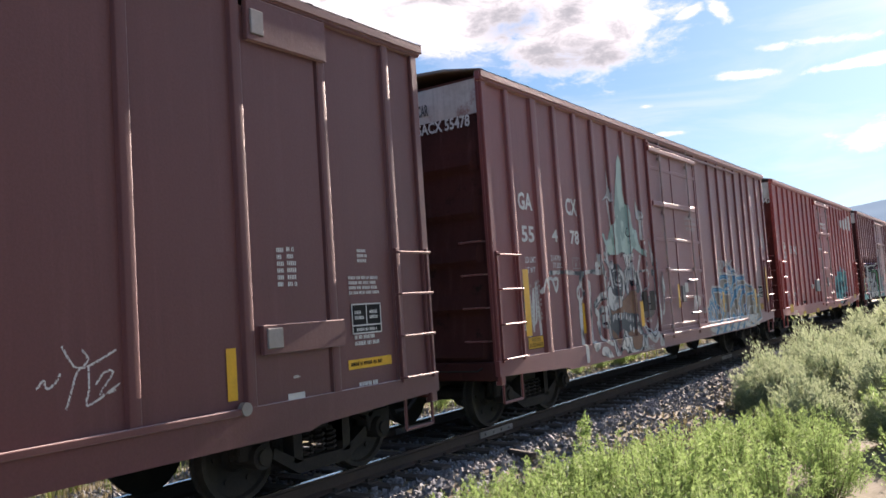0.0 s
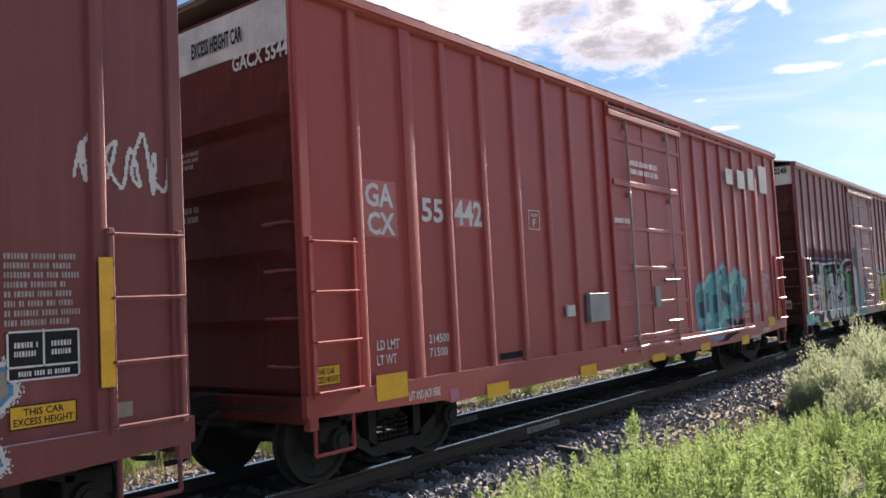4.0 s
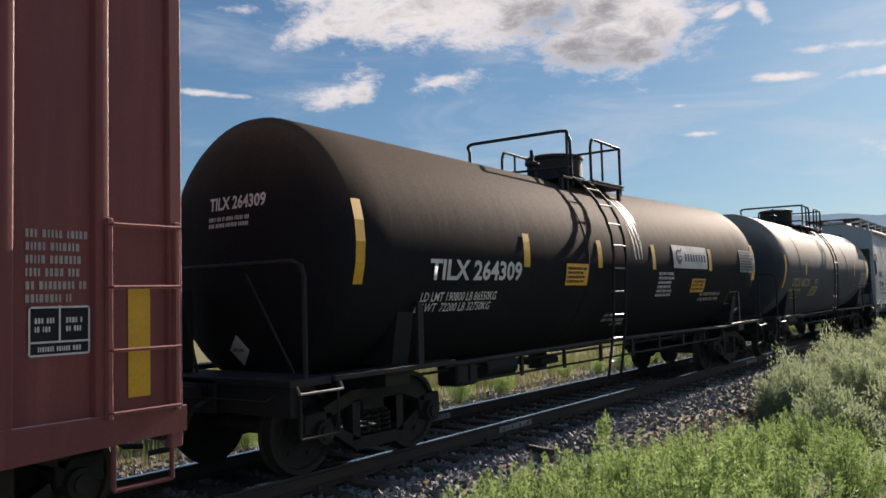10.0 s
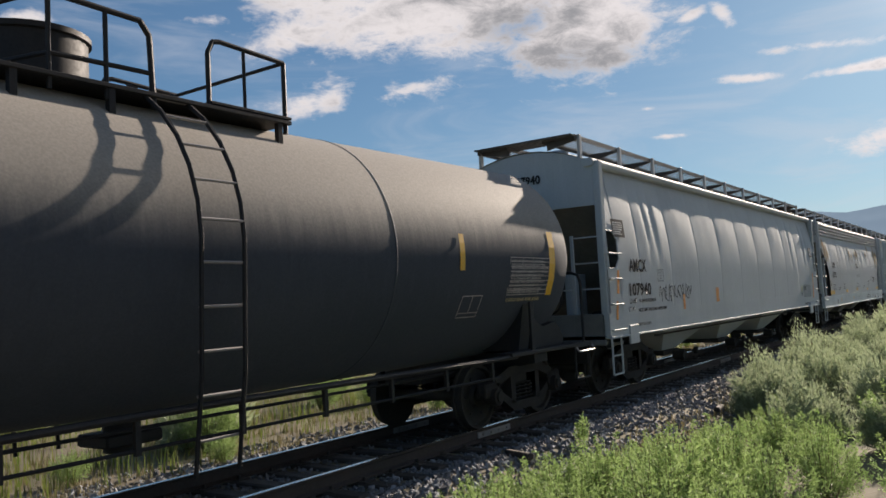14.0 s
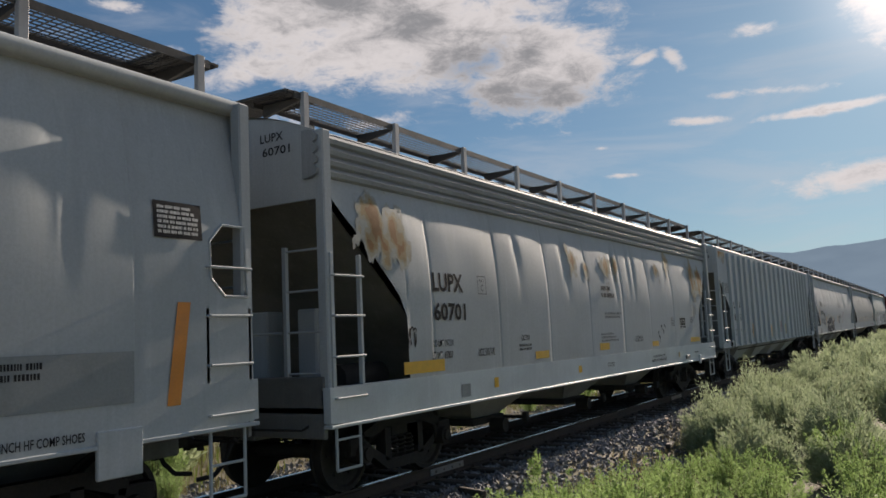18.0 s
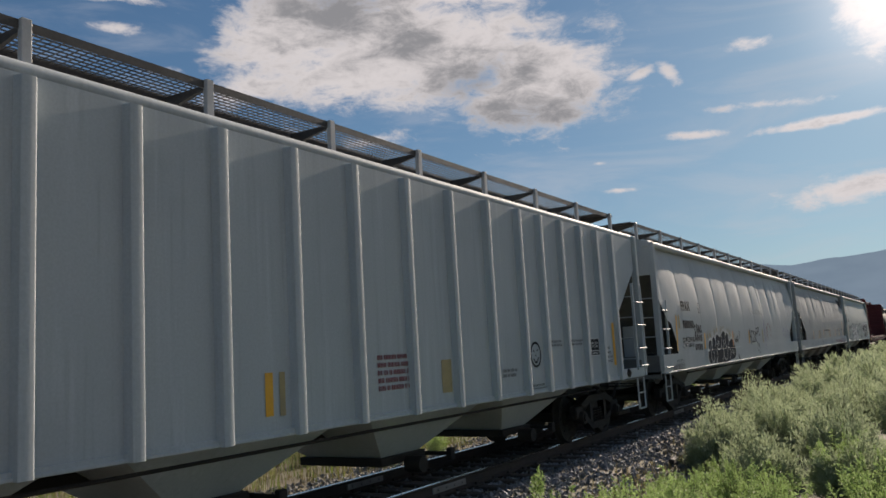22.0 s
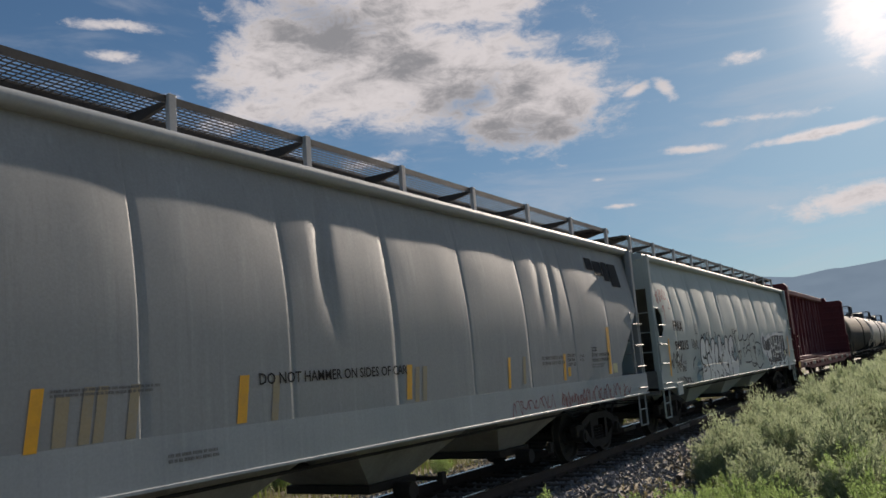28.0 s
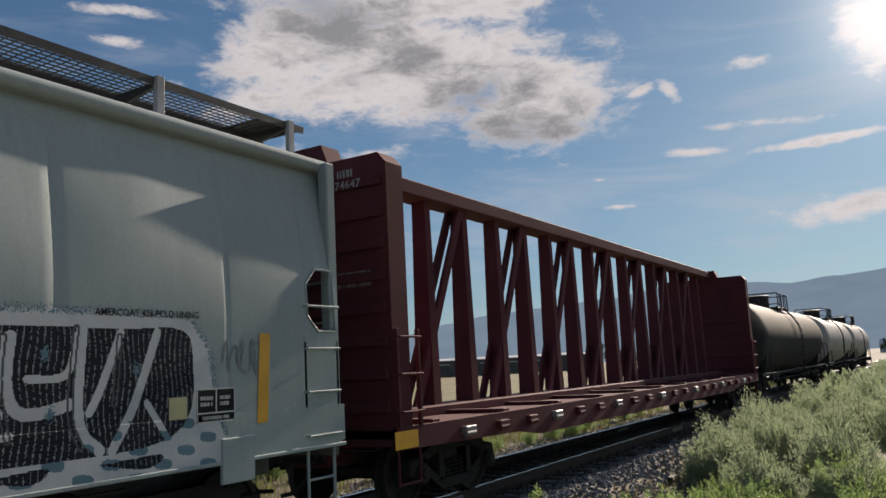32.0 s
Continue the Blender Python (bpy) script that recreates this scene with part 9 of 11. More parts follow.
ribbon([(9.36, 1.28), (9.53, 1.23), (9.56, 1.01), (9.72, 1.04), (9.88, 0.90), (9.83, 0.80), (9.54, 0.82), (9.38, 0.92), (9.35, 1.21)], 0.05)
ribbon([(9.40, 1.20), (9.50, 1.17), (9.50, 0.98)], 0.03)
ribbon([(9.78, 1.70), (10.13, 1.70), (10.29, 1.63), (10.28, 1.40)], 0.045)
ribbon([(9.78, 1.70), (9.96, 1.43), (10.13, 1.24), (10.32, 1.15)], 0.06)
ribbon([(10.45, 1.98), (10.87, 2.01), (11.06, 1.86), (11.46, 1.61)], 0.05)
ribbon([(10.42, 1.95), (10.37, 1.74), (10.62, 1.66), (10.93, 1.64)], 0.055)
ribbon([(10.29, 1.45), (10.56, 1.54), (10.87, 1.79), (11.10, 1.86)], 0.04)
ribbon([(11.13, 2.21), (11.44, 2.19), (11.62, 1.92), (11.32, 1.62)], 0.045)
ribbon([(11.13, 2.19), (11.13, 1.88), (11.32, 1.62), (11.47, 1.35)], 0.04)
ribbon([(11.77, 1.97), (11.63, 1.55), (11.34, 1.36), (11.03, 1.14), (10.89, 0.98)], 0.055)
ribbon([(11.86, 1.95), (12.48, 1.95), (12.56, 1.75), (12.20, 1.45), (12.03, 1.30)], 0.05)
ribbon([(11.92, 1.91), (11.83, 1.53), (12.06, 1.71), (12.47, 1.72)], 0.045)
ribbon([(11.91, 1.31), (11.71, 1.01), (11.41, 0.81)], 0.06)
ribbon([(12.08, 1.38), (12.09, 0.96), (11.73, 0.87)], 0.05)
ribbon([(12.55, 1.63), (12.72, 1.44), (12.44, 1.23), (12.50, 0.97), (12.03, 0.77)], 0.05)
ribbon([(9.59, 1.45), (9.73, 1.38), (9.91, 1.24), (10.00, 1.06)], 0.045)
ribbon([(9.53, 1.45), (9.62, 1.30), (9.78, 1.21)], 0.04)
ribbon([(13.50, 1.60), (13.38, 1.43), (13.60, 1.29), (13.45, 1.08)], 0.03)
ribbon([(12.86, 1.52), (13.24, 1.53), (13.18, 1.38)], 0.03)
ribbon([(12.92, 1.16), (12.77, 0.94), (13.04, 0.85)], 0.03)
ribbon([(10.07, 0.91), (10.31, 0.98), (10.54, 1.15), (10.74, 1.29)], 0.065)
ribbon([(10.64, 0.79), (10.83, 1.00), (11.03, 1.14)], 0.06)
ribbon([(11.13, 0.70), (11.42, 1.04), (11.68, 0.68)], 0.06)
ribbon([(11.83, 0.69), (12.17, 1.03), (12.48, 0.68)], 0.055)
ribbon([(10.19, 0.81), (10.42, 0.88), (10.65, 0.94)], 0.06)
ribbon([(12.48, 0.71), (12.86, 0.93), (13.33, 0.87)], 0.03)
sp.paint(field_ & (sp.stroke([(9.91, 1.27), (10.06, 1.38), (10.13, 1.19)]) < 0.014), M_BONE)
sp.paint(field_ & (sp.stroke([(10.32, 1.22), (10.44, 1.44), (10.60, 1.19)]) < 0.014), M_BONE)
sp.paint(field_ & (sp.stroke([(10.68, 1.61), (10.87, 1.72), (10.98, 1.54)]) < 0.014), M_BONE)
sp.paint(field_ & (sp.stroke([(11.28, 2.09), (11.36, 1.77), (11.20, 1.98)]) < 0.014), M_BONE)
sp.paint(field_ & (sp.stroke([(12.07, 1.85), (12.28, 1.90), (12.21, 1.51)]) < 0.014), M_BONE)
sp.paint(field_ & (sp.stroke([(11.43, 1.25), (11.55, 1.34), (11.64, 1.12)]) < 0.014), M_BONE)
sp.paint(field_ & (sp.stroke([(10.90, 1.10), (11.10, 1.28), (11.15, 0.97)]) < 0.014), M_BONE)
sp.paint(field_ & (sp.stroke([(12.88, 1.16), (13.12, 1.20), (13.14, 0.90)]) < 0.014), M_BONE)
sp.paint(field_ & (sp.stroke([(9.69, 1.25), (9.86, 1.23), (9.80, 1.08)]) < 0.014), M_BONE)
sp.paint(field_ & (np.sin(sp.U * 13 - sp.V * 9 + 2 * np.sin(sp.U * 3.1)) > 0.86) & (sp.V < 1.25) & (sp.rough > 0.2), M_BONE)
sp.paint((sp.V < 0.97) & (sp.U > 9.3) & (sp.U < 13.6) & (np.sin(sp.U * 7 + 5 * np.sin(sp.V * 9)) > -0.45) & (sp.rough > 0.1), M_DIRTYWHITE)
sp.paint((sp.V < 0.97) & (sp.U > 9.6) & (sp.U < 12.2) & (np.sin(sp.U * 11 - sp.V * 16) > 0.62), M_BLUE)
run([(10.30, 2.38), (10.42, 2.23), (10.47, 2.07)], 0.018, M_BONE)
run([(10.42, 2.34), (10.48, 2.07)], 0.018, M_BONE)
run([(10.44, 2.34), (10.60, 2.39), (10.63, 2.27), (10.49, 2.21), (10.67, 2.07)], 0.018, M_BONE)
run([(10.68, 2.07), (10.72, 2.35), (10.86, 2.38), (10.86, 2.25), (10.71, 2.20)], 0.018, M_BONE)
run([(10.91, 2.19), (10.96, 2.39), (11.05, 2.24), (11.14, 2.44), (11.18, 2.12)], 0.018, M_BONE)
run([(11.29, 2.39), (11.25, 2.16), (11.37, 2.12)], 0.018, M_BONE)
run([(11.61, 2.41), (11.41, 2.30), (11.53, 2.24), (11.41, 2.11)], 0.018, M_BONE)
run([(10.16, 2.00), (10.25, 2.12), (10.55, 2.09), (11.45, 2.05), (12.05, 2.07), (12.22, 2.20)], 0.018, M_BONE)
sp.build(car_b, SB, "tan and blue interlocked letters in spray paint")

# teal block piece on car C
M_TEALDARK = material("dark teal spray paint", (0.02, 0.11, 0.14), (0.015, 0.08, 0.105), 0.6, large=2.5, bump=0.0)
sp = Spray(9.0, 12.75, 0.72, 2.35, 0.0115)
sp.paint(sp.inside([(9.91, 0.86), (10.42, 0.73), (10.82, 0.76), (11.24, 1.01), (11.44, 0.92), (11.73, 1.17), (11.86, 1.02), (12.18, 1.12), (12.29, 1.00), (11.84, 0.84), (11.31, 0.78), (10.82, 0.65)]), M_NAVY)
edge_ = [(9.65, 1.40), (9.66, 1.68), (9.82, 1.86), (10.04, 1.92), (10.13, 1.83), (10.30, 1.98), (10.49, 2.09), (10.69, 2.06), (10.83, 2.18), (10.90, 2.21), (11.02, 2.13), (11.05, 2.21), (11.23, 2.28), (11.35, 2.22), (11.37, 2.04), (11.47, 2.00), (11.79, 2.12), (11.92, 2.22), (12.10, 2.10), (12.21, 2.01), (12.22, 1.56), (12.09, 1.47), (12.32, 1.44), (12.32, 1.29), (12.11, 1.17), (12.06, 1.26), (11.87, 1.07), (11.73, 1.20), (11.44, 0.96), (11.24, 1.05), (11.00, 0.87), (10.82, 0.81), (10.42, 0.76), (9.91, 0.90), (9.70, 1.09)]
sp.paint(sp.soft(sp.stroke(edge_ + edge_[:1]), 0.028, 0.05), M_PINK)
sp.paint(sp.inside(edge_), M_TEAL)
edge_ = [(12.24, 1.90), (12.41, 1.97), (12.63, 1.89), (12.60, 1.68), (12.46, 1.56), (12.25, 1.57)]
sp.paint(sp.soft(sp.stroke(edge_ + edge_[:1]), 0.02, 0.03), M_PINK)
sp.paint(sp.inside(edge_), M_TEALLIGHT)
sp.paint(sp.inside([(11.05, 2.13), (11.16, 2.10), (11.18, 1.96), (11.05, 2.01)]), M_TEALDARK)
sp.paint(sp.inside([(11.05, 1.75), (11.14, 1.74), (11.43, 1.61), (11.42, 1.41), (11.05, 1.55)]), M_TEALDARK)
sp.paint(sp.inside([(11.74, 2.10), (11.94, 1.98), (11.81, 1.94)]), M_TEALDARK)
sp.paint(sp.inside([(11.92, 1.79), (12.05, 1.83), (12.04, 1.42), (11.97, 1.48)]), M_TEALDARK)
sp.paint(sp.inside([(11.24, 1.23), (11.40, 1.20), (11.42, 1.00), (11.24, 1.07)]), M_TEALDARK)
sp.paint(sp.inside([(12.08, 1.53), (12.20, 1.34), (12.14, 1.20)]), M_TEALDARK)
sp.paint(sp.inside([(12.25, 1.82), (12.44, 1.75), (12.40, 1.56), (12.25, 1.58)]), M_TEALDARK)
sp.paint(sp.inside([(10.18, 1.65), (10.33, 1.71), (10.33, 1.33), (10.18, 1.31)]), M_TEALDARK)
sp.paint(sp.inside([(9.82, 1.51), (9.96, 1.53), (9.96, 1.21), (9.83, 1.23)]), M_TEALDARK)
sp.paint(sp.inside([(10.55, 1.62), (10.69, 1.65), (10.68, 1.29), (10.55, 1.27)]), M_TEALDARK)
sp.paint(sp.inside([(11.47, 1.89), (11.56, 1.91), (11.58, 1.72), (11.47, 1.69)]), M_TEALDARK)
sp.paint(sp.inside([(10.83, 2.18), (10.92, 2.20), (11.01, 2.10), (10.86, 2.02), (10.65, 2.02)]) & (sp.rough > 0.04), M_TEALLIGHT)
sp.paint(sp.inside([(11.06, 2.17), (11.23, 2.26), (11.34, 2.20), (11.16, 2.12)]) & (sp.rough > 0.04), M_TEALLIGHT)
sp.paint(sp.inside([(10.72, 1.91), (11.09, 2.05), (11.16, 1.96), (10.90, 1.85)]) & (sp.rough > 0.04), M_TEALLIGHT)
sp.paint(sp.inside([(11.12, 1.76), (11.28, 1.82), (11.74, 1.89), (11.81, 1.82), (11.47, 1.65)]) & (sp.rough > 0.04), M_TEALLIGHT)
sp.paint(sp.inside([(11.47, 1.97), (11.81, 2.10), (11.92, 2.21), (12.13, 2.08), (11.92, 1.87), (11.83, 1.83), (11.58, 1.94)]) & (sp.rough > 0.04), M_TEALLIGHT)
sp.paint(sp.inside([(11.02, 1.25), (11.18, 1.43), (11.44, 1.24), (11.65, 1.32), (11.51, 1.15), (11.04, 1.12)]) & (sp.rough > 0.04), M_TEALLIGHT)
sp.paint(sp.inside([(11.80, 1.37), (11.97, 1.43), (12.05, 1.31), (11.91, 1.23)]) & (sp.rough > 0.04), M_TEALLIGHT)
sp.paint(sp.inside([(10.62, 1.10), (11.04, 1.18), (11.09, 1.09), (10.86, 0.99), (10.68, 0.98)]) & (sp.rough > 0.04), M_TEALLIGHT)
sp.paint(sp.inside([(12.09, 1.43), (12.24, 1.44), (12.32, 1.39), (12.16, 1.33)]) & (sp.rough > 0.04), M_TEALLIGHT)
sp.paint(sp.inside([(9.67, 1.68), (9.82, 1.84), (10.04, 1.90), (10.12, 1.82), (9.90, 1.70)]) & (sp.rough > 0.04), M_TEALLIGHT)
sp.paint(sp.inside([(10.15, 1.82), (10.30, 1.97), (10.49, 2.07), (10.62, 2.02), (10.39, 1.88)]) & (sp.rough > 0.04), M_TEALLIGHT)
sp.paint(sp.inside([(9.72, 1.18), (9.90, 1.25), (10.04, 1.13), (9.88, 1.06)]) & (sp.rough > 0.04), M_TEALLIGHT)
sp.paint(sp.inside([(10.12, 1.25), (10.33, 1.29), (10.45, 1.17), (10.27, 1.10)]) & (sp.rough > 0.04), M_TEALLIGHT)
sp.index[sp.inside([(11.04, 1.57), (11.21, 1.49), (11.04, 1.38)])] = -1
sp.index[sp.inside([(10.04, 1.59), (10.11, 1.61), (10.08, 1.45)])] = -1
sp.paint(sp.stroke([(11.04, 1.57), (11.21, 1.49), (11.42, 1.41)]) < 0.008, M_TEALDARK)
sp.paint(sp.stroke([(11.04, 1.57), (11.04, 1.38)]) < 0.008, M_TEALDARK)
sp.paint(sp.stroke([(11.47, 1.65), (11.44, 1.40)]) < 0.008, M_TEALDARK)
sp.paint(sp.stroke([(11.83, 1.83), (11.80, 1.37)]) < 0.008, M_TEALDARK)
sp.paint(sp.stroke([(10.97, 1.83), (10.93, 1.22)]) < 0.008, M_TEALDARK)
sp.paint(sp.stroke([(11.20, 1.94), (11.05, 1.75)]) < 0.008, M_TEALDARK)
sp.paint(sp.stroke([(11.92, 1.87), (11.93, 1.36)]) < 0.008, M_TEALDARK)
sp.paint(sp.stroke([(10.39, 1.88), (10.36, 1.32)]) < 0.008, M_TEALDARK)
sp.paint((sp.stroke([(10.84, 1.98), (10.97, 1.90), (10.99, 1.60), (10.93, 1.15), (10.97, 0.99)]) < 0.008) & (sp.rough > 0.1), M_FADEYEL)
sp.paint((sp.stroke([(10.90, 1.96), (11.02, 1.91), (11.03, 1.59), (10.98, 1.14), (11.00, 0.87)]) < 0.008) & (sp.rough > 0.1), M_FADEYEL)
sp.paint((sp.stroke([(11.63, 2.08), (11.88, 1.91), (11.90, 1.37)]) < 0.008) & (sp.rough > 0.1), M_FADEYEL)
sp.paint((sp.stroke([(11.68, 2.09), (11.93, 1.92), (11.94, 1.28), (11.99, 1.14)]) < 0.008) & (sp.rough > 0.1), M_FADEYEL)
sp.build(car_c, SC, "teal block letters with pink glow in spray paint")

# car D: black ground with outlined numerals, silver bubbles, blue door, yellow piece
xa, xb, za, zb = NUM_D
M_SCUFF = material("dark scuffed rust", (0.05, 0.022, 0.018), (0.035, 0.018, 0.015), 0.85, large=5, bump=0.1)
M_FADE_A = material("thin navy overspray on red", (0.06, 0.026, 0.034), (0.05, 0.024, 0.032), 0.7, bump=0.0, spec=0.2)
M_FADE_B = material("thinner navy overspray on red", (0.11, 0.034, 0.04), (0.09, 0.03, 0.037), 0.65, bump=0.0, spec=0.3)
M_FADE_C = material("faint navy overspray on red", (0.165, 0.045, 0.047), (0.14, 0.04, 0.044), 0.6, bump=0.0, spec=0.4)
sp = Spray(0.02, 5.9, 0.68, 2.85, 0.0088)
rise = (sp.V - 2.30) / 0.42 + 0.22 * (sp.rough - 0.5) + 0.10 * np.sin(sp.U * 3.7)
for lim, mat in ((0.9, M_FADE_C), (0.62, M_FADE_B), (0.35, M_FADE_A), (0.12, M_NAVY)):
    sp.paint((sp.U > 0.72) & (rise < lim), mat)
sp.paint((sp.U < 0.74) & (sp.V < 1.75 + 0.12 * np.sin(sp.U * 9)), M_TEAL)
sp.paint((sp.U < 0.74) & (np.sin(sp.U * 16 + sp.V * 22) > 0.86) & (sp.V < 1.5), M_TEALLIGHT)
sp.paint((np.abs(sp.V - 2.43) < 0.035) & (sp.U > 0.72) & (sp.rough > 0.4), M_PURPLE)
run([(0.97, 1.78), (0.99, 1.60), (1.08, 1.51), (1.59, 1.50), (1.68, 1.43), (1.65, 1.02), (1.18, 1.04), (0.85, 1.05)], 0.085, M_PINK)
run([(0.97, 1.78), (0.99, 1.60), (1.08, 1.51), (1.59, 1.50), (1.68, 1.43), (1.65, 1.02), (1.18, 1.04), (0.85, 1.05)], 0.05, M_BONE)
run([(1.86, 1.66), (1.26, 1.69), (1.13, 1.65), (1.23, 1.59), (1.73, 1.55), (1.87, 1.42)], 0.07, M_PINK)
run([(1.86, 1.66), (1.26, 1.69), (1.13, 1.65), (1.23, 1.59), (1.73, 1.55), (1.87, 1.42)], 0.035, M_BONE)
run([(0.71, 1.25), (1.22, 1.28), (1.30, 1.22), (1.24, 1.17), (0.71, 1.16)], 0.075, M_PINK)
run([(0.71, 1.25), (1.22, 1.28), (1.30, 1.22), (1.24, 1.17), (0.71, 1.16)], 0.04, M_BONE)
run([(1.16, 1.38), (1.55, 1.36), (1.55, 1.10), (0.92, 1.09)], 0.02, M_PINK)
run([(0.83, 2.30), (1.08, 2.33)], 0.03, M_BONE)
run([(0.95, 2.30), (0.95, 2.13)], 0.03, M_BONE)
run([(1.07, 2.13), (1.09, 2.31), (1.19, 2.30), (1.16, 2.23), (1.09, 2.21), (1.21, 2.13)], 0.03, M_BONE)
run([(0.80, 1.95), (0.86, 2.00), (0.84, 1.82)], 0.03, M_BONE)
run([(1.00, 1.99), (0.94, 1.91), (0.99, 1.81), (1.05, 1.90), (1.00, 1.99)], 0.028, M_BONE)
run([(1.17, 2.00), (1.11, 1.90), (1.16, 1.81), (1.23, 1.90), (1.17, 2.00)], 0.028, M_BONE)
run([(1.56, 1.92), (1.66, 1.99), (1.71, 1.92), (1.57, 1.79), (1.74, 1.79)], 0.026, M_BONE)
run([(1.83, 1.77), (1.86, 1.98), (1.74, 1.85), (1.89, 1.86)], 0.026, M_BONE)
run([(2.39, 2.00), (2.30, 1.93), (2.38, 1.86), (2.46, 1.93), (2.39, 2.00)], 0.022, M_BONE)
run([(2.39, 1.86), (2.29, 1.78), (2.38, 1.69), (2.47, 1.77), (2.39, 1.86)], 0.022, M_BONE)
run([(0.67, 0.81), (0.72, 2.17), (0.78, 2.27), (1.39, 2.30), (1.89, 2.31)], 0.03, M_BONE)
run([(2.12, 2.27), (2.80, 2.29), (3.83, 2.33)], 0.028, M_BONE)
run([(4.75, 1.92), (4.79, 2.36), (5.98, 2.39), (5.96, 2.07)], 0.035, M_BONE)
sp.paint(sp.inside([(1.94, 2.31), (2.11, 2.31), (2.04, 0.84), (2.41, 0.61), (2.09, 0.55), (1.72, 0.66), (1.85, 0.88)]), M_BONE)
run([(0.76, 0.92), (0.82, 0.76), (0.89, 0.85), (0.95, 0.75), (0.99, 0.90)], 0.022, M_TEALLIGHT)
run([(1.02, 0.73), (1.08, 0.89), (1.13, 0.73)], 0.02, M_TEALLIGHT)
run([(1.26, 0.86), (1.17, 0.83), (1.18, 0.73), (1.27, 0.72), (1.26, 0.78)], 0.02, M_TEALLIGHT)
run([(2.01, 1.53), (2.19, 1.64), (2.02, 1.33), (2.18, 1.07)], 0.014, M_TEALLIGHT)
run([(1.93, 0.96), (2.03, 1.09), (2.11, 0.86)], 0.014, M_TEALLIGHT)
run([(2.61, 2.05), (2.35, 1.70), (2.16, 1.64)], 0.014, M_TEALLIGHT)
run([(5.08, 2.08), (5.72, 2.13), (5.67, 0.87)], 0.05, M_PINK)
run([(5.02, 2.01), (5.59, 2.04), (5.55, 0.92)], 0.02, M_BONE)
ground_ = (sp.U > 2.5) & (sp.U < 5.45) & (sp.V < 2.15)
sp.paint(ground_ & (sp.V < 2.05 + 0.1 * np.sin(sp.U * 3.3) + 0.08 * sp.rough), M_GREENP)
sp.paint(sp.soft(np.hypot((sp.U - 4.45) * 0.8, sp.V - 2.16), 0.12, 0.14), M_TEAL)
sp.paint(sp.soft(np.hypot((sp.U - 3.0) * 0.6, sp.V - 2.12), 0.05, 0.10), M_TEALLIGHT)
FORMS = (
    ([(2.59, 1.4), (2.57, 1.7), (2.65, 1.93), (2.81, 2.03), (2.97, 1.97), (3.03, 1.8), (2.98, 1.67), (2.79, 1.57), (2.7, 1.39)], None),
    ([(2.79, 1.57), (3.11, 1.61), (3.25, 1.37), (3.22, 1.1), (3.07, 0.78), (2.82, 0.7), (2.59, 0.75), (2.47, 1.02), (2.52, 1.26), (2.68, 1.39)], None),
    ([(3.04, 1.91), (3.12, 2.02), (3.3, 2.05), (3.42, 1.92), (3.47, 1.63), (3.74, 1.41), (3.77, 1.2), (3.63, 0.96), (3.46, 0.74), (3.31, 0.7), (3.18, 0.8), (3.21, 1.03), (3.25, 1.35), (3.11, 1.61)], [(3.3, 1.52), (3.29, 1.34), (3.32, 1.1)]),
    ([(3.78, 1.35), (3.91, 1.09), (3.9, 0.8), (3.77, 0.71), (3.66, 0.83), (3.67, 1.01), (3.77, 1.2)], None),
)
MORE_FORMS = (
    ([(3.49, 1.89), (3.59, 2.03), (3.73, 2.06), (3.85, 1.97), (3.87, 1.61), (3.95, 1.81), (4.08, 1.96), (4.19, 1.83), (4.22, 1.64), (4.12, 1.37), (3.85, 1.35), (3.64, 1.49), (3.53, 1.69)], None),
    ([(4.22, 1.64), (4.38, 1.63), (4.47, 1.49), (4.37, 1.3), (4.17, 1.29), (4.08, 1.31), (4.18, 1.49)], None),
    ([(4.17, 1.27), (4.36, 1.27), (4.5, 1.01), (4.44, 0.78), (4.26, 0.71), (4.11, 0.72), (4.01, 0.86), (3.98, 1.02), (4.06, 1.19)], None),
    ([(4.29, 1.86), (4.39, 2.0), (4.58, 2.02), (4.77, 1.9), (4.77, 1.5), (5.09, 1.24), (5.1, 1.0), (4.93, 0.74), (4.67, 0.71), (4.49, 0.82), (4.5, 1.05), (4.42, 1.25), (4.47, 1.49), (4.34, 1.66)], [(4.57, 1.75), (4.54, 1.52), (4.58, 1.08)]),
)
for pts, slit in FORMS + MORE_FORMS:
    c = curve(pts + pts[:1], 6)
    sp.paint(sp.soft(sp.stroke([(a - 0.025, b - 0.015) for a, b in c]), 0.045, 0.02), M_NAVY)
for pts, slit in FORMS + MORE_FORMS:
    sp.bubble(pts, M_SILVER, M_NAVY, 0.032, slit)
silver = sp.index == sp.mats.index(M_SILVER)
brushed = np.sin(sp.V * 34 + 2 * np.sin(sp.U * 2.1) + 4 * np.sin(sp.V * 3.3))
sp.paint(silver & (brushed > 0.86) & (sp.rough > 0.35), M_ASH)
for x, z0, z1 in ((2.95, 1.75, 1.95), (3.16, 0.9, 1.45), (3.38, 1.4, 1.85), (3.6, 1.1, 1.4), (4.12, 1.55, 1.85), (4.68, 1.4, 1.8), (5.0, 0.85, 1.2)):
    sp.paint((np.abs(sp.U - x - 0.04 * np.sin((sp.V - z0) * 6)) < 0.013) & (sp.V > z0) & (sp.V < z1) & (sp.rough > 0.3), M_TEALLIGHT)
sp.letters("noo", 3.58, 3.80, 1.80, 1.92, 0.02, M_NAVY, None)
sp.bubble([(3.8, 2.33), (3.84, 2.5), (3.95, 2.5), (4.09, 2.33), (4.16, 2.17), (4.01, 2.1), (3.87, 2.15)], M_NAVY, M_BONE, 0.028)
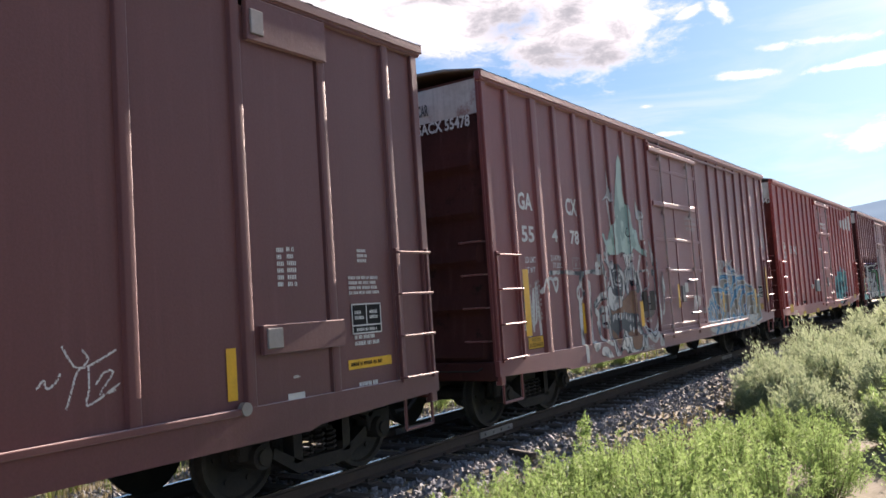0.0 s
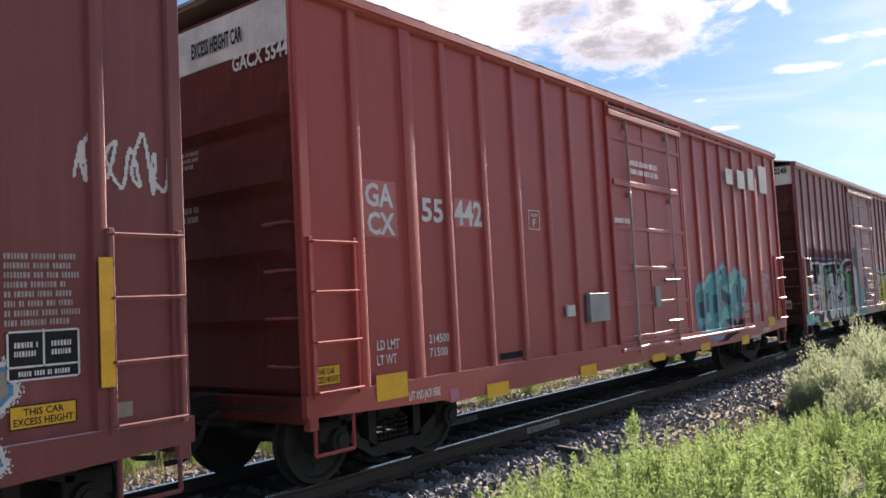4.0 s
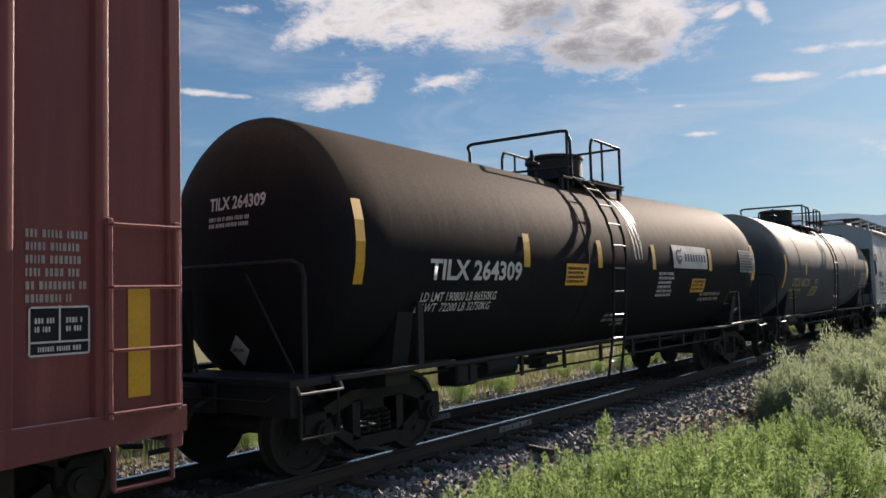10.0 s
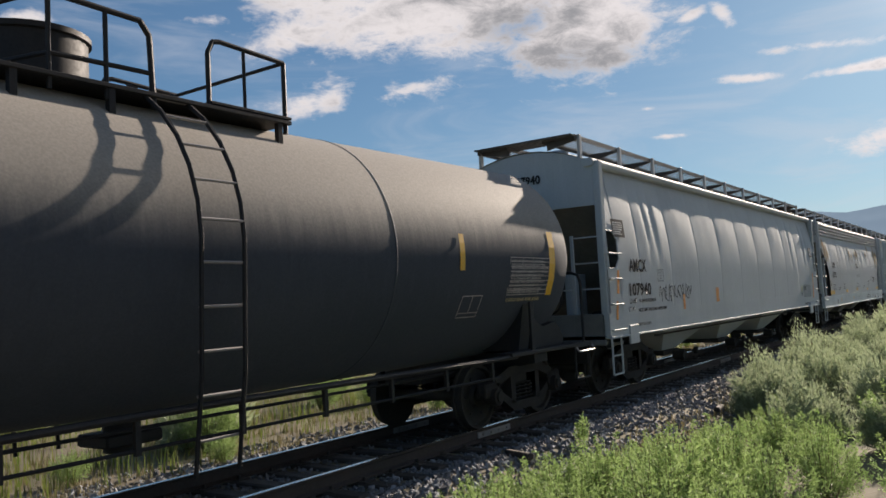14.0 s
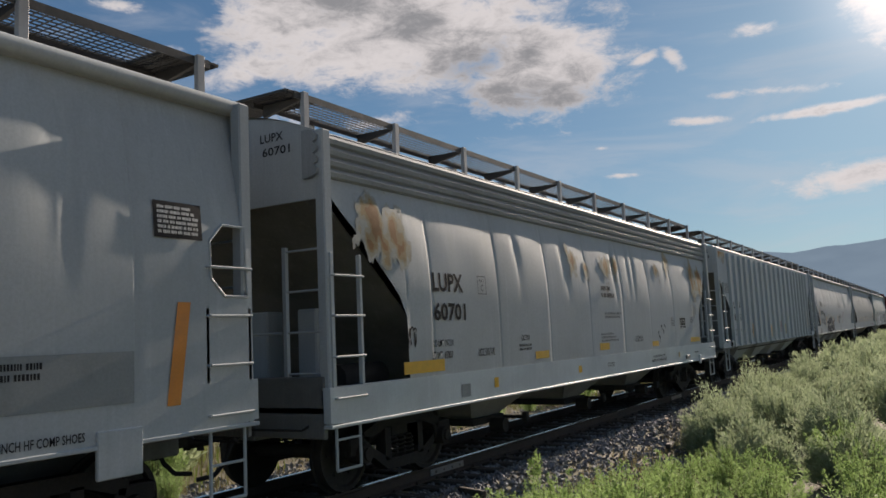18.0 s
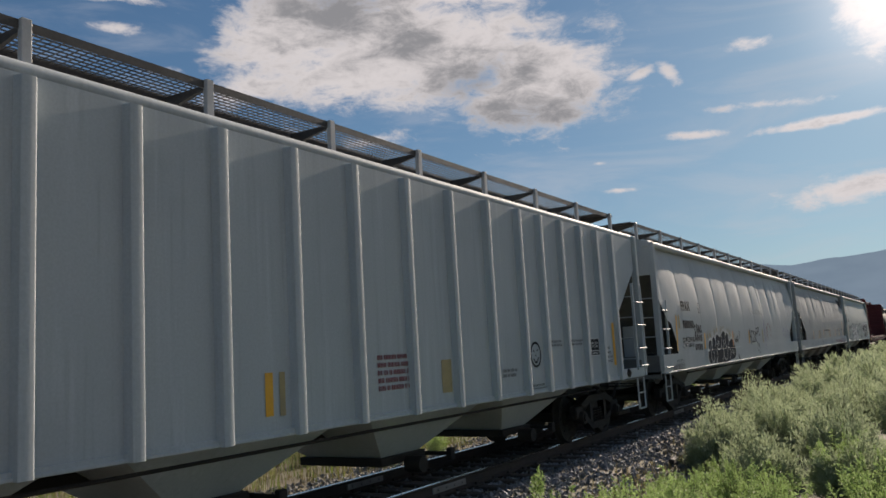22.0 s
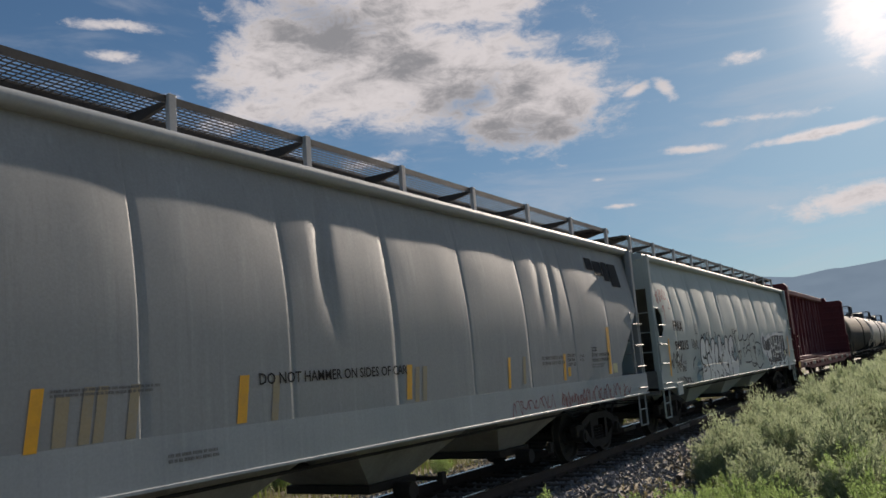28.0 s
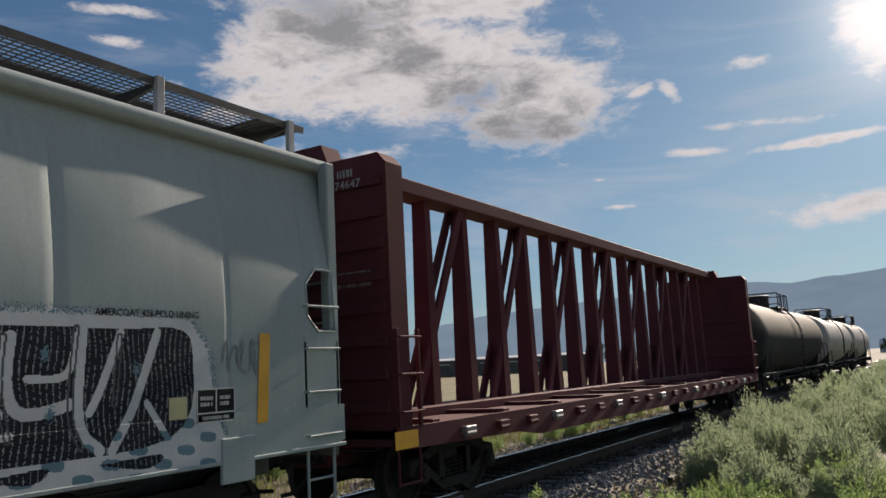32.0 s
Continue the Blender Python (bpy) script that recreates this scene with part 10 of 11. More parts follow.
sp.paint(sp.soft(np.hypot(sp.U - 3.97, sp.V - 2.3), 0.03, 0.06), M_PINK)
sp.letters("tee", 2.27, 2.46, 1.45, 1.62, 0.018, M_TEALLIGHT, None)
sp.letters("oe", 2.27, 2.46, 1.3, 1.42, 0.018, M_TEALLIGHT, None)
sp.letters("rec", 5.05, 5.5, 0.95, 1.35, 0.03, M_TEALLIGHT, None)
sp.build(car_d, SD, "black ground with white numerals and silver bubble letters in spray paint")
sp = Spray(5.75, 9.7, 0.68, 3.0, 0.0115)
sp.paint(sp.inside([(5.98, 2.79), (6.59, 2.85), (6.57, 2.13), (6.33, 2.12), (6.16, 2.24), (5.99, 2.22)]) & (sp.rough > 0.08), M_SLATE)
sp.paint(sp.inside([(6.20, 2.12), (6.34, 2.08), (6.32, 1.43), (6.19, 1.44)]), M_PURPLE)
sp.paint(sp.inside([(6.28, 1.92), (6.57, 1.91), (6.69, 1.74), (6.83, 1.48), (7.16, 1.18), (7.45, 0.85), (7.54, 0.58), (6.18, 0.62)]), M_TEAL)
sp.paint(sp.inside([(5.89, 2.24), (6.12, 2.22), (6.28, 2.00), (6.24, 0.57), (5.87, 0.65)]), M_DIRTYWHITE)
sp.paint(sp.inside([(6.56, 1.75), (6.72, 1.65), (6.65, 1.40), (6.56, 1.37)]) & (sp.rough > 0.5), M_TEALLIGHT)
sp.paint(sp.stroke(curve([(6.86, 1.62), (6.94, 1.73), (7.02, 1.66), (6.87, 1.46), (7.06, 1.45)], 5)) < 0.047, M_NAVY)
sp.paint(sp.stroke(curve([(6.86, 1.62), (6.94, 1.73), (7.02, 1.66), (6.87, 1.46), (7.06, 1.45)], 5)) < 0.035, M_SKYBLUE)
sp.paint(sp.stroke(curve([(7.26, 1.72), (7.16, 1.58), (7.25, 1.43), (7.38, 1.56), (7.26, 1.72)], 5)) < 0.047, M_NAVY)
sp.paint(sp.stroke(curve([(7.26, 1.72), (7.16, 1.58), (7.25, 1.43), (7.38, 1.56), (7.26, 1.72)], 5)) < 0.035, M_SKYBLUE)
sp.paint(sp.soft(np.hypot(sp.U - 8.33, (sp.V - 2.03) * 1.5), 0.060, 0.080), M_BONE)
sp.paint(sp.soft(np.hypot(sp.U - 8.71, (sp.V - 2.04) * 1.5), 0.060, 0.080), M_BONE)
sp.paint(sp.soft(np.hypot(sp.U - 8.33, (sp.V - 1.88) * 1.5), 0.036, 0.048), M_BONE)
sp.paint(sp.soft(np.hypot(sp.U - 7.19, (sp.V - 1.13) * 1.5), 0.060, 0.080), M_BONE)
sp.paint(sp.soft(np.hypot(sp.U - 7.24, (sp.V - 1.08) * 1.5), 0.042, 0.056), M_BONE)
sp.paint(sp.soft(np.hypot(sp.U - 8.10, (sp.V - 1.28) * 1.5), 0.048, 0.064), M_BONE)
sp.paint(sp.soft(np.hypot(sp.U - 8.43, (sp.V - 1.12) * 1.5), 0.048, 0.064), M_BONE)
sp.paint(sp.soft(np.hypot(sp.U - 7.74, (sp.V - 1.77) * 1.5), 0.054, 0.072), M_BONE)
sp.paint(sp.soft(np.hypot(sp.U - 7.81, (sp.V - 2.08) * 1.5), 0.042, 0.056), M_BONE)
sp.paint(sp.soft(np.hypot(sp.U - 7.87, (sp.V - 1.05) * 1.5), 0.030, 0.040), M_BONE)
sp.paint(sp.soft(np.hypot(sp.U - 9.02, (sp.V - 0.89) * 1.5), 0.036, 0.048), M_BONE)
sp.paint(sp.soft(np.hypot(sp.U - 8.63, (sp.V - 1.47) * 1.5), 0.03, 0.05), M_ORANGE)
sp.build(car_d, SD, "white, violet and teal sprayed door panels with pale smears")
door_d = next(ob for ob in car_d.children if ob.name.startswith("door") and ob.name.split(".")[0] == "door" and ob.data.vertices[0].co.y < 0)
for z in [0.78, 0.91, 1.33, 1.5, 1.73, 1.97]:
    part("door_rib", Geo().box(5.92, 9.52, -1.447, -1.42, z - 0.03, z + 0.03, 0.008), M_OLDRED, door_d)
# dark scuffs and scraped edges on the worn door
sp = Spray(5.9, 9.55, 0.95, 4.5, 0.011)
rnd_ = random.Random(8)
for k in range(110):
    u, v = rnd_.uniform(5.95, 9.5), 0.98 + 3.4 * rnd_.random() ** 1.3
    if k % 3 == 0:
        sp.paint((sp.stroke([(u, v), (u + rnd_.uniform(0.05, 0.5), v + rnd_.uniform(-0.01, 0.01))]) < rnd_.uniform(0.004, 0.014)) & (sp.rough > 0.25), M_SCUFF)
    else:
        sp.paint(sp.soft(np.hypot((sp.U - u) * rnd_.uniform(0.4, 1.6), sp.V - v), rnd_.uniform(0.005, 0.02), 0.02) & (sp.rough > 0.3), M_SCUFF)
sp.build(car_d, lambda u, v, lift=0.0: SD(u, v, lift + 0.002), "dark scuffs and scrapes on the door", "scuff_marks")

xa, xb, za, zb = YEL_D
sp = Spray(xa - 0.05, xb + 0.05, 0.68, zb + 0.1, 0.014)
run_ = sp.stroke(curve([(9.56, 1.63), (9.67, 1.87), (9.84, 1.99), (10.13, 2.04), (10.4, 1.99), (10.72, 1.98), (11.53, 1.99), (11.99, 2.0), (12.49, 2.03), (12.99, 2.15), (13.15, 1.79)]))
sp.paint(sp.soft(run_, 0.07, 0.05), M_SKYBLUE)
sp.paint(run_ < 0.035, M_BONE)
for k, (u, v) in enumerate([(9.94, 2.21), (10.1, 2.18), (10.0, 2.1), (10.76, 2.02), (12.06, 2.12), (12.04, 2.28), (12.7, 2.17), (13.21, 1.89), (9.64, 1.02), (9.74, 0.76), (9.86, 2.17)]):
    sp.paint(sp.disc(u, v, (0.05, 0.05, 0.09, 0.04, 0.08, 0.035, 0.08, 0.09, 0.16, 0.12, 0.04)[k]), M_SKYBLUE)
sp.bubble([(12.7, 1.9), (12.99, 2.1), (13.02, 1.45), (12.74, 1.42)], M_BONE, M_NAVY, 0.025)
for pts in (
    [(9.6, 1.59), (9.83, 1.59), (9.74, 1.77), (9.85, 1.94), (10.06, 1.99), (10.36, 1.93), (10.54, 1.72), (10.54, 1.48), (10.27, 1.33), (10.51, 1.13), (10.61, 0.93), (10.47, 0.76), (10.4, 0.54), (9.88, 0.62), (9.85, 1.3), (9.62, 1.32)],
    [(10.52, 1.86), (10.65, 1.92), (10.8, 1.85), (10.91, 1.92), (11.11, 1.94), (11.23, 1.85), (11.23, 1.24), (11.33, 0.76), (10.83, 0.66), (10.61, 0.69), (10.61, 0.93), (10.3, 1.33), (10.53, 1.48)],
    [(11.23, 1.85), (11.48, 1.95), (11.75, 1.87), (11.91, 1.71), (11.93, 1.18), (12.04, 0.8), (11.69, 0.66), (11.3, 0.62), (11.25, 1.18)],
    [(11.91, 1.74), (11.98, 1.9), (12.18, 1.96), (12.34, 1.8), (12.49, 1.96), (12.7, 1.86), (12.8, 1.49), (12.63, 1.43), (13.13, 1.3), (13.1, 1.1), (12.78, 0.79), (12.04, 0.65), (11.95, 1.12)],
):
    sp.bubble(pts, M_YELLOWP, M_NAVY, 0.034)
yel = sp.index == sp.mats.index(M_YELLOWP)
mottle = np.sin(sp.U * 2.9 + 1.0) * 0.12 + 0.10 * np.sin(sp.U * 11 + sp.V * 5) + 0.12 * np.sin(sp.V * 9 + sp.U * 3)
sp.paint(yel & (sp.V > 1.5 + mottle) & (sp.U < 11.95), M_CREAM)
sp.paint(yel & (np.sin(sp.U * 9) * np.sin(sp.V * 13 + sp.U) > 0.72) & (sp.rough > 0.3), M_CREAM)
for pts in (
    [(10.8, 1.85), (10.78, 1.44)],
    [(10.8, 1.27), (10.85, 0.82)],
    [(11.54, 1.3), (11.71, 0.84)],
    [(12.33, 1.8), (12.35, 1.57)],
    [(12.35, 1.28), (12.33, 0.83)],
    [(10.65, 1.25), (10.76, 1.29), (10.89, 1.24)],
    [(11.39, 1.25), (11.52, 1.32), (11.61, 1.3)],
    [(12.26, 1.29), (12.35, 1.31), (12.43, 1.28)],
    [(10.67, 1.4), (10.76, 1.42), (10.87, 1.4)],
    [(9.99, 1.61), (10.1, 1.55), (10.21, 1.7), (10.33, 1.67), (10.23, 1.57), (10.12, 1.6), (10.23, 1.47)],
    [(11.33, 1.55), (11.48, 1.52), (11.61, 1.66), (11.66, 1.58), (11.5, 1.54), (11.44, 1.43)],
    [(9.92, 1.03), (10.02, 1.23), (10.07, 1.2), (10.1, 1.04), (10.27, 1.13), (10.17, 1.01), (10.3, 0.94)],
):
    sp.paint(sp.stroke(curve(pts)) < 0.013, M_NAVY)
sp.build(car_d, SD, "yellow bubble letters with blue halo in spray paint")

# graded rust stains on cars H, I and L
RUSTS = [material("rust tint", c, None, 0.75, large=5, bump=0.05, spec=0.2) for c in ((0.42, 0.415, 0.37), (0.40, 0.355, 0.26), (0.38, 0.27, 0.14), (0.31, 0.16, 0.065))]


def stain(car, box, spots, surf, label, seed):
    """Rust that spreads from spots (x, z, radius) and runs downwards."""
    sp = Spray(*box, 0.013)
    soft = np.zeros(sp.U.shape)
    for cx, cz, rr in spots:
        dv = np.where(sp.V < cz, (sp.V - cz) * 0.6, (sp.V - cz) * 1.2)
        soft = np.maximum(soft, np.exp(-((sp.U - cx) ** 2 + dv ** 2) / (rr * rr)))
    level = soft * 0.9 + (sp.cloudy(seed, 0.16) - 0.62) * 1.1
    for k, lim in enumerate((0.12, 0.28, 0.46, 0.66)):
        sp.paint((level + 0.05 * (sp.rough - 0.5) > lim) & (soft > 0.06), RUSTS[k])
    return sp.build(car, surf, label, "rust_stain")


stain(car_h, (0.5, 2.3, 2.6, 3.6), ((0.95, 3.2, 0.34), (1.4, 3.1, 0.25)), side_surf, "orange rust bloom on the upper side", 1)
stain(car_h, (6.4, 9.8, 2.5, 3.5), ((6.9, 3.1, 0.22), (7.5, 2.95, 0.12), (8.6, 3.05, 0.2), (9.2, 3.1, 0.14)), side_surf, "faint rust blooms on the side", 2)
stain(car_h, (11.5, 16.5, 2.4, 3.6), ((11.9, 3.1, 0.15), (12.9, 3.4, 0.22), (15.1, 3.2, 0.3), (15.8, 3.1, 0.3)), side_surf, "orange rust bloom near the end", 3)
stain(car_i, (0.15, 1.48, 3.2, 4.02), ((0.45, 4.02, 0.16), (0.8, 4.03, 0.17), (1.0, 4.02, 0.15), (0.98, 3.75, 0.07)), SHEET, "rust run below the roof edge", 4)

# ring drawing on car I
xa, xb, za, zb = RING_I
sp = Spray(xa - 0.06, xb + 0.06, za - 0.06, zb + 0.06, 0.010)
cx, cz = (xa + xb) / 2, (za + zb) / 2
dd = np.hypot((sp.U - cx) / (xb - xa) * 2, (sp.V - cz) / (zb - za) * 2)
sp.paint(np.abs(dd - 0.9) < 0.085, M_INK)
for dx, dz in ((-0.07, 0.06), (0.06, 0.07), (0.0, -0.01)):
    sp.paint(sp.disc(cx + dx, cz + dz, 0.02), M_INK)
sp.paint(sp.stroke(curve([(cx - 0.09, cz - 0.07), (cx, cz - 0.13), (cx + 0.10, cz - 0.05)])) < 0.014, M_INK)
sp.build(car_i, SHEET, "black sprayed ring with dots")

# dark bubbles with white lines on car J
sp = Spray(3.75, 7.95, 1.06, 2.30, 0.0105)
for k in range(13):
    sp.paint(sp.soft(np.hypot(sp.U - 4.25 - 0.27 * k, sp.V - 1.93 - 0.10 * math.sin(k * 0.45 - 1.0)), 0.03, 0.15) & (sp.rough > 0.30), (M_FADEYEL, M_FADEYEL, M_BONE)[k % 3])
edge_ = [(4.10, 1.31), (4.13, 1.43), (4.30, 1.47), (4.23, 1.50), (4.25, 1.64), (4.37, 1.73), (4.52, 1.76), (4.61, 1.74), (4.65, 1.67), (4.72, 1.80), (4.90, 1.84), (5.03, 1.80), (5.07, 1.72), (5.11, 1.77), (5.19, 1.88), (5.35, 1.91), (5.50, 1.86), (5.66, 1.82), (5.84, 1.90), (5.90, 1.92), (6.02, 1.99), (6.20, 2.00), (6.34, 1.93), (6.35, 1.87), (6.53, 1.95), (6.70, 1.89), (6.73, 1.72), (6.79, 1.67), (7.10, 1.77), (7.40, 1.68), (7.58, 1.44), (7.56, 1.24), (7.32, 1.13), (6.94, 1.12), (6.53, 1.09), (6.10, 1.04), (5.75, 1.05), (5.15, 1.07), (4.88, 1.08), (4.53, 1.11), (4.27, 1.08), (4.15, 1.17)]
sp.paint(sp.soft(sp.stroke(edge_ + edge_[:1]), 0.045, 0.03), M_BONE)
sp.paint(sp.inside(edge_) & (sp.stroke(edge_ + edge_[:1]) > 0.012), M_NAVY)
sp.paint(sp.stroke(curve([(4.61, 1.74), (4.63, 1.59), (4.58, 1.47)], 5)) < 0.013, M_BONE)
sp.paint(sp.stroke(curve([(5.03, 1.80), (5.06, 1.67), (5.00, 1.56)], 5)) < 0.013, M_BONE)
sp.paint(sp.stroke(curve([(4.46, 1.48), (4.49, 1.60), (4.56, 1.67)], 5)) < 0.013, M_BONE)
sp.paint(sp.stroke(curve([(4.64, 1.47), (4.63, 1.59), (4.69, 1.63)], 5)) < 0.013, M_BONE)
sp.paint(sp.stroke(curve([(4.47, 1.44), (4.47, 1.27), (4.53, 1.17), (4.64, 1.14), (4.78, 1.21), (4.80, 1.33), (4.75, 1.44)], 5)) < 0.013, M_BONE)
sp.paint(sp.stroke(curve([(5.18, 1.66), (5.20, 1.56), (5.33, 1.47), (5.57, 1.49), (5.74, 1.58), (5.85, 1.74), (5.84, 1.89)], 5)) < 0.013, M_BONE)
sp.paint(sp.stroke(curve([(5.69, 1.55), (5.90, 1.48), (5.98, 1.37), (5.91, 1.26), (5.76, 1.16), (5.71, 1.08)], 5)) < 0.013, M_BONE)
sp.paint(sp.stroke(curve([(5.16, 1.43), (5.17, 1.32), (5.09, 1.20), (4.98, 1.13), (5.15, 1.11)], 5)) < 0.013, M_BONE)
sp.paint(sp.stroke(curve([(6.09, 1.73), (6.00, 1.59), (5.96, 1.42), (5.98, 1.25), (6.15, 1.15), (6.34, 1.19), (6.46, 1.33), (6.50, 1.44)], 5)) < 0.013, M_BONE)
sp.paint(sp.stroke(curve([(6.33, 1.87), (6.28, 1.72), (6.18, 1.58), (6.20, 1.48)], 5)) < 0.013, M_BONE)
sp.paint(sp.stroke(curve([(6.32, 1.69), (6.34, 1.57), (6.42, 1.49)], 5)) < 0.013, M_BONE)
sp.paint(sp.stroke(curve([(6.77, 1.67), (6.55, 1.50), (6.75, 1.48), (6.85, 1.36), (6.79, 1.24), (6.68, 1.17)], 5)) < 0.013, M_BONE)
sp.paint(sp.stroke([(5.30, 1.71), (5.39, 1.56)]) < 0.012, M_BONE)
sp.paint(sp.stroke([(5.40, 1.71), (5.29, 1.56)]) < 0.012, M_BONE)
sp.paint(sp.stroke([(5.45, 1.72), (5.52, 1.56)]) < 0.012, M_BONE)
sp.paint(sp.stroke([(5.54, 1.71), (5.44, 1.56)]) < 0.012, M_BONE)
sp.paint(sp.stroke([(7.09, 1.42), (7.30, 1.26)]) < 0.012, M_BONE)
sp.paint(sp.stroke([(7.29, 1.41), (7.10, 1.28)]) < 0.012, M_BONE)
sp.build(car_j, hsurf, "dark navy bubble letters with white outlines")
sp = Spray(7.4, 12.4, 1.06, 2.15, 0.0105)
run([(9.77, 1.61), (10.01, 2.01), (10.09, 1.53)], 0.02, M_INK)
run([(9.76, 1.76), (10.14, 1.79)], 0.016, M_INK)
run([(10.42, 1.96), (10.21, 1.92), (10.16, 1.63), (10.41, 1.59)], 0.02, M_INK)
run([(10.66, 1.94), (10.50, 1.93), (10.65, 1.77), (10.44, 1.61), (10.71, 1.60)], 0.02, M_INK)
run([(10.84, 1.93), (10.74, 1.59)], 0.02, M_INK)
run([(10.81, 1.93), (11.01, 1.87), (10.82, 1.77), (11.11, 1.50)], 0.02, M_INK)
run([(10.99, 1.78), (11.06, 2.04), (11.24, 2.01), (11.20, 1.90), (11.04, 1.87)], 0.016, M_INK)
run([(11.47, 2.08), (11.29, 2.06), (11.26, 1.79)], 0.016, M_INK)
run([(11.27, 1.93), (11.46, 1.95)], 0.014, M_INK)
run([(11.67, 2.08), (11.49, 2.00), (11.50, 1.82), (11.69, 1.84)], 0.016, M_INK)
run([(7.57, 1.75), (7.70, 1.61), (7.69, 1.74), (7.84, 1.63), (7.88, 1.78), (7.81, 1.73), (7.91, 1.65), (7.99, 1.83), (8.02, 1.62), (8.08, 1.72)], 0.015, M_INK)
run([(8.05, 1.70), (8.22, 1.77), (8.38, 1.90), (8.34, 1.96), (8.26, 1.94)], 0.014, M_INK)
run([(7.83, 1.25), (7.90, 1.17), (7.96, 1.26)], 0.014, M_INK)
run([(7.90, 1.17), (7.91, 1.09)], 0.014, M_INK)
run([(7.97, 1.10), (7.99, 1.23), (8.06, 1.20), (8.01, 1.16), (8.08, 1.12), (7.97, 1.10)], 0.014, M_INK)
run([(11.05, 1.41), (11.13, 1.23), (11.37, 1.18), (11.45, 1.39), (11.23, 1.47), (11.07, 1.30)], 0.008, M_INK)
run([(11.30, 1.57), (11.19, 1.14)], 0.006, M_INK)
sp.build(car_j, hsurf, "black sprayed tag letters")

sp = Spray(2.5, 3.9, 1.45, 2.3, 0.011)
sp.letters("cams", 2.89, 3.67, 1.93, 2.19, 0.045, M_INK, None, tilt=0.2, seed=3, gap=0.2)
sp.letters("doue", 2.88, 3.66, 1.72, 1.93, 0.045, M_INK, None, tilt=0.2, seed=4, gap=0.2)
sp.letters("unde", 2.85, 3.62, 1.49, 1.69, 0.045, M_INK, None, tilt=0.2, seed=5, gap=0.2)
sp.build(car_j, hsurf, "three rows of black sprayed letters")

# white bubbles, line drawing and black white piece on car L
M_PALE = material("fresh white spray paint", (0.66, 0.68, 0.68), (0.56, 0.58, 0.585), 0.6, large=3, bump=0.0)
M_BLUEGREY = material("dull blue green spray paint", (0.13, 0.25, 0.30), (0.10, 0.20, 0.25), 0.6, large=3, bump=0.0)
sp = Spray(2.7, 8.3, 1.06, 2.55, 0.0085)
sp.paint(sp.soft(np.hypot(sp.U - 4.20, sp.V - 2.12), 0.10, 0.12) & (sp.rough > 0.35), M_BLUEGREY)
sp.paint(sp.soft(np.hypot(sp.U - 4.72, sp.V - 2.05), 0.12, 0.12) & (sp.rough > 0.35), M_BLUEGREY)
sp.paint(sp.soft(np.hypot(sp.U - 5.43, sp.V - 2.07), 0.13, 0.12) & (sp.rough > 0.35), M_BLUEGREY)
sp.paint(sp.soft(np.hypot(sp.U - 6.22, sp.V - 2.08), 0.12, 0.12) & (sp.rough > 0.35), M_BLUEGREY)
sp.paint(sp.soft(np.hypot(sp.U - 7.58, sp.V - 1.72), 0.20, 0.12) & (sp.rough > 0.35), M_BLUEGREY)
sp.paint(sp.soft(np.hypot(sp.U - 7.82, sp.V - 1.52), 0.12, 0.12) & (sp.rough > 0.35), M_BLUEGREY)
run([(2.70, 1.41), (2.82, 1.62), (3.03, 1.70)], 0.02, M_NAVY)
run([(3.01, 1.23), (3.19, 1.35), (3.58, 1.38)], 0.03, M_NAVY)
sp.paint(sp.soft(np.hypot((sp.U - 3.32) * 0.6, sp.V - 1.48), 0.10, 0.08), M_BLUEGREY)
sp.paint(sp.soft(np.hypot((sp.U - 3.13) * 0.7, sp.V - 1.16), 0.10, 0.10), M_BLUEGREY)
form([(3.61, 1.82), (3.69, 2.06), (3.90, 2.17), (4.07, 2.12), (4.13, 1.93), (4.07, 1.76), (3.93, 1.68), (3.79, 1.74), (3.81, 1.63), (4.08, 1.62), (4.19, 1.49), (4.21, 1.30), (4.10, 1.15), (3.87, 1.06), (3.55, 1.09), (3.57, 1.28), (3.78, 1.23), (3.89, 1.34), (3.86, 1.47), (3.67, 1.54), (3.59, 1.64)], M_PALE, 0.055)
form([(4.18, 1.98), (4.24, 2.10), (4.39, 2.14), (4.49, 2.05), (4.50, 1.88), (4.42, 1.78), (4.28, 1.74), (4.20, 1.81)], M_PALE, 0.05)
form([(4.21, 1.58), (4.28, 1.72), (4.44, 1.76), (4.57, 1.64), (4.70, 1.69), (4.72, 1.52), (4.67, 1.39), (4.47, 1.38), (4.45, 1.29), (4.72, 1.26), (4.81, 1.19), (4.77, 1.11), (4.40, 1.09), (4.31, 1.19), (4.35, 1.35)], M_PALE, 0.05)
form([(4.54, 1.71), (4.53, 1.92), (4.64, 1.99), (4.72, 1.85), (4.80, 1.86), (4.82, 2.05), (4.90, 2.12), (5.07, 2.15), (5.17, 2.07), (5.13, 1.86), (5.04, 1.68), (5.07, 1.31), (4.85, 1.28), (4.72, 1.30), (4.70, 1.61)], M_PALE, 0.05)
form([(5.06, 1.68), (5.13, 1.86), (5.31, 2.02), (5.46, 1.95), (5.46, 1.75), (5.36, 1.57), (5.35, 1.45), (5.55, 1.51), (5.71, 1.35), (5.71, 1.25), (5.18, 1.25), (5.07, 1.35)], M_PALE, 0.05)
form([(5.50, 1.70), (5.58, 1.75), (5.63, 2.04), (5.68, 2.19), (5.82, 2.23), (5.93, 2.12), (5.87, 1.78), (6.00, 2.01), (6.08, 1.93), (6.02, 1.62), (5.82, 1.44), (5.77, 1.33), (5.73, 1.54)], M_PALE, 0.05)
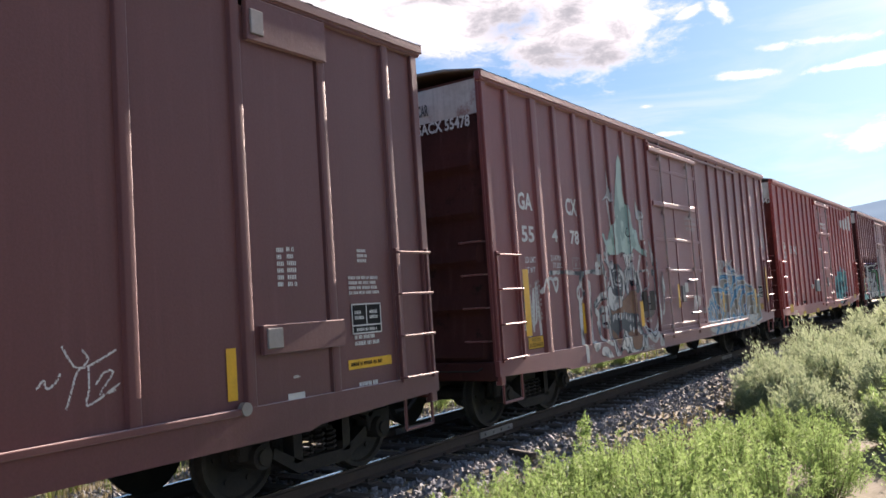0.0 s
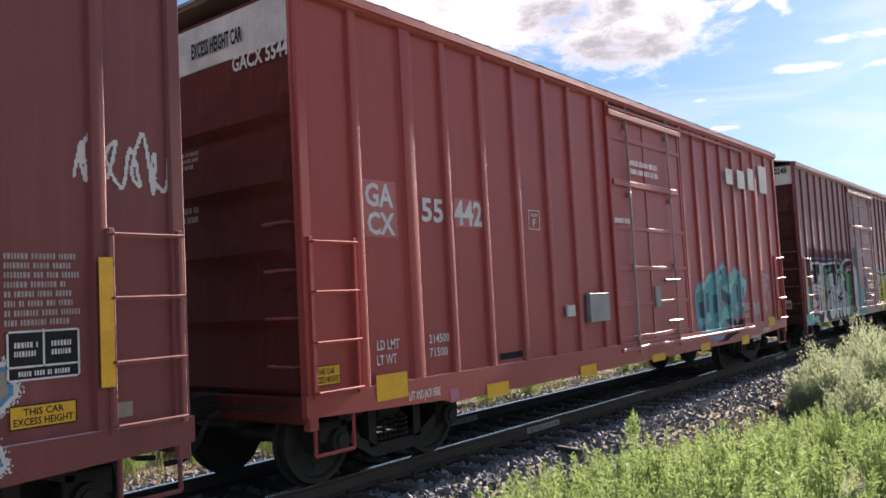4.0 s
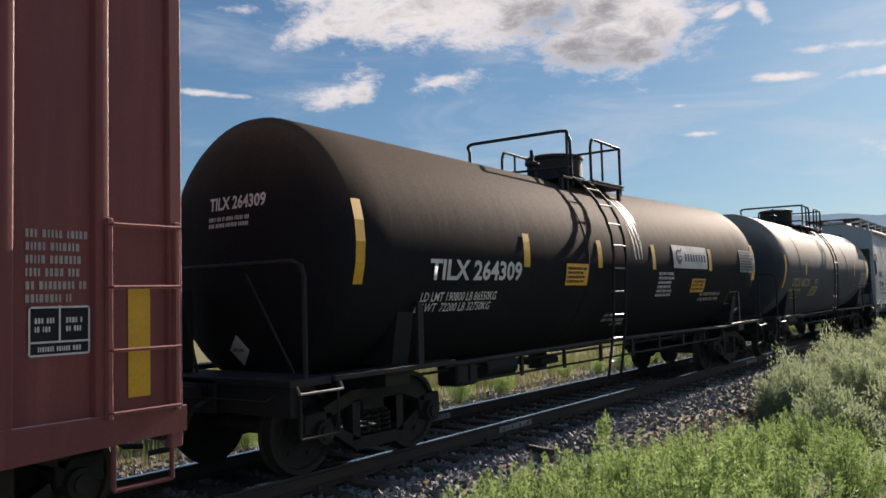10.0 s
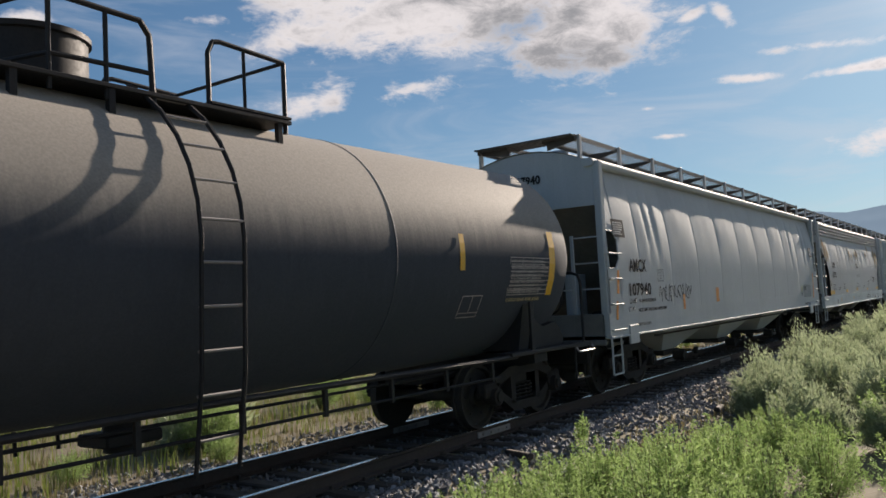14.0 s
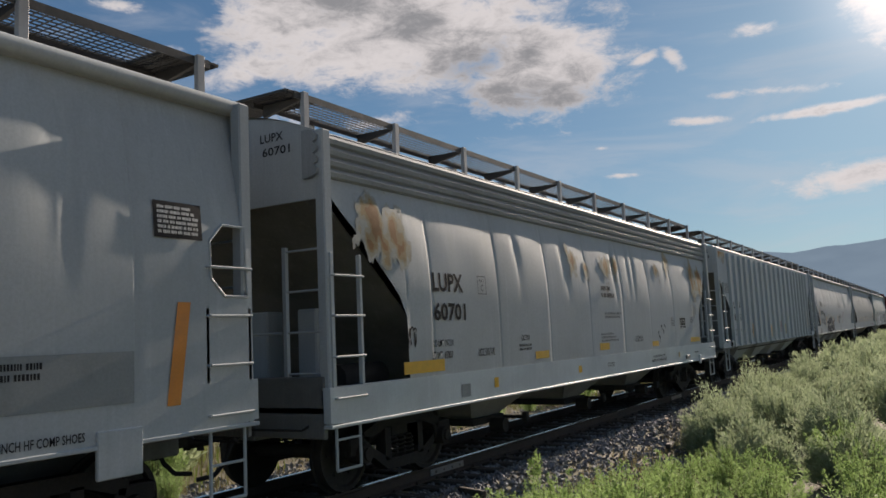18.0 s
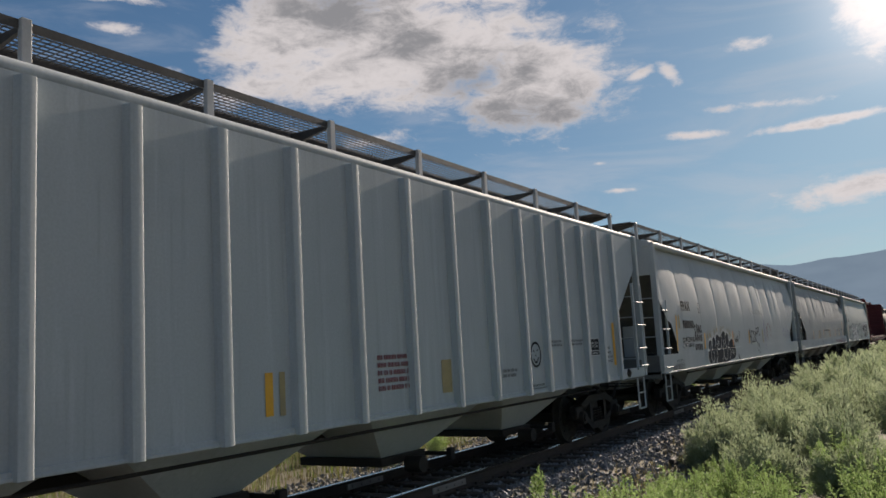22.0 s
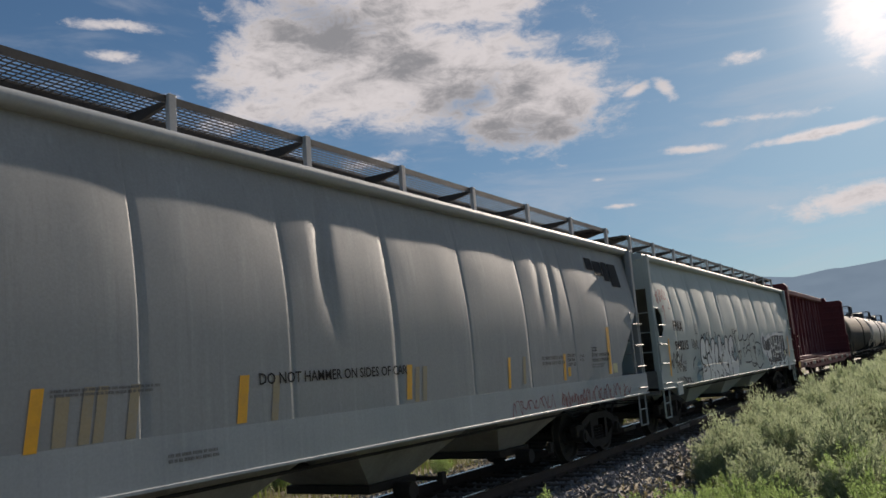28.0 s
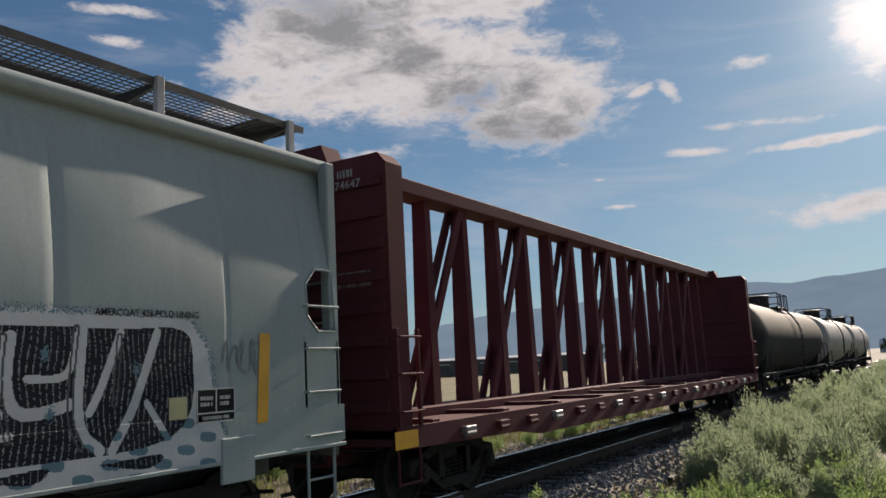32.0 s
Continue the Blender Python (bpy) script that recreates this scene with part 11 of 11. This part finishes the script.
form([(6.03, 1.27), (5.84, 1.42), (5.92, 1.67), (6.09, 1.66), (6.14, 1.93), (6.25, 1.98), (6.36, 1.81), (6.45, 2.12), (6.61, 2.20), (6.77, 2.12), (6.72, 1.81), (6.92, 1.57), (6.91, 1.28), (6.46, 1.27), (6.35, 1.44)], M_PALE, 0.05)
form([(6.95, 1.57), (6.86, 1.80), (6.96, 2.09), (7.27, 2.22), (7.45, 2.09), (7.40, 1.78), (7.16, 1.65), (7.33, 1.54), (7.56, 1.45), (7.82, 1.58), (7.91, 1.39), (7.62, 1.22), (7.04, 1.24)], M_PALE, 0.05)
sp.paint((sp.V < 1.455 + 0.02 * np.sin(sp.U * 9)) & (sp.U > 3.6) & (sp.U < 7.72 + 0.12 * np.sin(sp.V * 11)) & ((sp.index < 0) | (sp.V < 1.40)), M_PALE)
run([(4.33, 1.43), (4.38, 1.26), (4.31, 1.11), (4.16, 1.05)], 0.022, M_NAVY)
run([(4.80, 1.25), (4.84, 1.14), (4.79, 1.06)], 0.022, M_NAVY)
run([(5.10, 1.29), (5.27, 1.18), (5.25, 1.09), (5.17, 1.05)], 0.022, M_NAVY)
run([(5.71, 1.27), (5.78, 1.14), (5.70, 1.06)], 0.022, M_NAVY)
run([(6.01, 1.29), (6.12, 1.18), (6.08, 1.06)], 0.022, M_NAVY)
run([(6.54, 1.27), (6.55, 1.05)], 0.022, M_NAVY)
run([(7.00, 1.31), (7.03, 1.17), (6.93, 1.07)], 0.022, M_NAVY)
run([(5.45, 1.06), (5.51, 1.13), (5.64, 1.12), (5.72, 1.05)], 0.022, M_NAVY)
run([(6.19, 1.10), (6.26, 1.15), (6.41, 1.12), (6.45, 1.06)], 0.022, M_NAVY)
run([(3.76, 1.41), (3.91, 1.47), (3.98, 1.39), (3.92, 1.32), (3.76, 1.32)], 0.022, M_NAVY)
run([(3.80, 2.18), (3.90, 2.27), (4.00, 2.18)], 0.014, M_NAVY)
run([(4.03, 2.17), (4.07, 2.26), (4.22, 2.30), (4.32, 2.18)], 0.014, M_NAVY)
run([(4.37, 2.18), (4.46, 2.35)], 0.014, M_NAVY)
run([(4.61, 2.35), (4.67, 2.23), (4.56, 2.11)], 0.014, M_NAVY)
run([(5.31, 2.34), (5.43, 2.29), (5.40, 2.18)], 0.014, M_NAVY)
sp.paint(sp.inside([(4.66, 1.92), (4.72, 1.74), (4.77, 1.90)]), M_NAVY)
sp.paint(sp.inside([(5.06, 1.52), (5.14, 1.67), (5.10, 1.40)]), M_NAVY)
sp.paint(sp.inside([(5.36, 1.45), (5.45, 1.56), (5.55, 1.54)]), M_NAVY)
sp.paint(sp.inside([(5.80, 1.41), (5.89, 1.51), (5.84, 1.33)]), M_NAVY)
sp.paint(sp.inside([(6.38, 1.39), (6.51, 1.54), (6.58, 1.37), (6.46, 1.28)]), M_NAVY)
sp.paint(sp.inside([(6.79, 1.92), (6.84, 1.69), (6.92, 1.57)]), M_NAVY)
sp.paint(sp.inside([(7.06, 1.62), (7.21, 1.91), (7.30, 1.91), (7.26, 1.73)]), M_NAVY)
sp.paint(sp.inside([(7.59, 1.90), (7.68, 1.71), (7.55, 1.75)]), M_NAVY)
sp.paint(sp.inside([(4.47, 1.33), (4.64, 1.34), (4.59, 1.30)]), M_NAVY)
run([(6.61, 1.07), (6.70, 1.20), (6.76, 1.11), (6.63, 1.13)], 0.008, M_SLATE)
run([(6.81, 1.05), (6.86, 1.21)], 0.008, M_SLATE)
run([(6.95, 1.19), (6.93, 1.07), (7.03, 1.08)], 0.008, M_SLATE)
sp.build(car_l, hsurf, "white bubble letters with black outlines in spray paint")
sp = Spray(7.4, 11.95, 1.06, 2.55, 0.012)
for pts in (
            [(7.52, 1.77), (7.58, 2.44), (7.86, 2.03), (7.86, 2.45), (7.93, 2.37), (8.21, 2.41), (8.28, 2.47)],
            [(7.88, 2.03), (8.01, 1.68), (8.15, 1.36), (8.45, 1.75), (8.06, 1.74), (8.26, 1.7), (8.13, 1.4)],
            [(8.27, 2.25), (8.35, 2.12), (8.61, 2.09), (8.91, 2.17), (9.03, 2.27), (9.0, 1.87), (8.79, 1.83), (8.92, 1.56)],
            [(9.09, 2.08), (9.47, 2.12), (9.78, 2.29), (9.81, 2.06), (9.89, 1.96), (9.84, 1.68), (9.87, 1.41), (8.93, 1.4)],
            [(9.1, 1.65), (9.47, 1.78), (9.89, 1.72)],
            [(9.23, 1.82), (9.52, 1.91), (9.89, 1.96)],
            [(9.89, 2.12), (10.12, 2.24), (10.68, 2.31), (10.84, 2.11), (10.74, 1.96), (11.04, 2.02), (11.6, 1.95), (11.79, 1.78), (11.81, 1.4)],
            [(10.59, 1.56), (10.6, 1.33), (9.89, 1.35)],
            [(9.95, 1.29), (10.23, 1.22), (10.66, 1.29), (11.05, 1.14), (11.72, 1.29)],
):
    sp.paint(sp.soft(sp.stroke(curve(pts)), 0.017, 0.012), M_NAVY)
sp.paint(sp.inside([(10.36, 1.89), (10.8, 1.89), (10.57, 1.56)]), M_NAVY)
sp.paint(sp.disc(10.57, 1.75, 0.05), M_PALE)
sp.paint(sp.disc(10.53, 2.07, 0.045), M_NAVY)
sp.paint(sp.stroke(curve([(11.05, 1.55), (11.12, 1.8), (11.25, 1.6), (11.35, 1.78), (11.45, 1.6), (11.6, 1.75)])) < 0.012, M_NAVY)
sp.build(car_l, hsurf, "black sprayed line drawing")
sp = Spray(11.75, 17.1, 1.06, 2.6, 0.009)
edge_ = [(11.94, 1.76), (11.97, 2.07), (12.12, 2.27), (12.34, 2.30), (12.49, 2.16), (12.63, 2.10), (12.84, 2.12), (13.12, 2.21), (13.39, 2.26), (13.57, 2.24), (13.68, 2.16), (14.08, 2.25), (14.80, 2.29), (15.75, 2.29), (16.42, 2.27), (16.60, 2.03), (16.68, 1.53), (16.85, 1.13), (16.25, 1.01), (14.74, 1.04), (13.43, 1.12), (12.83, 1.19), (12.71, 1.35), (12.61, 1.66), (12.48, 1.61), (12.32, 1.53), (12.20, 1.63), (12.02, 1.66)]
sp.paint(sp.soft(sp.stroke(edge_ + edge_[:1]), 0.07, 0.05), M_BLUEGREY)
sp.paint(sp.soft(sp.stroke(edge_ + edge_[:1]), 0.04, 0.06), M_PALE)
sp.paint(sp.inside(edge_), M_PALE)


def dark_(pts):
    """A dark form with pale vertical hatching."""
    cc = curve(pts + pts[:1], 4)
    m = sp.inside(cc[:-1])
    sp.paint(m, M_NAVY)
    sp.paint(m & (np.sin(sp.U * 120 + 2.0 * np.sin(sp.V * 9 + sp.U * 4)) > 0.72) & (sp.rough > 0.45), M_ASH)


dark_([(12.07, 1.89), (12.07, 2.06), (12.20, 2.21), (12.36, 2.21), (12.44, 2.13), (12.28, 1.97), (12.14, 1.75)])
dark_([(12.46, 2.10), (12.63, 2.04), (12.91, 2.06), (13.17, 2.14), (13.35, 2.12), (13.38, 1.95), (13.27, 1.75), (13.03, 1.69), (12.60, 1.71), (12.54, 1.73), (12.47, 1.92)])
dark_([(12.20, 1.74), (12.37, 1.97), (12.51, 1.73)])
dark_([(12.63, 1.67), (12.75, 1.65), (12.70, 1.44), (12.64, 1.48)])
dark_([(12.77, 1.44), (13.30, 1.38), (13.38, 1.28), (12.80, 1.33)])
dark_([(13.40, 2.13), (13.68, 2.17), (14.08, 2.22), (14.80, 2.24), (15.75, 2.23), (16.38, 2.22), (16.48, 1.89), (16.45, 1.54), (16.21, 1.33), (15.68, 1.26), (14.75, 1.26), (14.05, 1.26), (13.43, 1.28), (13.36, 1.64)])
sp.paint(sp.stroke(curve([(13.68, 2.16), (13.63, 1.89), (13.44, 1.69), (13.38, 1.28)], 5)) < 0.05, M_PALE)
sp.paint(sp.stroke(curve([(13.63, 1.89), (13.82, 1.67), (13.74, 1.27)], 5)) < 0.035, M_PALE)
sp.paint(sp.stroke(curve([(13.85, 2.13), (13.84, 1.83), (13.89, 1.50)], 5)) < 0.045, M_PALE)
sp.paint(sp.stroke(curve([(13.90, 1.79), (14.23, 1.82), (14.29, 2.13)], 5)) < 0.03, M_PALE)
sp.paint(sp.stroke(curve([(13.89, 1.50), (14.14, 1.46), (14.27, 1.65)], 5)) < 0.03, M_PALE)
sp.paint(sp.stroke(curve([(14.32, 2.16), (14.30, 1.82), (14.40, 1.64), (14.77, 1.62)], 5)) < 0.045, M_PALE)
sp.paint(sp.stroke(curve([(14.41, 1.93), (14.74, 1.92), (14.80, 2.16)], 5)) < 0.03, M_PALE)
sp.paint(sp.stroke(curve([(14.44, 1.44), (14.86, 1.47)], 5)) < 0.03, M_PALE)
sp.paint(sp.stroke(curve([(14.85, 2.16), (14.83, 1.80), (14.96, 1.61), (15.32, 1.66)], 5)) < 0.045, M_PALE)
sp.paint(sp.stroke(curve([(14.98, 1.86), (15.28, 1.88), (15.36, 2.17)], 5)) < 0.03, M_PALE)
sp.paint(sp.stroke(curve([(15.41, 2.22), (15.39, 1.53), (15.57, 1.30)], 5)) < 0.045, M_PALE)
sp.paint(sp.stroke(curve([(15.75, 2.20), (15.58, 1.78), (15.48, 1.59)], 5)) < 0.035, M_PALE)
sp.paint(sp.stroke(curve([(16.10, 2.20), (15.88, 1.63), (15.68, 1.29)], 5)) < 0.04, M_PALE)
sp.paint(sp.stroke(curve([(16.00, 1.63), (16.27, 1.24)], 5)) < 0.03, M_PALE)
sp.paint(sp.stroke(curve([(13.45, 1.95), (13.38, 2.16)], 5)) < 0.04, M_PALE)
sp.paint(sp.soft(np.hypot((sp.U - 14.03) * 1.5, sp.V - 1.94), 0.03, 0.05), M_BLUEGREY)
sp.paint(sp.soft(np.hypot((sp.U - 14.58) * 1.5, sp.V - 2.01), 0.03, 0.05), M_BLUEGREY)
sp.paint(sp.soft(np.hypot((sp.U - 14.59) * 1.5, sp.V - 1.84), 0.03, 0.05), M_BLUEGREY)
sp.paint(sp.soft(np.hypot((sp.U - 15.11) * 1.5, sp.V - 2.04), 0.03, 0.05), M_BLUEGREY)
sp.paint(sp.soft(np.hypot((sp.U - 15.16) * 1.5, sp.V - 1.60), 0.03, 0.05), M_BLUEGREY)
sp.paint(sp.soft(np.hypot((sp.U - 14.06) * 1.5, sp.V - 1.60), 0.03, 0.05), M_BLUEGREY)
sp.paint(sp.soft(np.hypot((sp.U - 13.55) * 1.5, sp.V - 1.53), 0.03, 0.05), M_BLUEGREY)
sp.paint(sp.soft(np.hypot((sp.U - 15.90) * 1.5, sp.V - 1.90), 0.03, 0.05), M_BLUEGREY)
dark_([(13.02, 1.24), (13.29, 1.29), (13.43, 1.23), (13.33, 1.16), (13.06, 1.18)])
dark_([(13.88, 1.23), (14.21, 1.26), (14.17, 1.18)])
dark_([(14.65, 1.19), (15.14, 1.22), (15.03, 1.12)])
dark_([(15.56, 1.19), (16.14, 1.21), (16.01, 1.11)])
sp.paint(np.abs(sp.stroke(curve([(13.92, 2.16), (13.86, 1.83), (13.93, 1.50), (14.13, 1.38)], 5)) - 0.02) < 0.009, M_SLATE)
sp.paint(np.abs(sp.stroke(curve([(14.25, 2.16), (14.23, 1.82), (14.40, 1.58), (14.76, 1.44)], 5)) - 0.02) < 0.009, M_SLATE)
sp.paint(np.abs(sp.stroke(curve([(14.80, 2.16), (14.78, 1.80), (14.85, 1.44)], 5)) - 0.02) < 0.009, M_SLATE)
sp.paint(np.abs(sp.stroke(curve([(15.36, 2.23), (15.32, 1.60), (15.41, 1.34)], 5)) - 0.02) < 0.009, M_SLATE)
sp.paint(np.abs(sp.stroke(curve([(13.44, 1.53), (13.63, 1.89), (13.76, 2.16)], 5)) - 0.02) < 0.009, M_SLATE)
sp.paint(np.abs(sp.stroke(curve([(15.74, 2.17), (15.70, 1.64)], 5)) - 0.02) < 0.009, M_SLATE)
sp.paint(np.abs(sp.stroke(curve([(12.31, 1.97), (12.54, 1.73)], 5)) - 0.02) < 0.009, M_SLATE)
sp.paint((sp.index >= 0) & (sp.index == sp.mats.index(M_PALE)) & (sp.V < 1.5) & (np.sin(sp.U * 13 + 2) * np.sin(sp.V * 28 + sp.U * 3) > 0.35), M_BLUEGREY)
sp.build(car_l, hsurf, "black and white hatched letters in spray paint")

sp = Spray(0.2, 3.6, 1.06, 3.45, 0.0105)
run([(0.85, 1.79), (0.81, 1.51), (0.93, 1.68), (1.01, 1.50), (1.11, 1.85)], 0.016, M_INK)
run([(1.17, 1.82), (1.25, 1.61), (1.45, 1.88), (1.31, 1.70), (1.63, 1.50)], 0.014, M_INK)
run([(1.45, 1.79), (1.31, 1.66), (1.39, 1.54), (1.57, 1.69), (1.48, 1.83)], 0.014, M_INK)
run([(1.57, 1.50), (1.85, 1.82), (1.66, 1.61), (1.91, 1.47)], 0.014, M_INK)
run([(2.84, 2.15), (2.90, 1.95), (3.02, 2.15), (3.06, 1.92)], 0.016, M_INK)
run([(3.08, 1.92), (3.15, 2.11), (3.21, 1.92)], 0.014, M_INK)
run([(3.27, 1.92), (3.26, 2.11), (3.39, 2.11), (3.30, 2.02), (3.45, 1.91)], 0.014, M_INK)
run([(1.72, 1.25), (1.68, 1.11), (1.78, 1.06), (1.87, 1.19), (1.76, 1.26)], 0.016, M_INK)
run([(1.93, 1.06), (1.89, 1.22), (2.07, 1.08), (2.06, 1.24)], 0.016, M_INK)
run([(2.13, 1.21), (2.11, 1.09), (2.25, 1.09), (2.27, 1.20), (2.14, 1.21)], 0.016, M_INK)
run([(2.32, 1.22), (2.37, 1.08), (2.51, 1.11)], 0.014, M_INK)
run([(0.44, 3.03), (0.49, 3.24), (0.52, 3.04)], 0.014, M_REDP)
run([(0.54, 3.02), (0.58, 3.30), (0.71, 3.14), (0.64, 3.06)], 0.014, M_REDP)
run([(0.74, 3.07), (0.76, 3.33), (0.86, 3.32), (0.81, 3.22), (0.89, 3.14)], 0.014, M_REDP)
run([(0.91, 3.35), (0.89, 3.12), (1.02, 3.35)], 0.012, M_REDP)
run([(0.97, 3.24), (1.05, 3.11)], 0.012, M_REDP)
run([(1.10, 3.38), (1.08, 3.16), (1.21, 3.16), (1.23, 3.36)], 0.012, M_REDP)
run([(1.25, 2.92), (1.39, 2.91), (1.44, 3.09), (1.33, 3.13)], 0.012, M_REDP)
run([(0.68, 2.84), (0.76, 2.93), (0.84, 2.97), (0.92, 2.84)], 0.014, M_REDP)
run([(0.83, 2.97), (0.82, 2.56)], 0.014, M_REDP)
sp.build(car_l, hsurf, "thin black and dull red sprayed tags")

# pale spill running down the black tank beside its ladder
sp = Spray(7.55, 8.75, 2.35, 3.72, 0.014)
cx_ = 8.05 + 0.10 * np.sin(sp.V * 2.2)
band = np.abs(sp.U - cx_) < 0.27 - 0.08 * (3.7 - sp.V)
runs = np.sin(sp.U * 41 + 0.8 * np.sin(sp.V * 3)) + 0.6 * np.sin(sp.U * 97)
sp.paint(band & (runs > 0.1) & (sp.rough > 0.35), M_ASH)
sp.paint(band & (runs > 0.95) & (sp.rough > 0.25), M_SILVER)
sp.build(car_e, S_E, "pale spill streaks running down from the valve", "spill_stain")

# blue emblem and blocks on the banner of car E
M_EMBLEM = material("deep blue print", (0.025, 0.06, 0.16), (0.03, 0.07, 0.17), 0.6, large=4, bump=0.0, spec=0.2)
sp = Spray(9.62, 11.44, 2.25, 2.65, 0.008)
sp.paint((np.hypot((sp.U - 9.87) * 0.85, sp.V - 2.45) < 0.14) & (np.hypot((sp.U - 9.93) * 0.85, sp.V - 2.50) > 0.10), M_EMBLEM)
sp.paint(sp.stroke(curve([(9.76, 2.52), (9.86, 2.57), (9.97, 2.55), (10.04, 2.60)])) < 0.022, M_EMBLEM)
sp.paint(sp.stroke(curve([(9.82, 2.42), (9.92, 2.46), (10.02, 2.44)])) < 0.018, M_EMBLEM)
for k in range(8):
    u = 10.17 + 0.153 * k
    sp.paint((np.abs(sp.U - u - 0.055) < 0.052) & (np.abs(sp.V - 2.44) < 0.075), M_EMBLEM)
sp.build(car_e, lambda u, v, lift=0.0: S_E(u, v, lift + 0.006), "deep blue emblem and row of blocks", "emblem")

# chalk figure on car A
sp = Spray(10.85, 11.65, 1.12, 1.72, 0.008)
for pts in ([(11.28, 1.62), (11.32, 1.54), (11.23, 1.46), (11.19, 1.35), (11.14, 1.21)], [(11.12, 1.66), (11.21, 1.51), (11.32, 1.5), (11.55, 1.6)],
            [(11.32, 1.5), (11.32, 1.33), (11.31, 1.21), (11.57, 1.34)], [(10.93, 1.38), (10.98, 1.43), (11.0, 1.37), (11.06, 1.4), (11.1, 1.46)],
            [(11.38, 1.36), (11.45, 1.44), (11.52, 1.43), (11.41, 1.28), (11.54, 1.3)]):
    sp.paint((sp.stroke(curve(pts)) < 0.008) & (sp.rough > 0.15), M_BONE)
sp.build(car_a, SHEET, "thin chalk line figure", "chalk_drawing")
outline(car_f, 11.98, 13.14, 1.84, 2.38, M_FADEWHITE, S_F, 0.012, tuple((0.0, 0.98, k / 8, k / 8) for k in range(1, 8)) + ((0.3, 0.3, 0.0, 0.98), (0.55, 0.55, 0.0, 0.98), (0.78, 0.78, 0.0, 0.98)))


def end_surf(u, v, lift=0.0):
    return (0.02 - lift, -u, v)


# prints and notices on the box car ends
for car, sets in ((car_b, ((-0.47, -0.09, 3.66, 3.92, 3), (-0.52, -0.05, 3.18, 3.42, 3), (-0.57, 0.02, 2.68, 2.88, 3), (-0.9, -0.22, 1.17, 1.27, 2))),
                  (car_c, ((-0.55, -0.05, 3.30, 3.50, 3), (-0.5, 0.0, 2.72, 2.92, 2))),
                  (car_d, ((-0.61, 0.12, 3.26, 3.52, 3), (-0.49, 0.03, 2.72, 2.94, 3)))):
    for y0, y1, z0, z1, n in sets:
        bars(car, y0, y1, z0, z1, n, M_FADEWHITE, end_surf)
mark(car_d, 0.0, 0.58, 1.38, 1.70, M_NAVY, end_surf, "notice_board", "dark notice board")
mark(car_d, 0.18, 0.50, 1.41, 1.67, M_DIRTYWHITE, lambda u, v, lift=0.0: end_surf(u, v, lift + 0.004), "notice", "torn paper notice")
bars(car_d, 0.22, 0.46, 1.44, 1.64, 4, M_INK, lambda u, v, lift=0.0: end_surf(u, v, lift + 0.006))
mark(car_d, 0.91, 1.12, 1.13, 1.35, M_DIRTYWHITE, end_surf, "notice", "torn paper notice with red print")
mark(car_d, 0.98, 1.10, 1.16, 1.28, M_PINK, lambda u, v, lift=0.0: end_surf(u, v, lift + 0.004), "notice_print", "red print")


def head_surf(zc, a=0.85, head=0.42, R=1.49):
    """The rounded leading end of a tank, with u to the right as seen from before it."""
    def place(u, v, lift=0.0):
        r = min(0.98, math.hypot(u, v - zc) / R)
        return (a - head * math.sqrt(1 - r * r) - 0.004 - lift, -u, v)
    return place


HEAD_E, HEAD_F = head_surf(2.39), head_surf(2.44)
word(car_e, "TILX 264309", -0.31, 0.58, 2.80, 2.95, M_WHITE, HEAD_E)
bars(car_e, -0.31, 0.39, 2.60, 2.74, 2, M_WHITE, HEAD_E)
word(car_f, "UTLX 685224", -0.51, 0.47, 2.98, 3.12, M_FADEYEL, HEAD_F)


def diamond(car, u, v, wd, hh, surf):
    g = Geo().add([surf(u - wd, v, 0.01), surf(u, v - hh, 0.01), surf(u + wd, v, 0.01), surf(u, v + hh, 0.01), surf(u, v, 0.01)], [(0, 1, 4), (1, 2, 4), (2, 3, 4), (3, 0, 4)])
    part("hazard_placard", g, M_WHITE, car, "white diamond hazard placard")
    bars(car, u - wd * 0.6, u + wd * 0.6, v - hh * 0.16, v + hh * 0.16, 1, M_INK, lambda p, q, lift=0.0: surf(p, q, lift + 0.006))


diamond(car_e, 0.03, 1.28, 0.16, 0.17, HEAD_E)
diamond(car_e, 14.6, 1.14, 0.15, 0.24, S_E)
# dark drips on car H
sp = Spray(11.5, 12.4, 1.45, 1.95, 0.01)
for u, v, ln in ((11.67, 1.67, 0.10), (11.74, 1.56, 0.14), (11.92, 1.81, 0.08), (12.17, 1.82, 0.06), (12.05, 1.70, 0.05)):
    sp.paint(sp.disc(u, v, 0.03), M_INK)
    sp.paint(sp.stroke([(u, v), (u + 0.03, v - ln)]) < 0.012, M_INK)
sp.build(car_h, H_, "dark drips of paint", "paint_drips")



def motions():
    """The train rolls by; its wheels turn with it."""
    for car, x0 in CARS:
        walk(car, [(t, pose(x0 - s, TRACK, 0)) for t, s in TRAVEL])
    ts, ss = [t for t, _ in TRAVEL], [s for _, s in TRAVEL]
    steps = [k / 15 for k in range(481)]
    gone = np.interp(steps, ts, ss)
    for wset, x, _ in WHEELSETS:
        walk(wset, [(t, pose(x, 0, WHEEL_R, 0, -math.degrees(s / WHEEL_R), 0)) for t, s in zip(steps, gone)])


motions()
